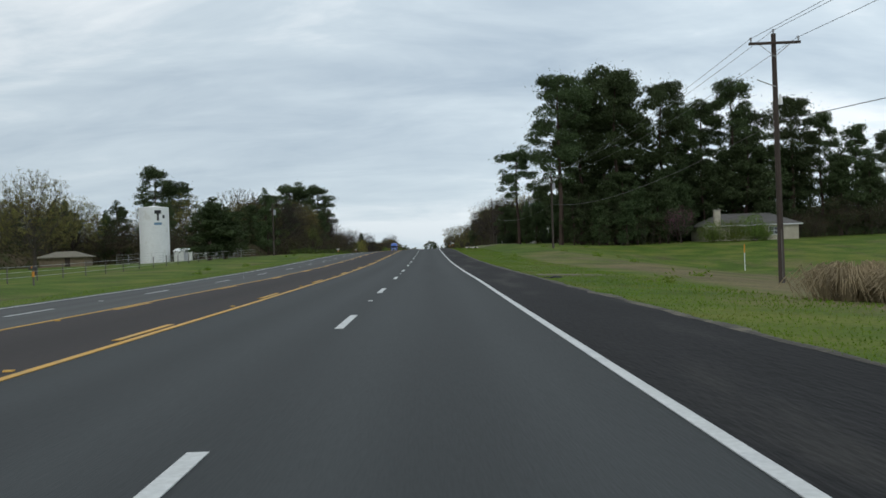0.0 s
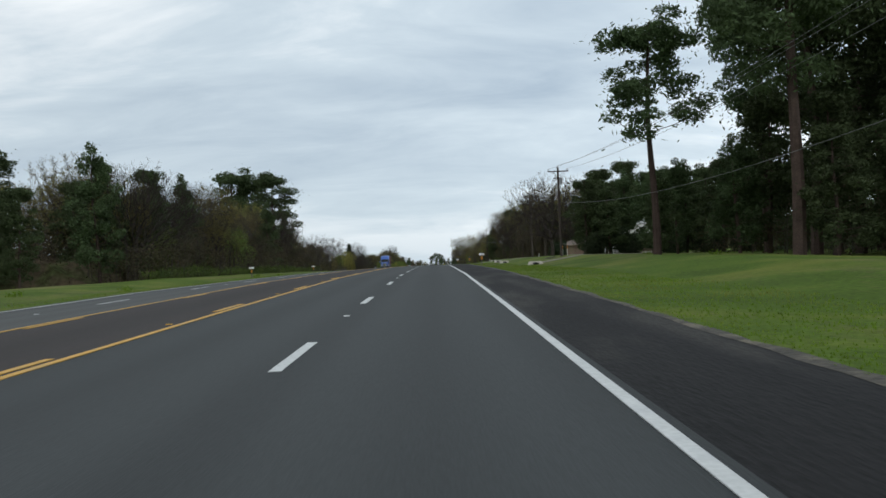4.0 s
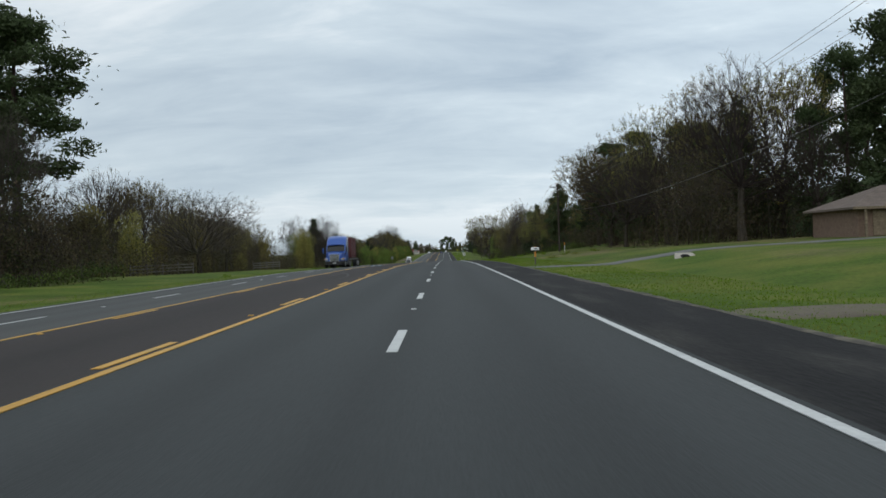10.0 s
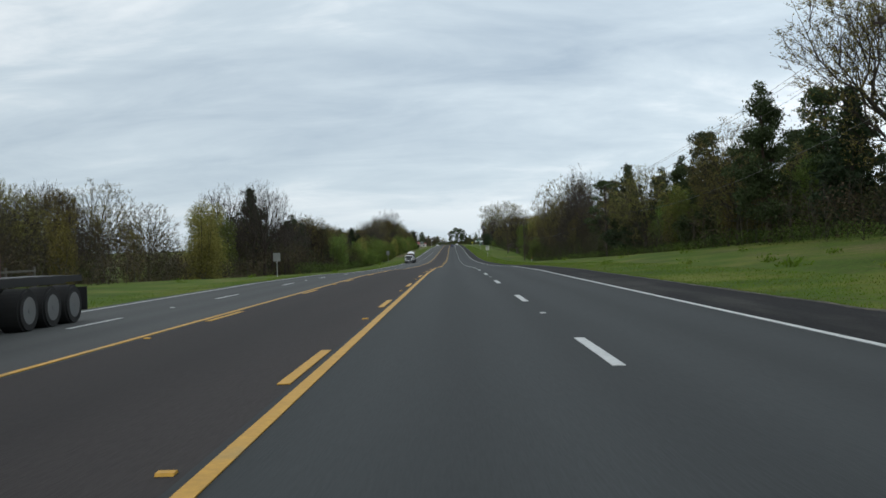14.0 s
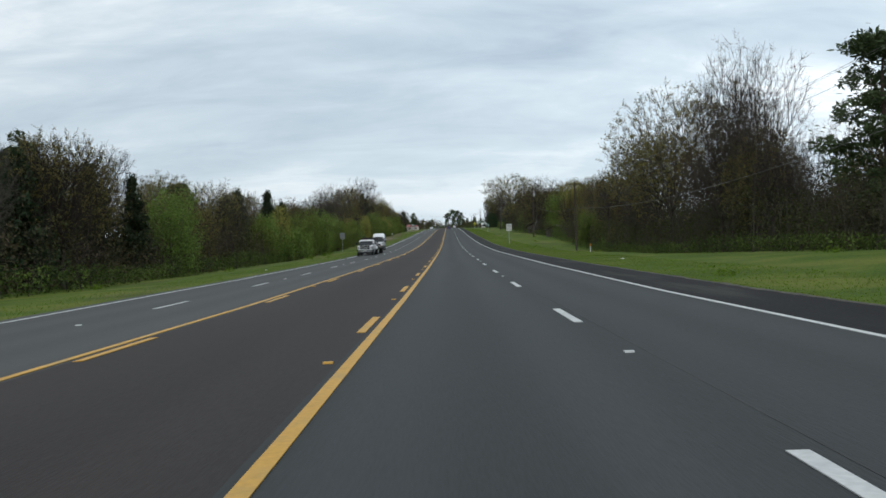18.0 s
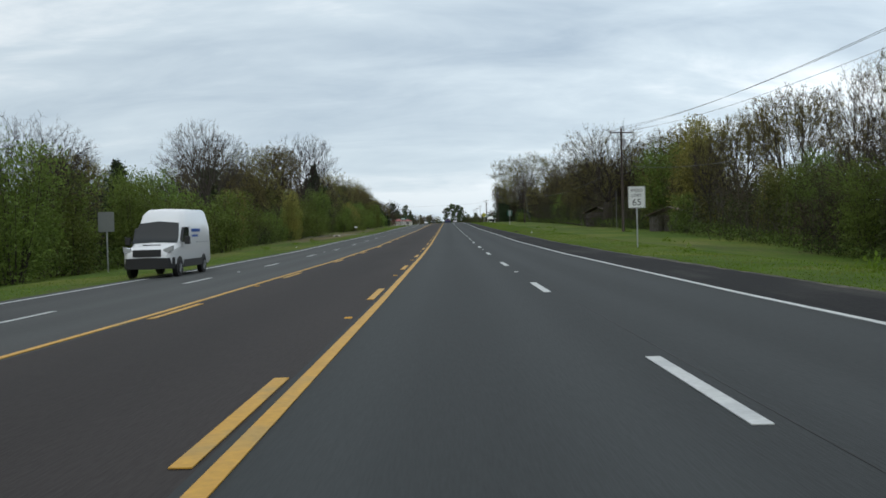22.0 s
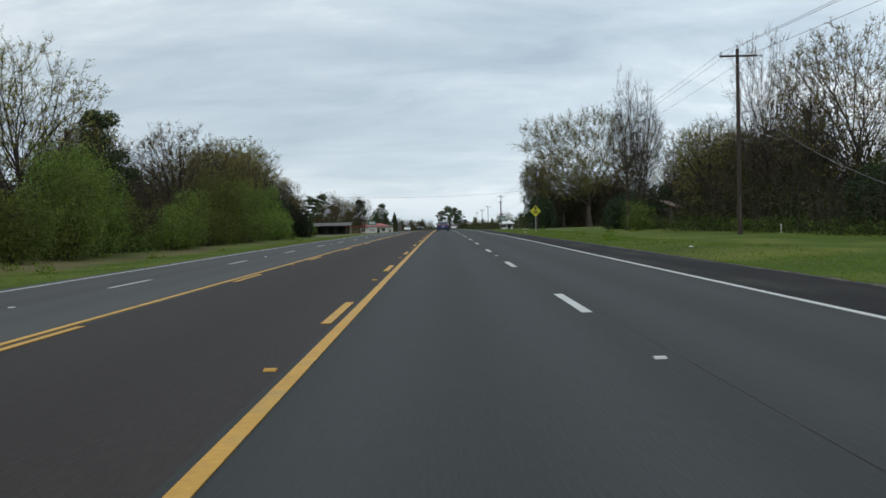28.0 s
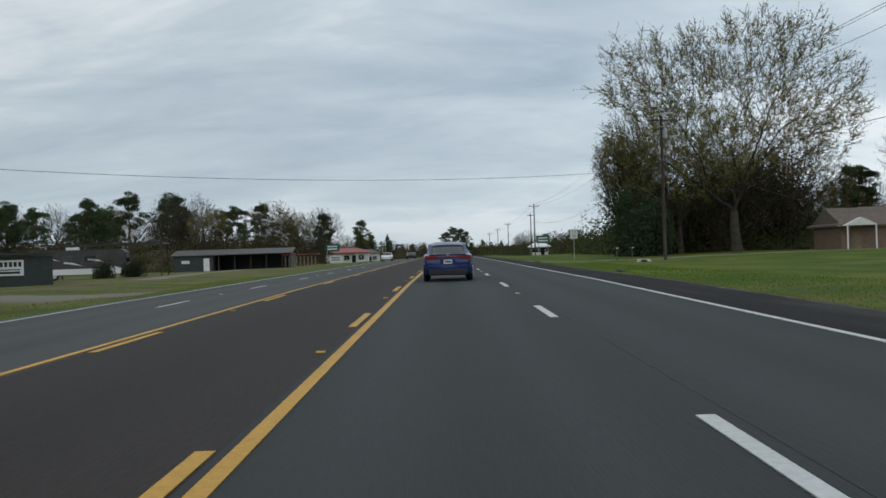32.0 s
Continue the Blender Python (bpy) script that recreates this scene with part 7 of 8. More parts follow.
def blue_sedan(x, y):
    """Rear at y = 0, nose towards +y."""
    C = empty("sedan_car", on_lane(x, y), "metallic blue four-door sedan seen from behind in the travel lane", "car")
    S = [(0.0, 0.78, 0.36, 0.72), (0.06, 0.84, 0.28, 0.93), (0.3, 0.89, 0.22, 1.0), (0.8, 0.90, 0.20, 1.02), (1.6, 0.90, 0.19, 0.98), (2.6, 0.90, 0.19, 0.95), (3.3, 0.89, 0.19, 0.93), (3.9, 0.88, 0.20, 0.85), (4.35, 0.84, 0.22, 0.74), (4.58, 0.70, 0.28, 0.62), (4.64, 0.55, 0.34, 0.52)]
    body = part("body", loft([(yy, car_section(w, a, b)) for yy, w, a, b in S]), BLUE_CAR, C)
    G = [(0.36, 0.66, 1.0, 1.02), (0.75, 0.66, 0.98, 1.19), (1.15, 0.60, 0.96, 1.36), (1.6, 0.57, 0.95, 1.42), (2.2, 0.56, 0.94, 1.43), (2.7, 0.58, 0.93, 1.36), (3.2, 0.64, 0.92, 1.10), (3.42, 0.66, 0.92, 0.95)]
    part("cabin_glass", loft([(yy, [(0, a), (0.76, a), (w + 0.1, a + (b - a) * 0.45), (w, b - 0.02), (w * 0.6, b), (0, b + 0.01)]) for yy, w, a, b in G]), CAR_GLASS, C)
    R = [(1.02, 0.58, 1.33), (1.25, 0.585, 1.40), (1.6, 0.58, 1.445), (2.2, 0.57, 1.455), (2.62, 0.56, 1.40), (2.72, 0.55, 1.36)]
    part("roof", loft([(yy, [(0, z - 0.05), (w + 0.005, z - 0.06), (w + 0.008, z - 0.02), (w * 0.7, z + 0.012), (0, z + 0.02)]) for yy, w, z in R]), BLUE_CAR, C)
    for s in (-1, 1):
        part("rear_pillar", prism([(0.34, 1.0), (0.98, 1.36), (1.28, 1.39), (0.95, 1.0)], "x", s * 0.70, s * 0.60), BLUE_CAR, C)
        part("door_pillar", box((s * 0.70, 2.02, 1.17), (0.06, 0.08, 0.46), 0.01), BLACK_TRIM, C)
        tl = part("tail_light", prism([(s * 0.86, 0.80), (s * 0.36, 0.84), (s * 0.36, 0.92), (s * 0.84, 0.95)], "y", -0.02, 0.2), RED_LENS, C, "red tail light")
        part("lens_bar", box((s * 0.6, -0.025, 0.88), (0.34, 0.02, 0.03)), BLACK_TRIM, tl)
        part("reflector_vent", box((s * 0.72, 0.0, 0.5), (0.24, 0.06, 0.1), 0.015), BLACK_TRIM, C)
        m = part("mirror", box((s * 1.0, 3.05, 1.0), (0.2, 0.1, 0.13), 0.03), BLACK_TRIM, C)
        part("mirror_stalk", box((s * 0.89, 3.08, 0.96), (0.1, 0.06, 0.05)), BLACK_TRIM, m)
        for yy in (1.55, 2.55):
            part("door_handle", box((s * 0.905, yy, 0.82), (0.03, 0.2, 0.035), 0.008), BLUE_CAR, C)
        for yy in (0.92, 3.62):
            part("wheel_arch", cyl((s * 0.80, yy, 0.33), (s * 0.904, yy, 0.33), 0.37, seg=24), BLACK_TRIM, C)
            wheel(C, s * 0.915, yy, 0.325, 0.22, s, 5)
    part("light_strip", box((0, -0.015, 0.885), (0.76, 0.03, 0.03)), RED_LENS, C, "thin red light strip across the boot")
    part("boot_lip", loft([(0.0, [(0, 0.985), (0.70, 0.975), (0.71, 0.99), (0, 1.0)]), (0.12, [(0, 0.99), (0.70, 0.985), (0.71, 1.0), (0, 1.03)]), (0.34, [(0, 1.0), (0.68, 1.0), (0.69, 1.01), (0, 1.02)])]), BLUE_CAR, C)
    pl = part("number_plate", box((0, -0.012, 0.72), (0.31, 0.014, 0.155), 0.004), SIGN_WHITE, C)
    part("plate_bar", box((0, -0.021, 0.72), (0.22, 0.006, 0.06)), SIGN_BLACK, pl)
    part("plate_recess", box((0, 0.0, 0.72), (0.56, 0.02, 0.24), 0.008), BLUE_CAR, C)
    part("badge", cyl((0, -0.01, 0.955), (0, 0.02, 0.955), 0.05, seg=14), CHROME, C)
    part("rear_bumper", loft([(-0.06, [(0, 0.32), (0.70, 0.34), (0.74, 0.45), (0.70, 0.58), (0, 0.6)]), (0.1, [(0, 0.26), (0.88, 0.28), (0.905, 0.45), (0.88, 0.62), (0, 0.63)])]), BLUE_CAR, C)
    part("bumper_insert", box((0, -0.055, 0.34), (1.42, 0.07, 0.20), 0.03), BLACK_TRIM, C)
    part("exhaust_tip", cyl((0.52, -0.08, 0.31), (0.52, 0.1, 0.31), 0.045, seg=12), CHROME, C)
    part("antenna_fin", prism([(1.2, 1.45), (1.38, 1.47), (1.24, 1.55)], "x", -0.02, 0.02), BLUE_CAR, C)
    return C


blue_sedan(-1.75, 863)


def semi_truck(x, y):
    """Faces -y; its bumper at y = 0."""
    T = empty("semi_truck", on_lane(x, y) @ Matrix.Scale(0.93, 4), "bright blue high-roof semi truck pulling a container chassis", "truck")
    part("bumper", loft([(-0.05, [(0, 0.42), (0.9, 0.45), (1.0, 0.6), (0.95, 0.8), (0, 0.82)]), (0.5, [(0, 0.38), (1.2, 0.42), (1.22, 0.6), (1.2, 0.84), (0, 0.86)])]), BLACK_TRIM, T)
    H = [(0.12, 0.62, 0.85, 1.62), (0.3, 0.72, 0.85, 1.72), (0.9, 0.86, 0.85, 1.86), (1.7, 1.0, 0.85, 2.0), (1.9, 1.05, 0.85, 2.02)]
    part("hood", loft([(yy, [(0, a), (w, a), (w + 0.04, (a + b) / 2), (w - 0.06, b - 0.1), (w * 0.6, b), (0, b + 0.05)]) for yy, w, a, b in H]), BLUE_TRUCK, T)
    for s in (-1, 1):
        part("fender", loft([(0.2, [(0, 0.75), (s * 1.0, 0.75), (s * 1.05, 0.95), (s * 0.95, 1.08), (0, 1.1)]), (0.75, [(0, 0.95), (s * 1.2, 0.95), (s * 1.23, 1.1), (s * 1.1, 1.28), (0, 1.3)]), (1.7, [(0, 0.9), (s * 1.22, 0.9), (s * 1.24, 1.1), (s * 1.15, 1.25), (0, 1.3)])]), BLUE_TRUCK, T)
        hl = part("headlamp", prism([(s * 0.78, 0.92), (s * 1.18, 0.98), (s * 1.16, 1.24), (s * 0.8, 1.12)], "y", 0.08, 0.4), CLEAR_LENS, T, "clear headlamp")
        part("turn_lamp", box((s * 1.1, 0.1, 1.14), (0.12, 0.08, 0.1)), AMBER, hl, "lit amber turn lamp")
        mi = part("mirror", box((s * 1.55, 1.85, 2.15), (0.16, 0.14, 0.62), 0.03), BLUE_TRUCK if s < 0 else BLACK_TRIM, T)
        part("mirror_arm", cyl((s * 1.2, 2.0, 2.3), (s * 1.55, 1.85, 2.3), 0.025, seg=8), BLACK_TRIM, mi)
        hm = part("hood_mirror", box((s * 1.25, 0.6, 1.72), (0.14, 0.08, 0.2), 0.02), BLACK_TRIM, T)
        part("mirror_stalk", cyl((s * 1.1, 0.7, 1.3), (s * 1.25, 0.6, 1.65), 0.018, seg=6), BLACK_TRIM, hm)
        part("side_window", prism([(2.15, 1.95), (3.0, 1.95), (3.0, 2.62), (2.4, 2.62)], "x", s * 1.225, s * 1.24), CAR_GLASS, T)
        part("sleeper_panel", prism([(3.3, 2.0), (4.2, 2.0), (4.2, 3.3), (3.8, 3.6), (3.3, 3.2)], "x", s * 1.225, s * 1.236), CERAMIC, T, "pale faded sleeper side panel")
        part("fuel_skirt", box((s * 1.1, 4.0, 0.72), (0.24, 3.2, 0.62), 0.04), BLACK_TRIM, T)
        part("step", box((s * 1.18, 2.5, 0.6), (0.2, 0.8, 0.1)), GALV, T)
        wheel(T, s * 1.2, 1.15, 0.5, 0.28, s, 0, rim=RIM)
        for yy in (6.1, 7.35):
            wheel(T, s * 1.22, yy, 0.5, 0.55, s, 0, rim=RIM)
    gr = part("grille", prism(rounded(1.15, 0.86, 0.12), "y", 0.06, 0.14), CHROME, T, "chrome framed slatted grille")
    gr.matrix_basis = Matrix.Translation((0, 0, 1.24))
    for k in range(7):
        part("grille_slat", box((0, 0.045, -0.33 + 0.11 * k), (1.0, 0.03, 0.05)), BLACK_TRIM, gr)
    pl = part("number_plate", box((0, -0.065, 0.62), (0.34, 0.014, 0.17)), SIGN_WHITE, T)
    part("plate_bar", box((0, -0.075, 0.62), (0.24, 0.006, 0.06)), SIGN_BLACK, pl)
    CAB = [(1.72, 1.16, 0.8, 2.0), (1.86, 1.2, 0.8, 2.05), (2.35, 1.22, 0.8, 2.78), (2.6, 1.22, 0.8, 2.95), (3.1, 1.22, 0.8, 3.5), (3.7, 1.22, 0.8, 3.85), (4.6, 1.22, 0.8, 3.95), (4.9, 1.2, 0.8, 3.95)]
    part("cab", loft([(yy, [(0, a), (w, a), (w, a + 0.4), (w, b - 0.35), (w * 0.94, b - 0.12), (w * 0.7, b), (0, b + 0.04)]) for yy, w, a, b in CAB]), BLUE_TRUCK, T)
    part("windscreen", loft([(1.76, [(0, 2.06), (1.08, 2.02), (1.08, 2.04), (0, 2.08)]), (2.28, [(0, 2.78), (1.02, 2.72), (1.02, 2.78), (0, 2.84)])]), CAR_GLASS, T)
    part("sun_visor", box((0, 2.2, 2.88), (2.2, 0.3, 0.06), 0.01), BLUE_TRUCK, T)
    part("chassis_rail", box((0, 6.3, 0.85), (0.9, 5.0, 0.24)), BLACK_TRIM, T)
    return T


semi_truck(-11.7, 352.0)


def container_trailer(x, y):
    K = empty("container_chassis", on_lane(x, y) @ Matrix.Scale(0.93, 4), "black three-axle container chassis trailer behind the truck", "trailer")
    part("frame", box((0, 5.5, 1.12), (1.0, 11.5, 0.22)), BLACK_TRIM, K)
    for s in (-1, 1):
        part("frame_rail", box((s * 1.0, 5.5, 1.15), (0.12, 11.0, 0.16)), BLACK_TRIM, K)
        for k in range(3):
            wheel(K, s * 1.22, 7.6 + 1.25 * k, 0.5, 0.55, s, 0, rim=RIM)
        part("landing_leg", box((s * 0.8, 2.6, 0.7), (0.12, 0.12, 0.8)), GALV, K)
        part("mudflap", box((s * 0.95, 10.9, 0.62), (0.55, 0.02, 0.6)), BLACK_TRIM, K)
    C = empty("shipping_container", on_lane(x, y + 0.2) @ Matrix.Scale(0.93, 4) @ Matrix.Translation((0, 0, 1.27)), "dull red corrugated shipping container on the chassis", "container")
    bm = box((0, 3.03, 1.3), (2.36, 6.0, 2.55))
    part("shell", bm, CONTAINER_RED, C)
    for s in (-1, 1):
        for k in range(20):
            part("corrugation", box((s * 1.19, 0.3 + 0.288 * k, 1.3), (0.05, 0.15, 2.3), 0.012), CONTAINER_RED, C)
        for yy in (0.05, 6.01):
            part("corner_post", box((s * 1.15, yy, 1.3), (0.16, 0.16, 2.6), 0.01), CONTAINER_RED, C)
        for zz in (0.06, 2.56):
            part("side_rail", box((s * 1.17, 3.03, zz), (0.12, 5.9, 0.12)), CONTAINER_RED, C)
    for k in range(8):
        part("corrugation", box((-0.98 + 0.28 * k, 0.02, 1.3), (0.14, 0.05, 2.3), 0.012), CONTAINER_RED, C)
    part("marking", box((0.62, -0.012, 1.75), (0.04, 0.01, 0.8)), SIGN_WHITE, C)


container_trailer(-11.7, 359.6)


def pickup_truck(x, y):
    """Faces -y."""
    T = empty("pickup_truck", on_lane(x, y) @ Matrix.Scale(0.93, 4), "white crew-cab dually pickup truck with a chrome grille", "pickup truck")
    S = [(0.0, 0.85, 0.62, 1.16), (0.15, 0.96, 0.56, 1.24), (0.6, 1.0, 0.52, 1.28), (1.5, 1.0, 0.5, 1.32), (2.2, 1.0, 0.5, 1.30), (4.1, 1.0, 0.5, 1.32), (4.3, 1.0, 0.52, 1.38), (6.2, 1.0, 0.56, 1.38), (6.3, 0.98, 0.6, 1.36)]
    part("body", loft([(yy, car_section(w, a, b, lip=0.14)) for yy, w, a, b in S]), WHITE_CAR, T)
    C = [(1.55, 0.78, 1.3, 1.32), (2.15, 0.76, 1.28, 1.86), (2.5, 0.74, 1.28, 1.95), (3.9, 0.74, 1.28, 1.96), (4.15, 0.76, 1.28, 1.86), (4.25, 0.78, 1.28, 1.4)]
    part("cabin_glass", loft([(yy, [(0, a), (0.92, a), (w + 0.04, b - 0.05), (w * 0.7, b), (0, b + 0.01)]) for yy, w, a, b in C]), CAR_GLASS, T)
    part("roof", loft([(yy, [(0, z - 0.06), (w + 0.04, z - 0.08), (w + 0.03, z - 0.02), (w * 0.7, z + 0.02), (0, z + 0.03)]) for yy, w, z in ((2.1, 0.76, 1.86), (2.5, 0.75, 1.96), (3.9, 0.75, 1.97), (4.18, 0.76, 1.88))]), WHITE_CAR, T)
    for k in range(5):
        part("roof_lamp", box((-0.5 + 0.25 * k, 2.25, 1.97), (0.09, 0.08, 0.04), 0.01), AMBER, T)
    for s in (-1, 1):
        for yy, wd in ((3.15, 0.1), (4.15, 0.22), (2.12, 0.06)):
            part("pillar", box((s * 0.85, yy, 1.6), (0.07, wd, 0.62), m=None), WHITE_CAR, T)
        part("headlamp", box((s * 0.8, 0.08, 1.02), (0.3, 0.24, 0.26), 0.04), CLEAR_LENS, T)
        part("lamp_surround", box((s * 0.82, 0.14, 1.02), (0.36, 0.24, 0.32), 0.03), BLACK_TRIM, T)
        mi = part("mirror", box((s * 1.2, 2.0, 1.5), (0.2, 0.12, 0.3), 0.03), BLACK_TRIM, T)
        part("mirror_arm", box((s * 1.06, 2.04, 1.46), (0.16, 0.05, 0.05)), BLACK_TRIM, mi)
        for yy in (2.95, 3.85):
            part("door_handle", box((s * 1.01, yy, 1.14), (0.03, 0.16, 0.04)), BLACK_TRIM, T)
        part("rear_fender", loft([(4.55, [(0, 0.7), (s * 1.02, 0.7), (s * 1.04, 0.95), (s * 1.0, 1.1), (0, 1.12)]), (4.8, [(0, 0.75), (s * 1.2, 0.75), (s * 1.22, 0.95), (s * 1.1, 1.14), (0, 1.16)]), (5.6, [(0, 0.75), (s * 1.2, 0.75), (s * 1.22, 0.95), (s * 1.1, 1.14), (0, 1.16)]), (5.85, [(0, 0.7), (s * 1.02, 0.7), (s * 1.04, 0.95), (s * 1.0, 1.1), (0, 1.12)])]), WHITE_CAR, T)
        part("wheel_arch", cyl((s * 0.8, 1.0, 0.45), (s * 1.005, 1.0, 0.45), 0.5, seg=24), BLACK_TRIM, T)
        wheel(T, s * 1.03, 1.0, 0.41, 0.26, s, 6)
        wheel(T, s * 1.2, 5.2, 0.41, 0.5, s, 6)
        part("running_board", box((s * 1.0, 3.1, 0.5), (0.16, 2.2, 0.07), 0.015), CHROME, T)
    g = part("grille", box((0, -0.02, 1.04), (1.2, 0.12, 0.44), 0.04), BLACK_TRIM, T, "black grille with chrome crossbars")
    for zz in (0.84, 1.04, 1.24):
        part("grille_bar", box((0, -0.09, zz), (1.24, 0.05, 0.05), 0.01), CHROME, g)
    part("grille_bar", box((0, -0.095, 1.04), (0.07, 0.05, 0.44), 0.01), CHROME, g)
    part("bumper", loft([(-0.22, [(0, 0.52), (0.75, 0.52), (0.8, 0.64), (0.75, 0.76), (0, 0.78)]), (0.05, [(0, 0.5), (1.02, 0.5), (1.04, 0.64), (1.02, 0.78), (0, 0.8)])]), CHROME, T, "chrome front bumper")
    part("valance", box((0, -0.08, 0.42), (1.7, 0.2, 0.2), 0.03), BLACK_TRIM, T)
    part("bug_guard", box((0, 0.12, 1.31), (1.7, 0.1, 0.09), 0.02), BLACK_TRIM, T)
    pl = part("number_plate", box((0, -0.235, 0.66), (0.31, 0.014, 0.155)), SIGN_WHITE, T)
    part("plate_bar", box((0, -0.245, 0.66), (0.22, 0.006, 0.06)), SIGN_BLACK, pl)
    part("bed_floor", box((0, 5.3, 1.3), (1.6, 1.8, 0.06)), BLACK_TRIM, T)
    return T


pickup_truck(-11.7, 559.5)


def gooseneck_trailer(x, y):
    G = empty("flatbed_trailer", on_lane(x, y) @ Matrix.Scale(0.93, 4), "black gooseneck flatbed trailer with a plank deck", "trailer")
    for s in (-1, 1):
        part("neck_beam", box((s * 0.35, 0.9, 1.75), (0.14, 2.6, 0.22)), BLACK_PAINT, G)
        part("neck_leg", box((s * 0.45, 2.1, 1.35), (0.16, 0.22, 1.3)), BLACK_PAINT, G)
        part("deck_rail", box((s * 1.2, 7.0, 0.92), (0.1, 9.6, 0.22)), BLACK_PAINT, G)
        part("upright", box((s * 1.0, 2.0, 1.5), (0.12, 0.12, 1.3)), BLACK_PAINT, G)
        for yy in (8.2, 9.2):
            wheel(G, s * 1.2, yy, 0.39, 0.45, s, 0)
        part("jack_leg", box((s * 0.8, 2.4, 0.55), (0.12, 0.12, 0.8)), GALV, G)
    part("headboard", box((0, 1.95, 2.08), (2.2, 0.08, 0.3)), BLACK_PAINT, G)
    part("coupler", cyl((0, -0.3, 1.2), (0, -0.3, 1.8), 0.09, seg=12), BLACK_PAINT, G)
    part("tool_box", box((0, 1.5, 1.5), (1.0, 0.6, 0.45), 0.02), BLACK_PAINT, G)
    part("main_beam", box((0, 7.0, 0.75), (0.5, 9.4, 0.2)), BLACK_PAINT, G)
    for k in range(8):
        part("deck_plank", box((-1.0 + 0.287 * k, 7.0, 1.02), (0.27, 9.5, 0.05)), DECK, G)
    B = empty("strapped_bundle", on_lane(x, y) @ Matrix.Scale(0.93, 4) @ Matrix.Translation((-0.2, 3.4, 1.046)), "blue-grey tarpaulin bundle strapped on the trailer deck", "bundle")
    part("bundle", loft([(0, [(0, 0), (0.6, 0), (0.62, 0.2), (0.4, 0.34), (0, 0.38)]), (0.7, [(0, 0), (0.68, 0), (0.66, 0.3), (0.45, 0.48), (0, 0.5)]), (1.5, [(0, 0), (0.6, 0), (0.58, 0.16), (0.3, 0.24), (0, 0.26)])]), BLUE_MARK, B)
    part("strap", box((0, 0.7, 0.26), (1.4, 0.05, 0.5)), SIGN_WHITE, B)


gooseneck_trailer(-11.7, 564.6)


def cargo_van(x, y):
    V = empty("cargo_van", on_lane(x, y) @ Matrix.Scale(0.93, 4), "white high-roof cargo van with black lower trim", "van")
    S = [(0.0, 0.78, 0.5, 1.02), (0.12, 0.92, 0.42, 1.12), (0.5, 0.98, 0.4, 1.24), (1.0, 1.0, 0.38, 1.36), (1.3, 1.0, 0.38, 1.6), (1.75, 1.0, 0.38, 2.25), (2.1, 1.0, 0.38, 2.6), (2.6, 1.0, 0.38, 2.74), (5.6, 1.0, 0.38, 2.76), (5.75, 0.98, 0.42, 2.7)]
    def sec(w, a, b):
        top = w * (0.80 if b > 2.0 else 0.9)
        return [(0, a), (w * 0.9, a), (w, a + 0.15), (w, max(a + 0.3, min(1.2, b - 0.1))), (w * 0.96 if b > 1.5 else w * 0.98, max(a + 0.4, b * 0.75)), (top, b - 0.12), (top * 0.85, b - 0.01), (0, b + 0.02)]
    part("body", loft([(yy, sec(w, a, b)) for yy, w, a, b in S]), WHITE_CAR, V)
    part("windscreen", loft([(1.0, [(0, 1.40), (0.9, 1.36), (0.9, 1.38), (0, 1.42)]), (1.3, [(0, 1.66), (0.88, 1.62), (0.88, 1.64), (0, 1.68)]), (1.68, [(0, 2.2), (0.80, 2.12), (0.80, 2.16), (0, 2.24)])]), CAR_GLASS, V)
    part("grille", box((0, 0.0, 0.98), (1.1, 0.1, 0.28), 0.03), BLACK_TRIM, V)
    part("bumper", loft([(-0.06, [(0, 0.36), (0.78, 0.38), (0.82, 0.55), (0.78, 0.78), (0, 0.8)]), (0.3, [(0, 0.34), (1.0, 0.36), (1.01, 0.55), (1.0, 0.8), (0, 0.82)])]), BLACK_TRIM, V)
    for s in (-1, 1):
        part("headlamp", prism([(s * 0.6, 1.0), (s * 0.93, 1.04), (s * 0.95, 1.26), (s * 0.62, 1.12)], "y", 0.06, 0.4), CLEAR_LENS, V)
        part("side_window", prism([(1.35, 1.4), (2.35, 1.4), (2.35, 1.98), (1.72, 1.98)], "x", s * 1.004, s * 0.9), CAR_GLASS, V)
        mi = part("mirror", box((s * 1.2, 1.4, 1.45), (0.22, 0.14, 0.32), 0.03), BLACK_TRIM, V)
        part("mirror_arm", box((s * 1.06, 1.45, 1.4), (0.16, 0.06, 0.06)), BLACK_TRIM, mi)
        part("sill_trim", box((s * 1.0, 3.0, 0.52), (0.03, 3.0, 0.3), 0.01), BLACK_TRIM, V)
        part("decal_bar", box((s * 1.0 * 0.975, 3.5, 1.85), (0.02, 1.3, 0.13)), BLUE_TRUCK, V)
        part("decal_bar", box((s * 1.0 * 0.985, 3.3, 1.62), (0.02, 0.9, 0.09)), BLUE_TRUCK, V)
        part("slide_rail", box((s * 1.0, 4.4, 1.35), (0.025, 1.8, 0.035)), CERAMIC, V)
        for yy in (0.95, 4.55):
            part("wheel_arch", cyl((s * 0.85, yy, 0.4), (s * 1.004, yy, 0.4), 0.43, seg=24), BLACK_TRIM, V)
            wheel(V, s * 1.015, yy, 0.35, 0.24, s, 8)
    part("hood_slot", box((0, 0.62, 1.29), (0.7, 0.05, 0.03)), BLACK_TRIM, V)
    return V


cargo_van(-12.75, 592.0)


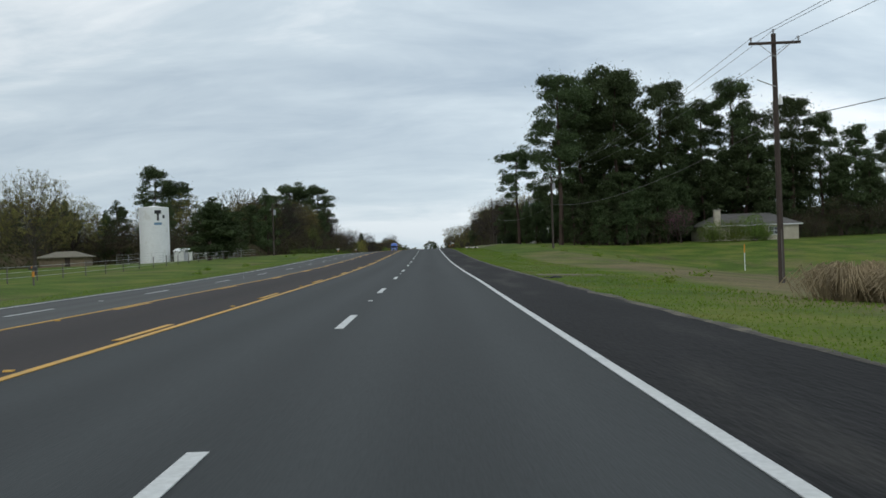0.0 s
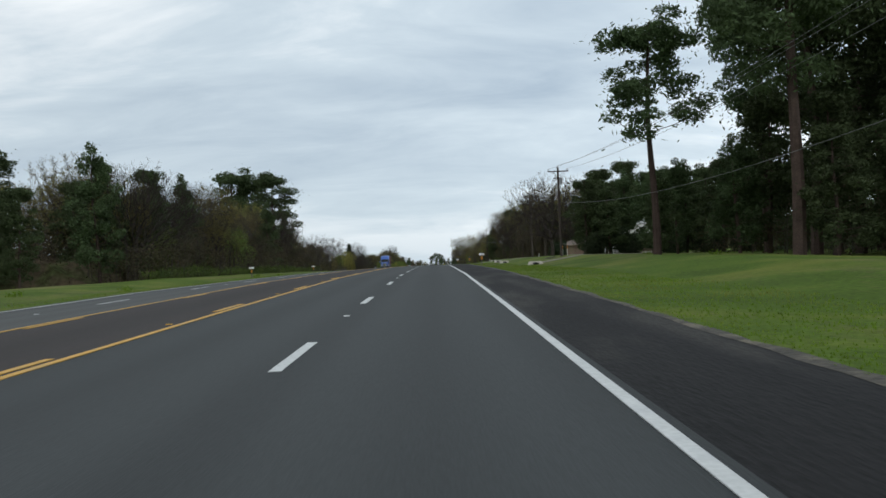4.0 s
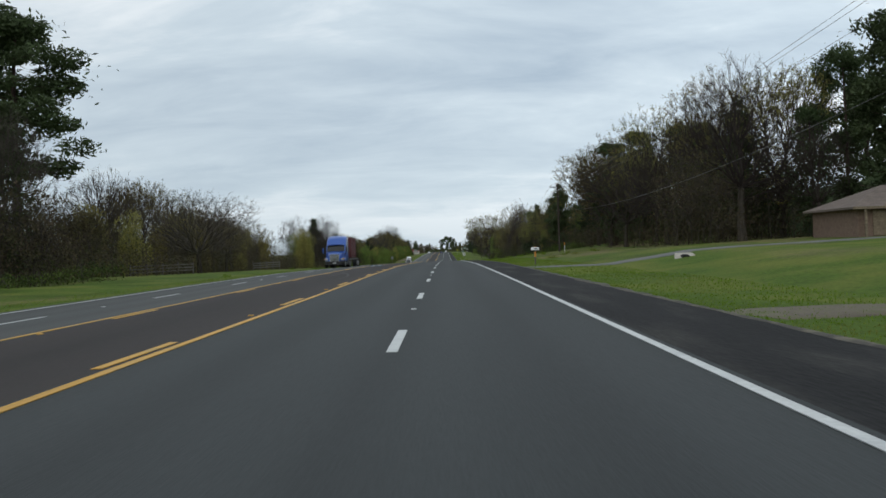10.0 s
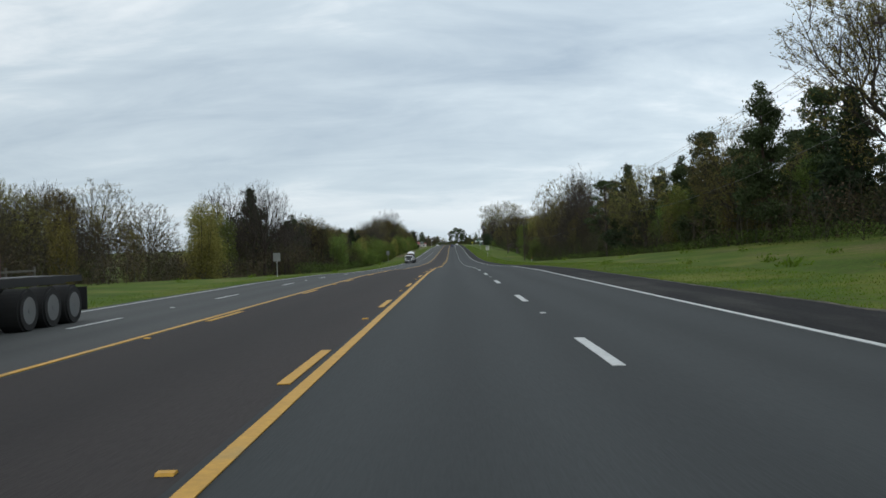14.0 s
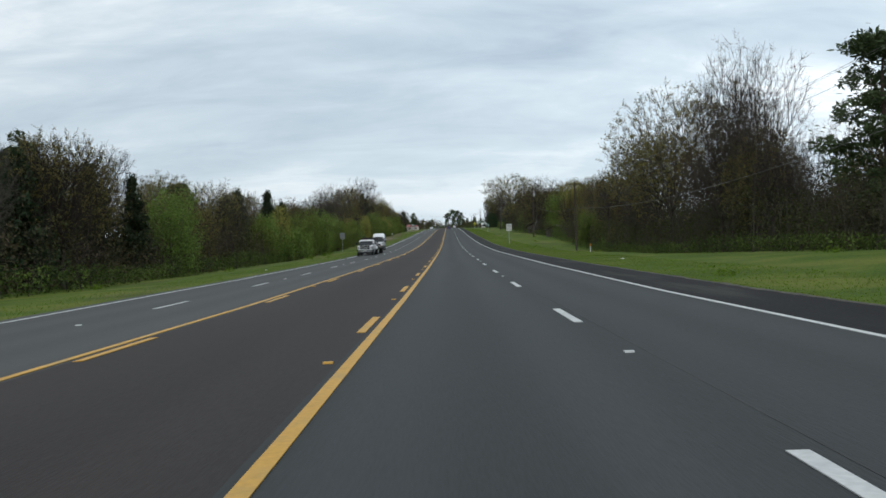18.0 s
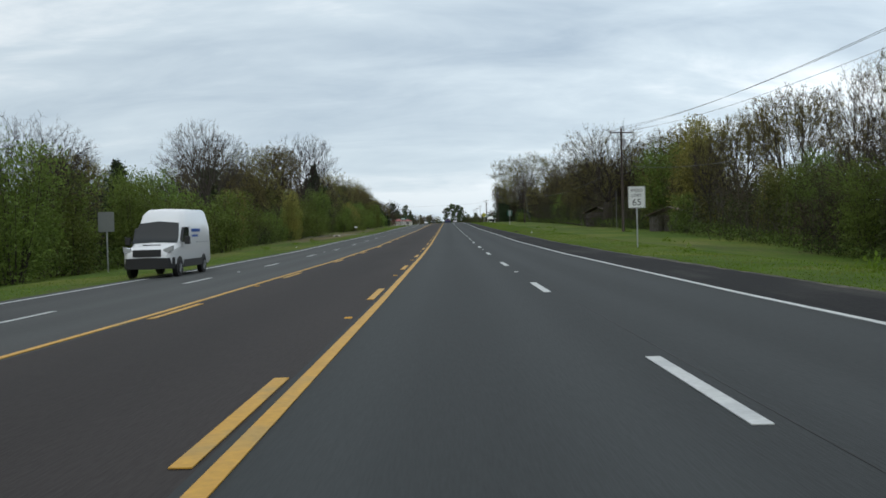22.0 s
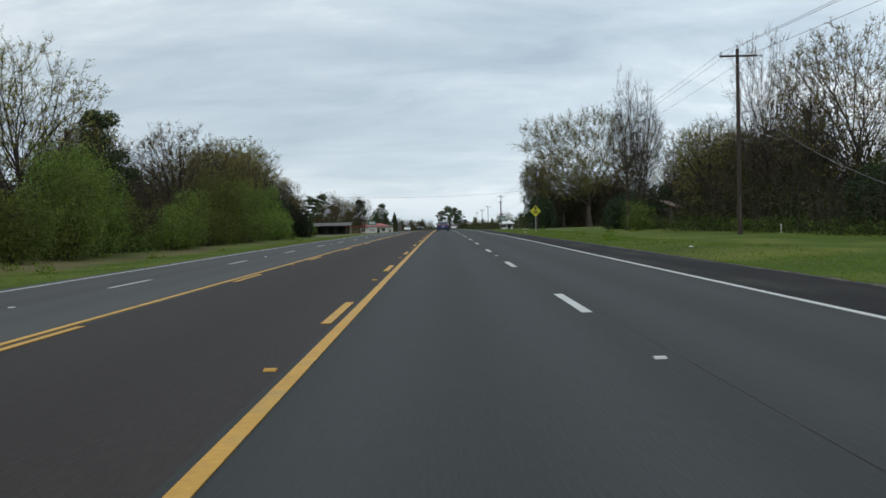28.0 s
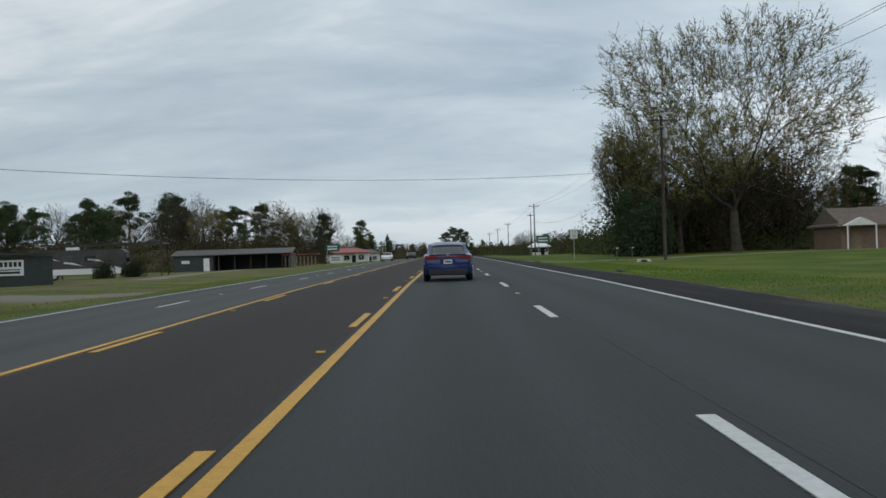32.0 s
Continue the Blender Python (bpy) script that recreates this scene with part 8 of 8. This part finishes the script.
def plain_car(x, y, z, rz, paint, label, name="parked_car", truck=False):
    C = empty(name, Matrix.Translation((x, y, z)) @ Matrix.Rotation(radians(rz), 4, "Z"), label, "car")
    S = [(0.0, 0.72, 0.35, 0.75), (0.1, 0.86, 0.28, 0.95), (0.9, 0.9, 0.24, 1.0), (3.2, 0.9, 0.24, 0.98), (4.3, 0.88, 0.26, 0.9), (4.6, 0.72, 0.34, 0.7)]
    part("body", loft([(yy, car_section(w, a, b)) for yy, w, a, b in S]), paint, C)
    G = [(1.9, 0.7, 0.98, 1.0), (2.3, 0.64, 0.96, 1.5), (3.0, 0.64, 0.96, 1.52), (3.4, 0.7, 0.95, 1.0)] if truck else [(0.4, 0.7, 0.98, 1.0), (1.1, 0.64, 0.96, 1.42), (2.4, 0.64, 0.96, 1.45), (3.4, 0.7, 0.95, 1.0)]
    part("cabin_glass", loft([(yy, [(0, a), (0.8, a), (w, b - 0.04), (0, b)]) for yy, w, a, b in G]), CAR_GLASS, C)
    part("roof", box((0, 2.65 if truck else 1.8, 1.5 if truck else 1.44), (1.25, 0.9 if truck else 1.3, 0.06), 0.02), paint, C)
    for s in (-1, 1):
        part("headlamp", box((s * 0.62, 4.56, 0.7), (0.28, 0.1, 0.14), 0.02), CLEAR_LENS, C)
        part("tail_light", box((s * 0.7, 0.03, 0.8), (0.24, 0.08, 0.14), 0.02), RED_LENS, C)
        for yy in (0.95, 3.65):
            wheel(C, s * 0.915, yy, 0.33, 0.22, s, 5)


plain_car(34.5, 284, gz(34.5, 284), -80, RED_PAINT, "faded red pickup truck parked beside the white house", "parked_pickup", True)
plain_car(50.8, 925, gz(50.8, 925), 170, WHITE_CAR, "white pickup truck parked under the carport", "parked_pickup", True)
plain_car(-11.6, 985, zc(985) - camber(-11.6), 180, WHITE_CAR, "white car coming on in the far lane", "distant_car")
plain_car(-8.6, 1010, zc(1010) - camber(-8.6), 180, BLACK_PAINT, "dark car coming on in the far lane", "distant_car")
plain_car(1.7, 1005, zc(1005), 0, WHITE_CAR, "white car far ahead in the travel lane", "distant_car")

# ---- litter on the road ----
CLOTH = mat("teal_cloth", (0.05, 0.17, 0.22), 0.8, vary=0.5, scale=0.12, fine=12, second=(0.45, 0.55, 0.6), amount=0.6)
r_ = np.random.default_rng(4)
bm_ = bmesh.new()
bmesh.ops.create_grid(bm_, x_segments=18, y_segments=8, size=0.5)
for v in bm_.verts:
    v.co = Vector((v.co.x * 1.3, v.co.y * 0.5, 0.05 + 0.05 * math.sin(v.co.x * 14) * math.cos(v.co.y * 11) + 0.03 * r_.random()))
bmesh.ops.solidify(bm_, geom=bm_.faces[:], thickness=0.01)
cl_ = empty("dropped_cloth", on_lane(-5.45, 330.7, 12) @ Matrix.Scale(0.72, 4), "crumpled teal and white cloth lying in the turn lane", "cloth")
part("cloth", bm_, CLOTH, cl_)


# ---- marks and litter on the road and verge ----
TAR = mat("tar_seam", (0.025, 0.026, 0.0265), 0.85, vary=0.5, scale=2.0, fine=3)
seam = empty("tar_seam", Matrix(), "dark tar seam along the joint between the two lanes", "road marking", kind="structure")
ob_ = new("stripe", slab("stripe", 0.205, 0.219, [420 + 5.0 * i for i in range(110)], 0.003, 0.002, TAR))
ob_.parent = seam


def tyre_mark(x0, y0, x1, y1, bow, w=0.13):
    n = 24
    verts, faces = [], []
    for k in range(n + 1):
        u = k / n
        x, y = x0 + (x1 - x0) * u + bow * 4 * u * (1 - u), y0 + (y1 - y0) * u
        ww = w * (0.3 + 0.7 * math.sin(math.pi * min(1, max(0.03, u))))
        for s in (-0.5, 0.5):
            verts.append((x + s * ww, y, zc(y) - camber(x + s * ww) + 0.003))
    for k in range(n):
        faces.append((2 * k, 2 * k + 1, 2 * k + 3, 2 * k + 2))
    tagged(new("tyre_mark", rawmesh("tyre_mark", verts, faces, TAR)), "dark skid mark curving over the turn lane", "skid mark", "skid marks")


tyre_mark(-6.1, 332, -5.3, 344, 0.3)
tyre_mark(-5.2, 336, -4.9, 352, -0.35)
tyre_mark(-4.3, 292, -6.0, 306, 0.5)
tyre_mark(-5.5, 296, -6.4, 312, 0.4)


def crumpled(name, x, y, s, ma, label, cat, seed):
    """A small crushed piece of litter lying on the ground."""
    bm = bmesh.new()
    bmesh.ops.create_icosphere(bm, subdivisions=2, radius=1.0)
    r = random.Random(seed)
    for v in bm.verts:
        k = r.uniform(0.55, 1.2)
        v.co = Vector((v.co.x * k * s[0], v.co.y * k * s[1], max(-0.1, v.co.z) * k * s[2]))
    o = empty(name, on_ground(x, y, r.uniform(0, 180)), label, cat)
    part("crumpled_sheet", bm, ma, o)


for i, (kx, ky) in enumerate(((8.6, 509), (7.6, 664), (9.0, 452), (8.1, 760), (-15.2, 640), (7.0, 822), (-15.4, 520))):
    crumpled("litter", kx, ky, (0.11, 0.08, 0.05), WHITE_PAINT, "crumpled white plastic litter in the grass", "litter", i)
for i, (kx, ky) in enumerate(((6.5, 672), (5.6, 905), (6.2, 36), (5.9, 870))):
    crumpled("tyre_scrap", kx, ky, (0.34, 0.16, 0.10), TYRE, "torn black scrap of tyre beside the road", "debris", 20 + i)
# pale green mound of plants at the foot of a pole, built from thin sticks
HEAP = mat("pale_green_stalks", (0.15, 0.155, 0.105), 0.95, vary=0.3, scale=0.5, fine=6)
g_ = Bag(71)
for i in range(420):
    a_ = g_.r.normal(size=2) * (0.8, 0.55)
    z_ = max(0.02, 0.42 * math.exp(-(a_[0] / 0.9) ** 2 - (a_[1] / 0.7) ** 2)) * g_.r.uniform(0.2, 1.0)
    d_ = g_.r.normal(size=3) * (0.35, 0.35, 0.08)
    g_.tube((a_[0] - d_[0], a_[1] - d_[1], z_), (a_[0] + d_[0], a_[1] + d_[1], z_ + abs(d_[2])), 0.018, 0.008, 4)
hp_ = empty("plant_mound", on_ground(14.7, 205.4, 0, 0.62, 0.06), "small pale green mound of plants at the foot of a utility pole", "brush heap")
ob_ = new("twigs", g_.mesh("twigs", HEAP))
ob_.parent = hp_


# ---- grass blades along the verges ----
def verge_grass(name, x0, x1, y0, y1, n, seed, size):
    r = np.random.default_rng(seed)
    y = r.uniform(y0, y1, n)
    u = r.uniform(0, 1, n) ** 1.6
    x = np.array([(SHW(b) + 0.0 if x0 > 0 else x0) for b in y]) + (x1 - (5.5 if x0 > 0 else x0)) * u
    g = Bag(seed)
    z = np.array([lie(a, b) for a, b in zip(x, y)])
    h = size * r.uniform(0.5, 1.4, n) * (0.6 + 0.9 * u)
    dx, dy = r.normal(size=(2, n)) * 0.35 * h
    wd = 0.017 * r.uniform(0.6, 1.5, n)
    ang = r.uniform(0, 3.14, n)
    c, s = np.cos(ang) * wd, np.sin(ang) * wd
    v = np.stack([np.stack([x - c, y - s, z - 0.01], 1), np.stack([x + c, y + s, z - 0.01], 1), np.stack([x + dx, y + dy, z + h], 1)], 1).reshape(-1, 3)
    me = rawmesh(name, v, [(3 * i, 3 * i + 1, 3 * i + 2) for i in range(n)], BLADE)
    return tagged(new(name, me), "uneven blades of green spring grass on the verge", "grass", kind="stuff")


BLADE = mat("grass_blades", (0.135, 0.215, 0.024), 0.85, vary=0.4, scale=2.2, fine=3, spec=0.15, transl=0.5, second=(0.15, 0.165, 0.042), amount=0.4)
for i in range(9):
    verge_grass("verge_grass", 6, 10.5, 100 * i, 100 * i + 100, 26000, 900 + i, 0.042)
    verge_grass("verge_grass", -13.5, -17.5, 100 * i, 100 * i + 100, 8000, 950 + i, 0.042)


def weed_clumps(y0, y1, x0, x1, n, seed):
    g = Bag(seed)
    r = g.r
    for i in range(n):
        x, y = r.uniform(x0, x1), r.uniform(y0, y1)
        m = 60
        p = np.column_stack([x + r.normal(size=m) * 0.22, y + r.normal(size=m) * 0.3, lie(x, y) + np.abs(r.normal(size=m)) * 0.16])
        g.leaves(p, 0.09, droop=0.6)
    return tagged(new("verge_weeds", g.mesh("verge_weeds", BLADE)), "scattered tufts of taller weeds in the grass", "weeds", kind="stuff")


weed_clumps(30, 200, 8.5, 30, 14, 31)
weed_clumps(330, 480, 8, 18, 20, 32)
weed_clumps(480, 860, 7, 17, 24, 33)
weed_clumps(20, 860, -22, -16, 45, 34)

REED = mat("dead_tan_reeds", (0.30, 0.235, 0.14), 0.9, vary=0.35, scale=0.6, fine=8, transl=0.2)


def reeds(x, y, h, seed):
    g = Bag(seed)
    r = g.r
    for i in range(420):
        a, rr = r.uniform(0, 6.28), abs(r.normal()) * 0.35
        b = np.array((math.cos(a) * rr, math.sin(a) * rr, 0))
        t = b + np.array((math.cos(a) * h * 0.45 * r.uniform(0.3, 1.1), math.sin(a) * h * 0.45 * r.uniform(0.3, 1.1), h * r.uniform(0.6, 1.0)))
        e = t + np.array((math.cos(a) * h * 0.35, math.sin(a) * h * 0.35, -h * r.uniform(0.15, 0.5)))
        g.tube(b, t, 0.012, 0.010, 3)
        g.tube(t, e, 0.010, 0.004, 3)
    R = empty("reed_clump", on_ground(x, y), "drooping clump of dead tan reeds in the ditch", "reeds", "reed clumps")
    ob = new("stalk", g.mesh("stalk", REED))
    ob.parent = R


for i, (kx, ky, kh) in enumerate(((11.2, 22.2, 0.8), (12.0, 23.4, 1.0), (12.5, 22.2, 0.85), (12.1, 20.9, 0.8), (13.2, 23.2, 0.95), (13.0, 21.2, 0.8))):
    reeds(kx, ky, kh, 60 + i)
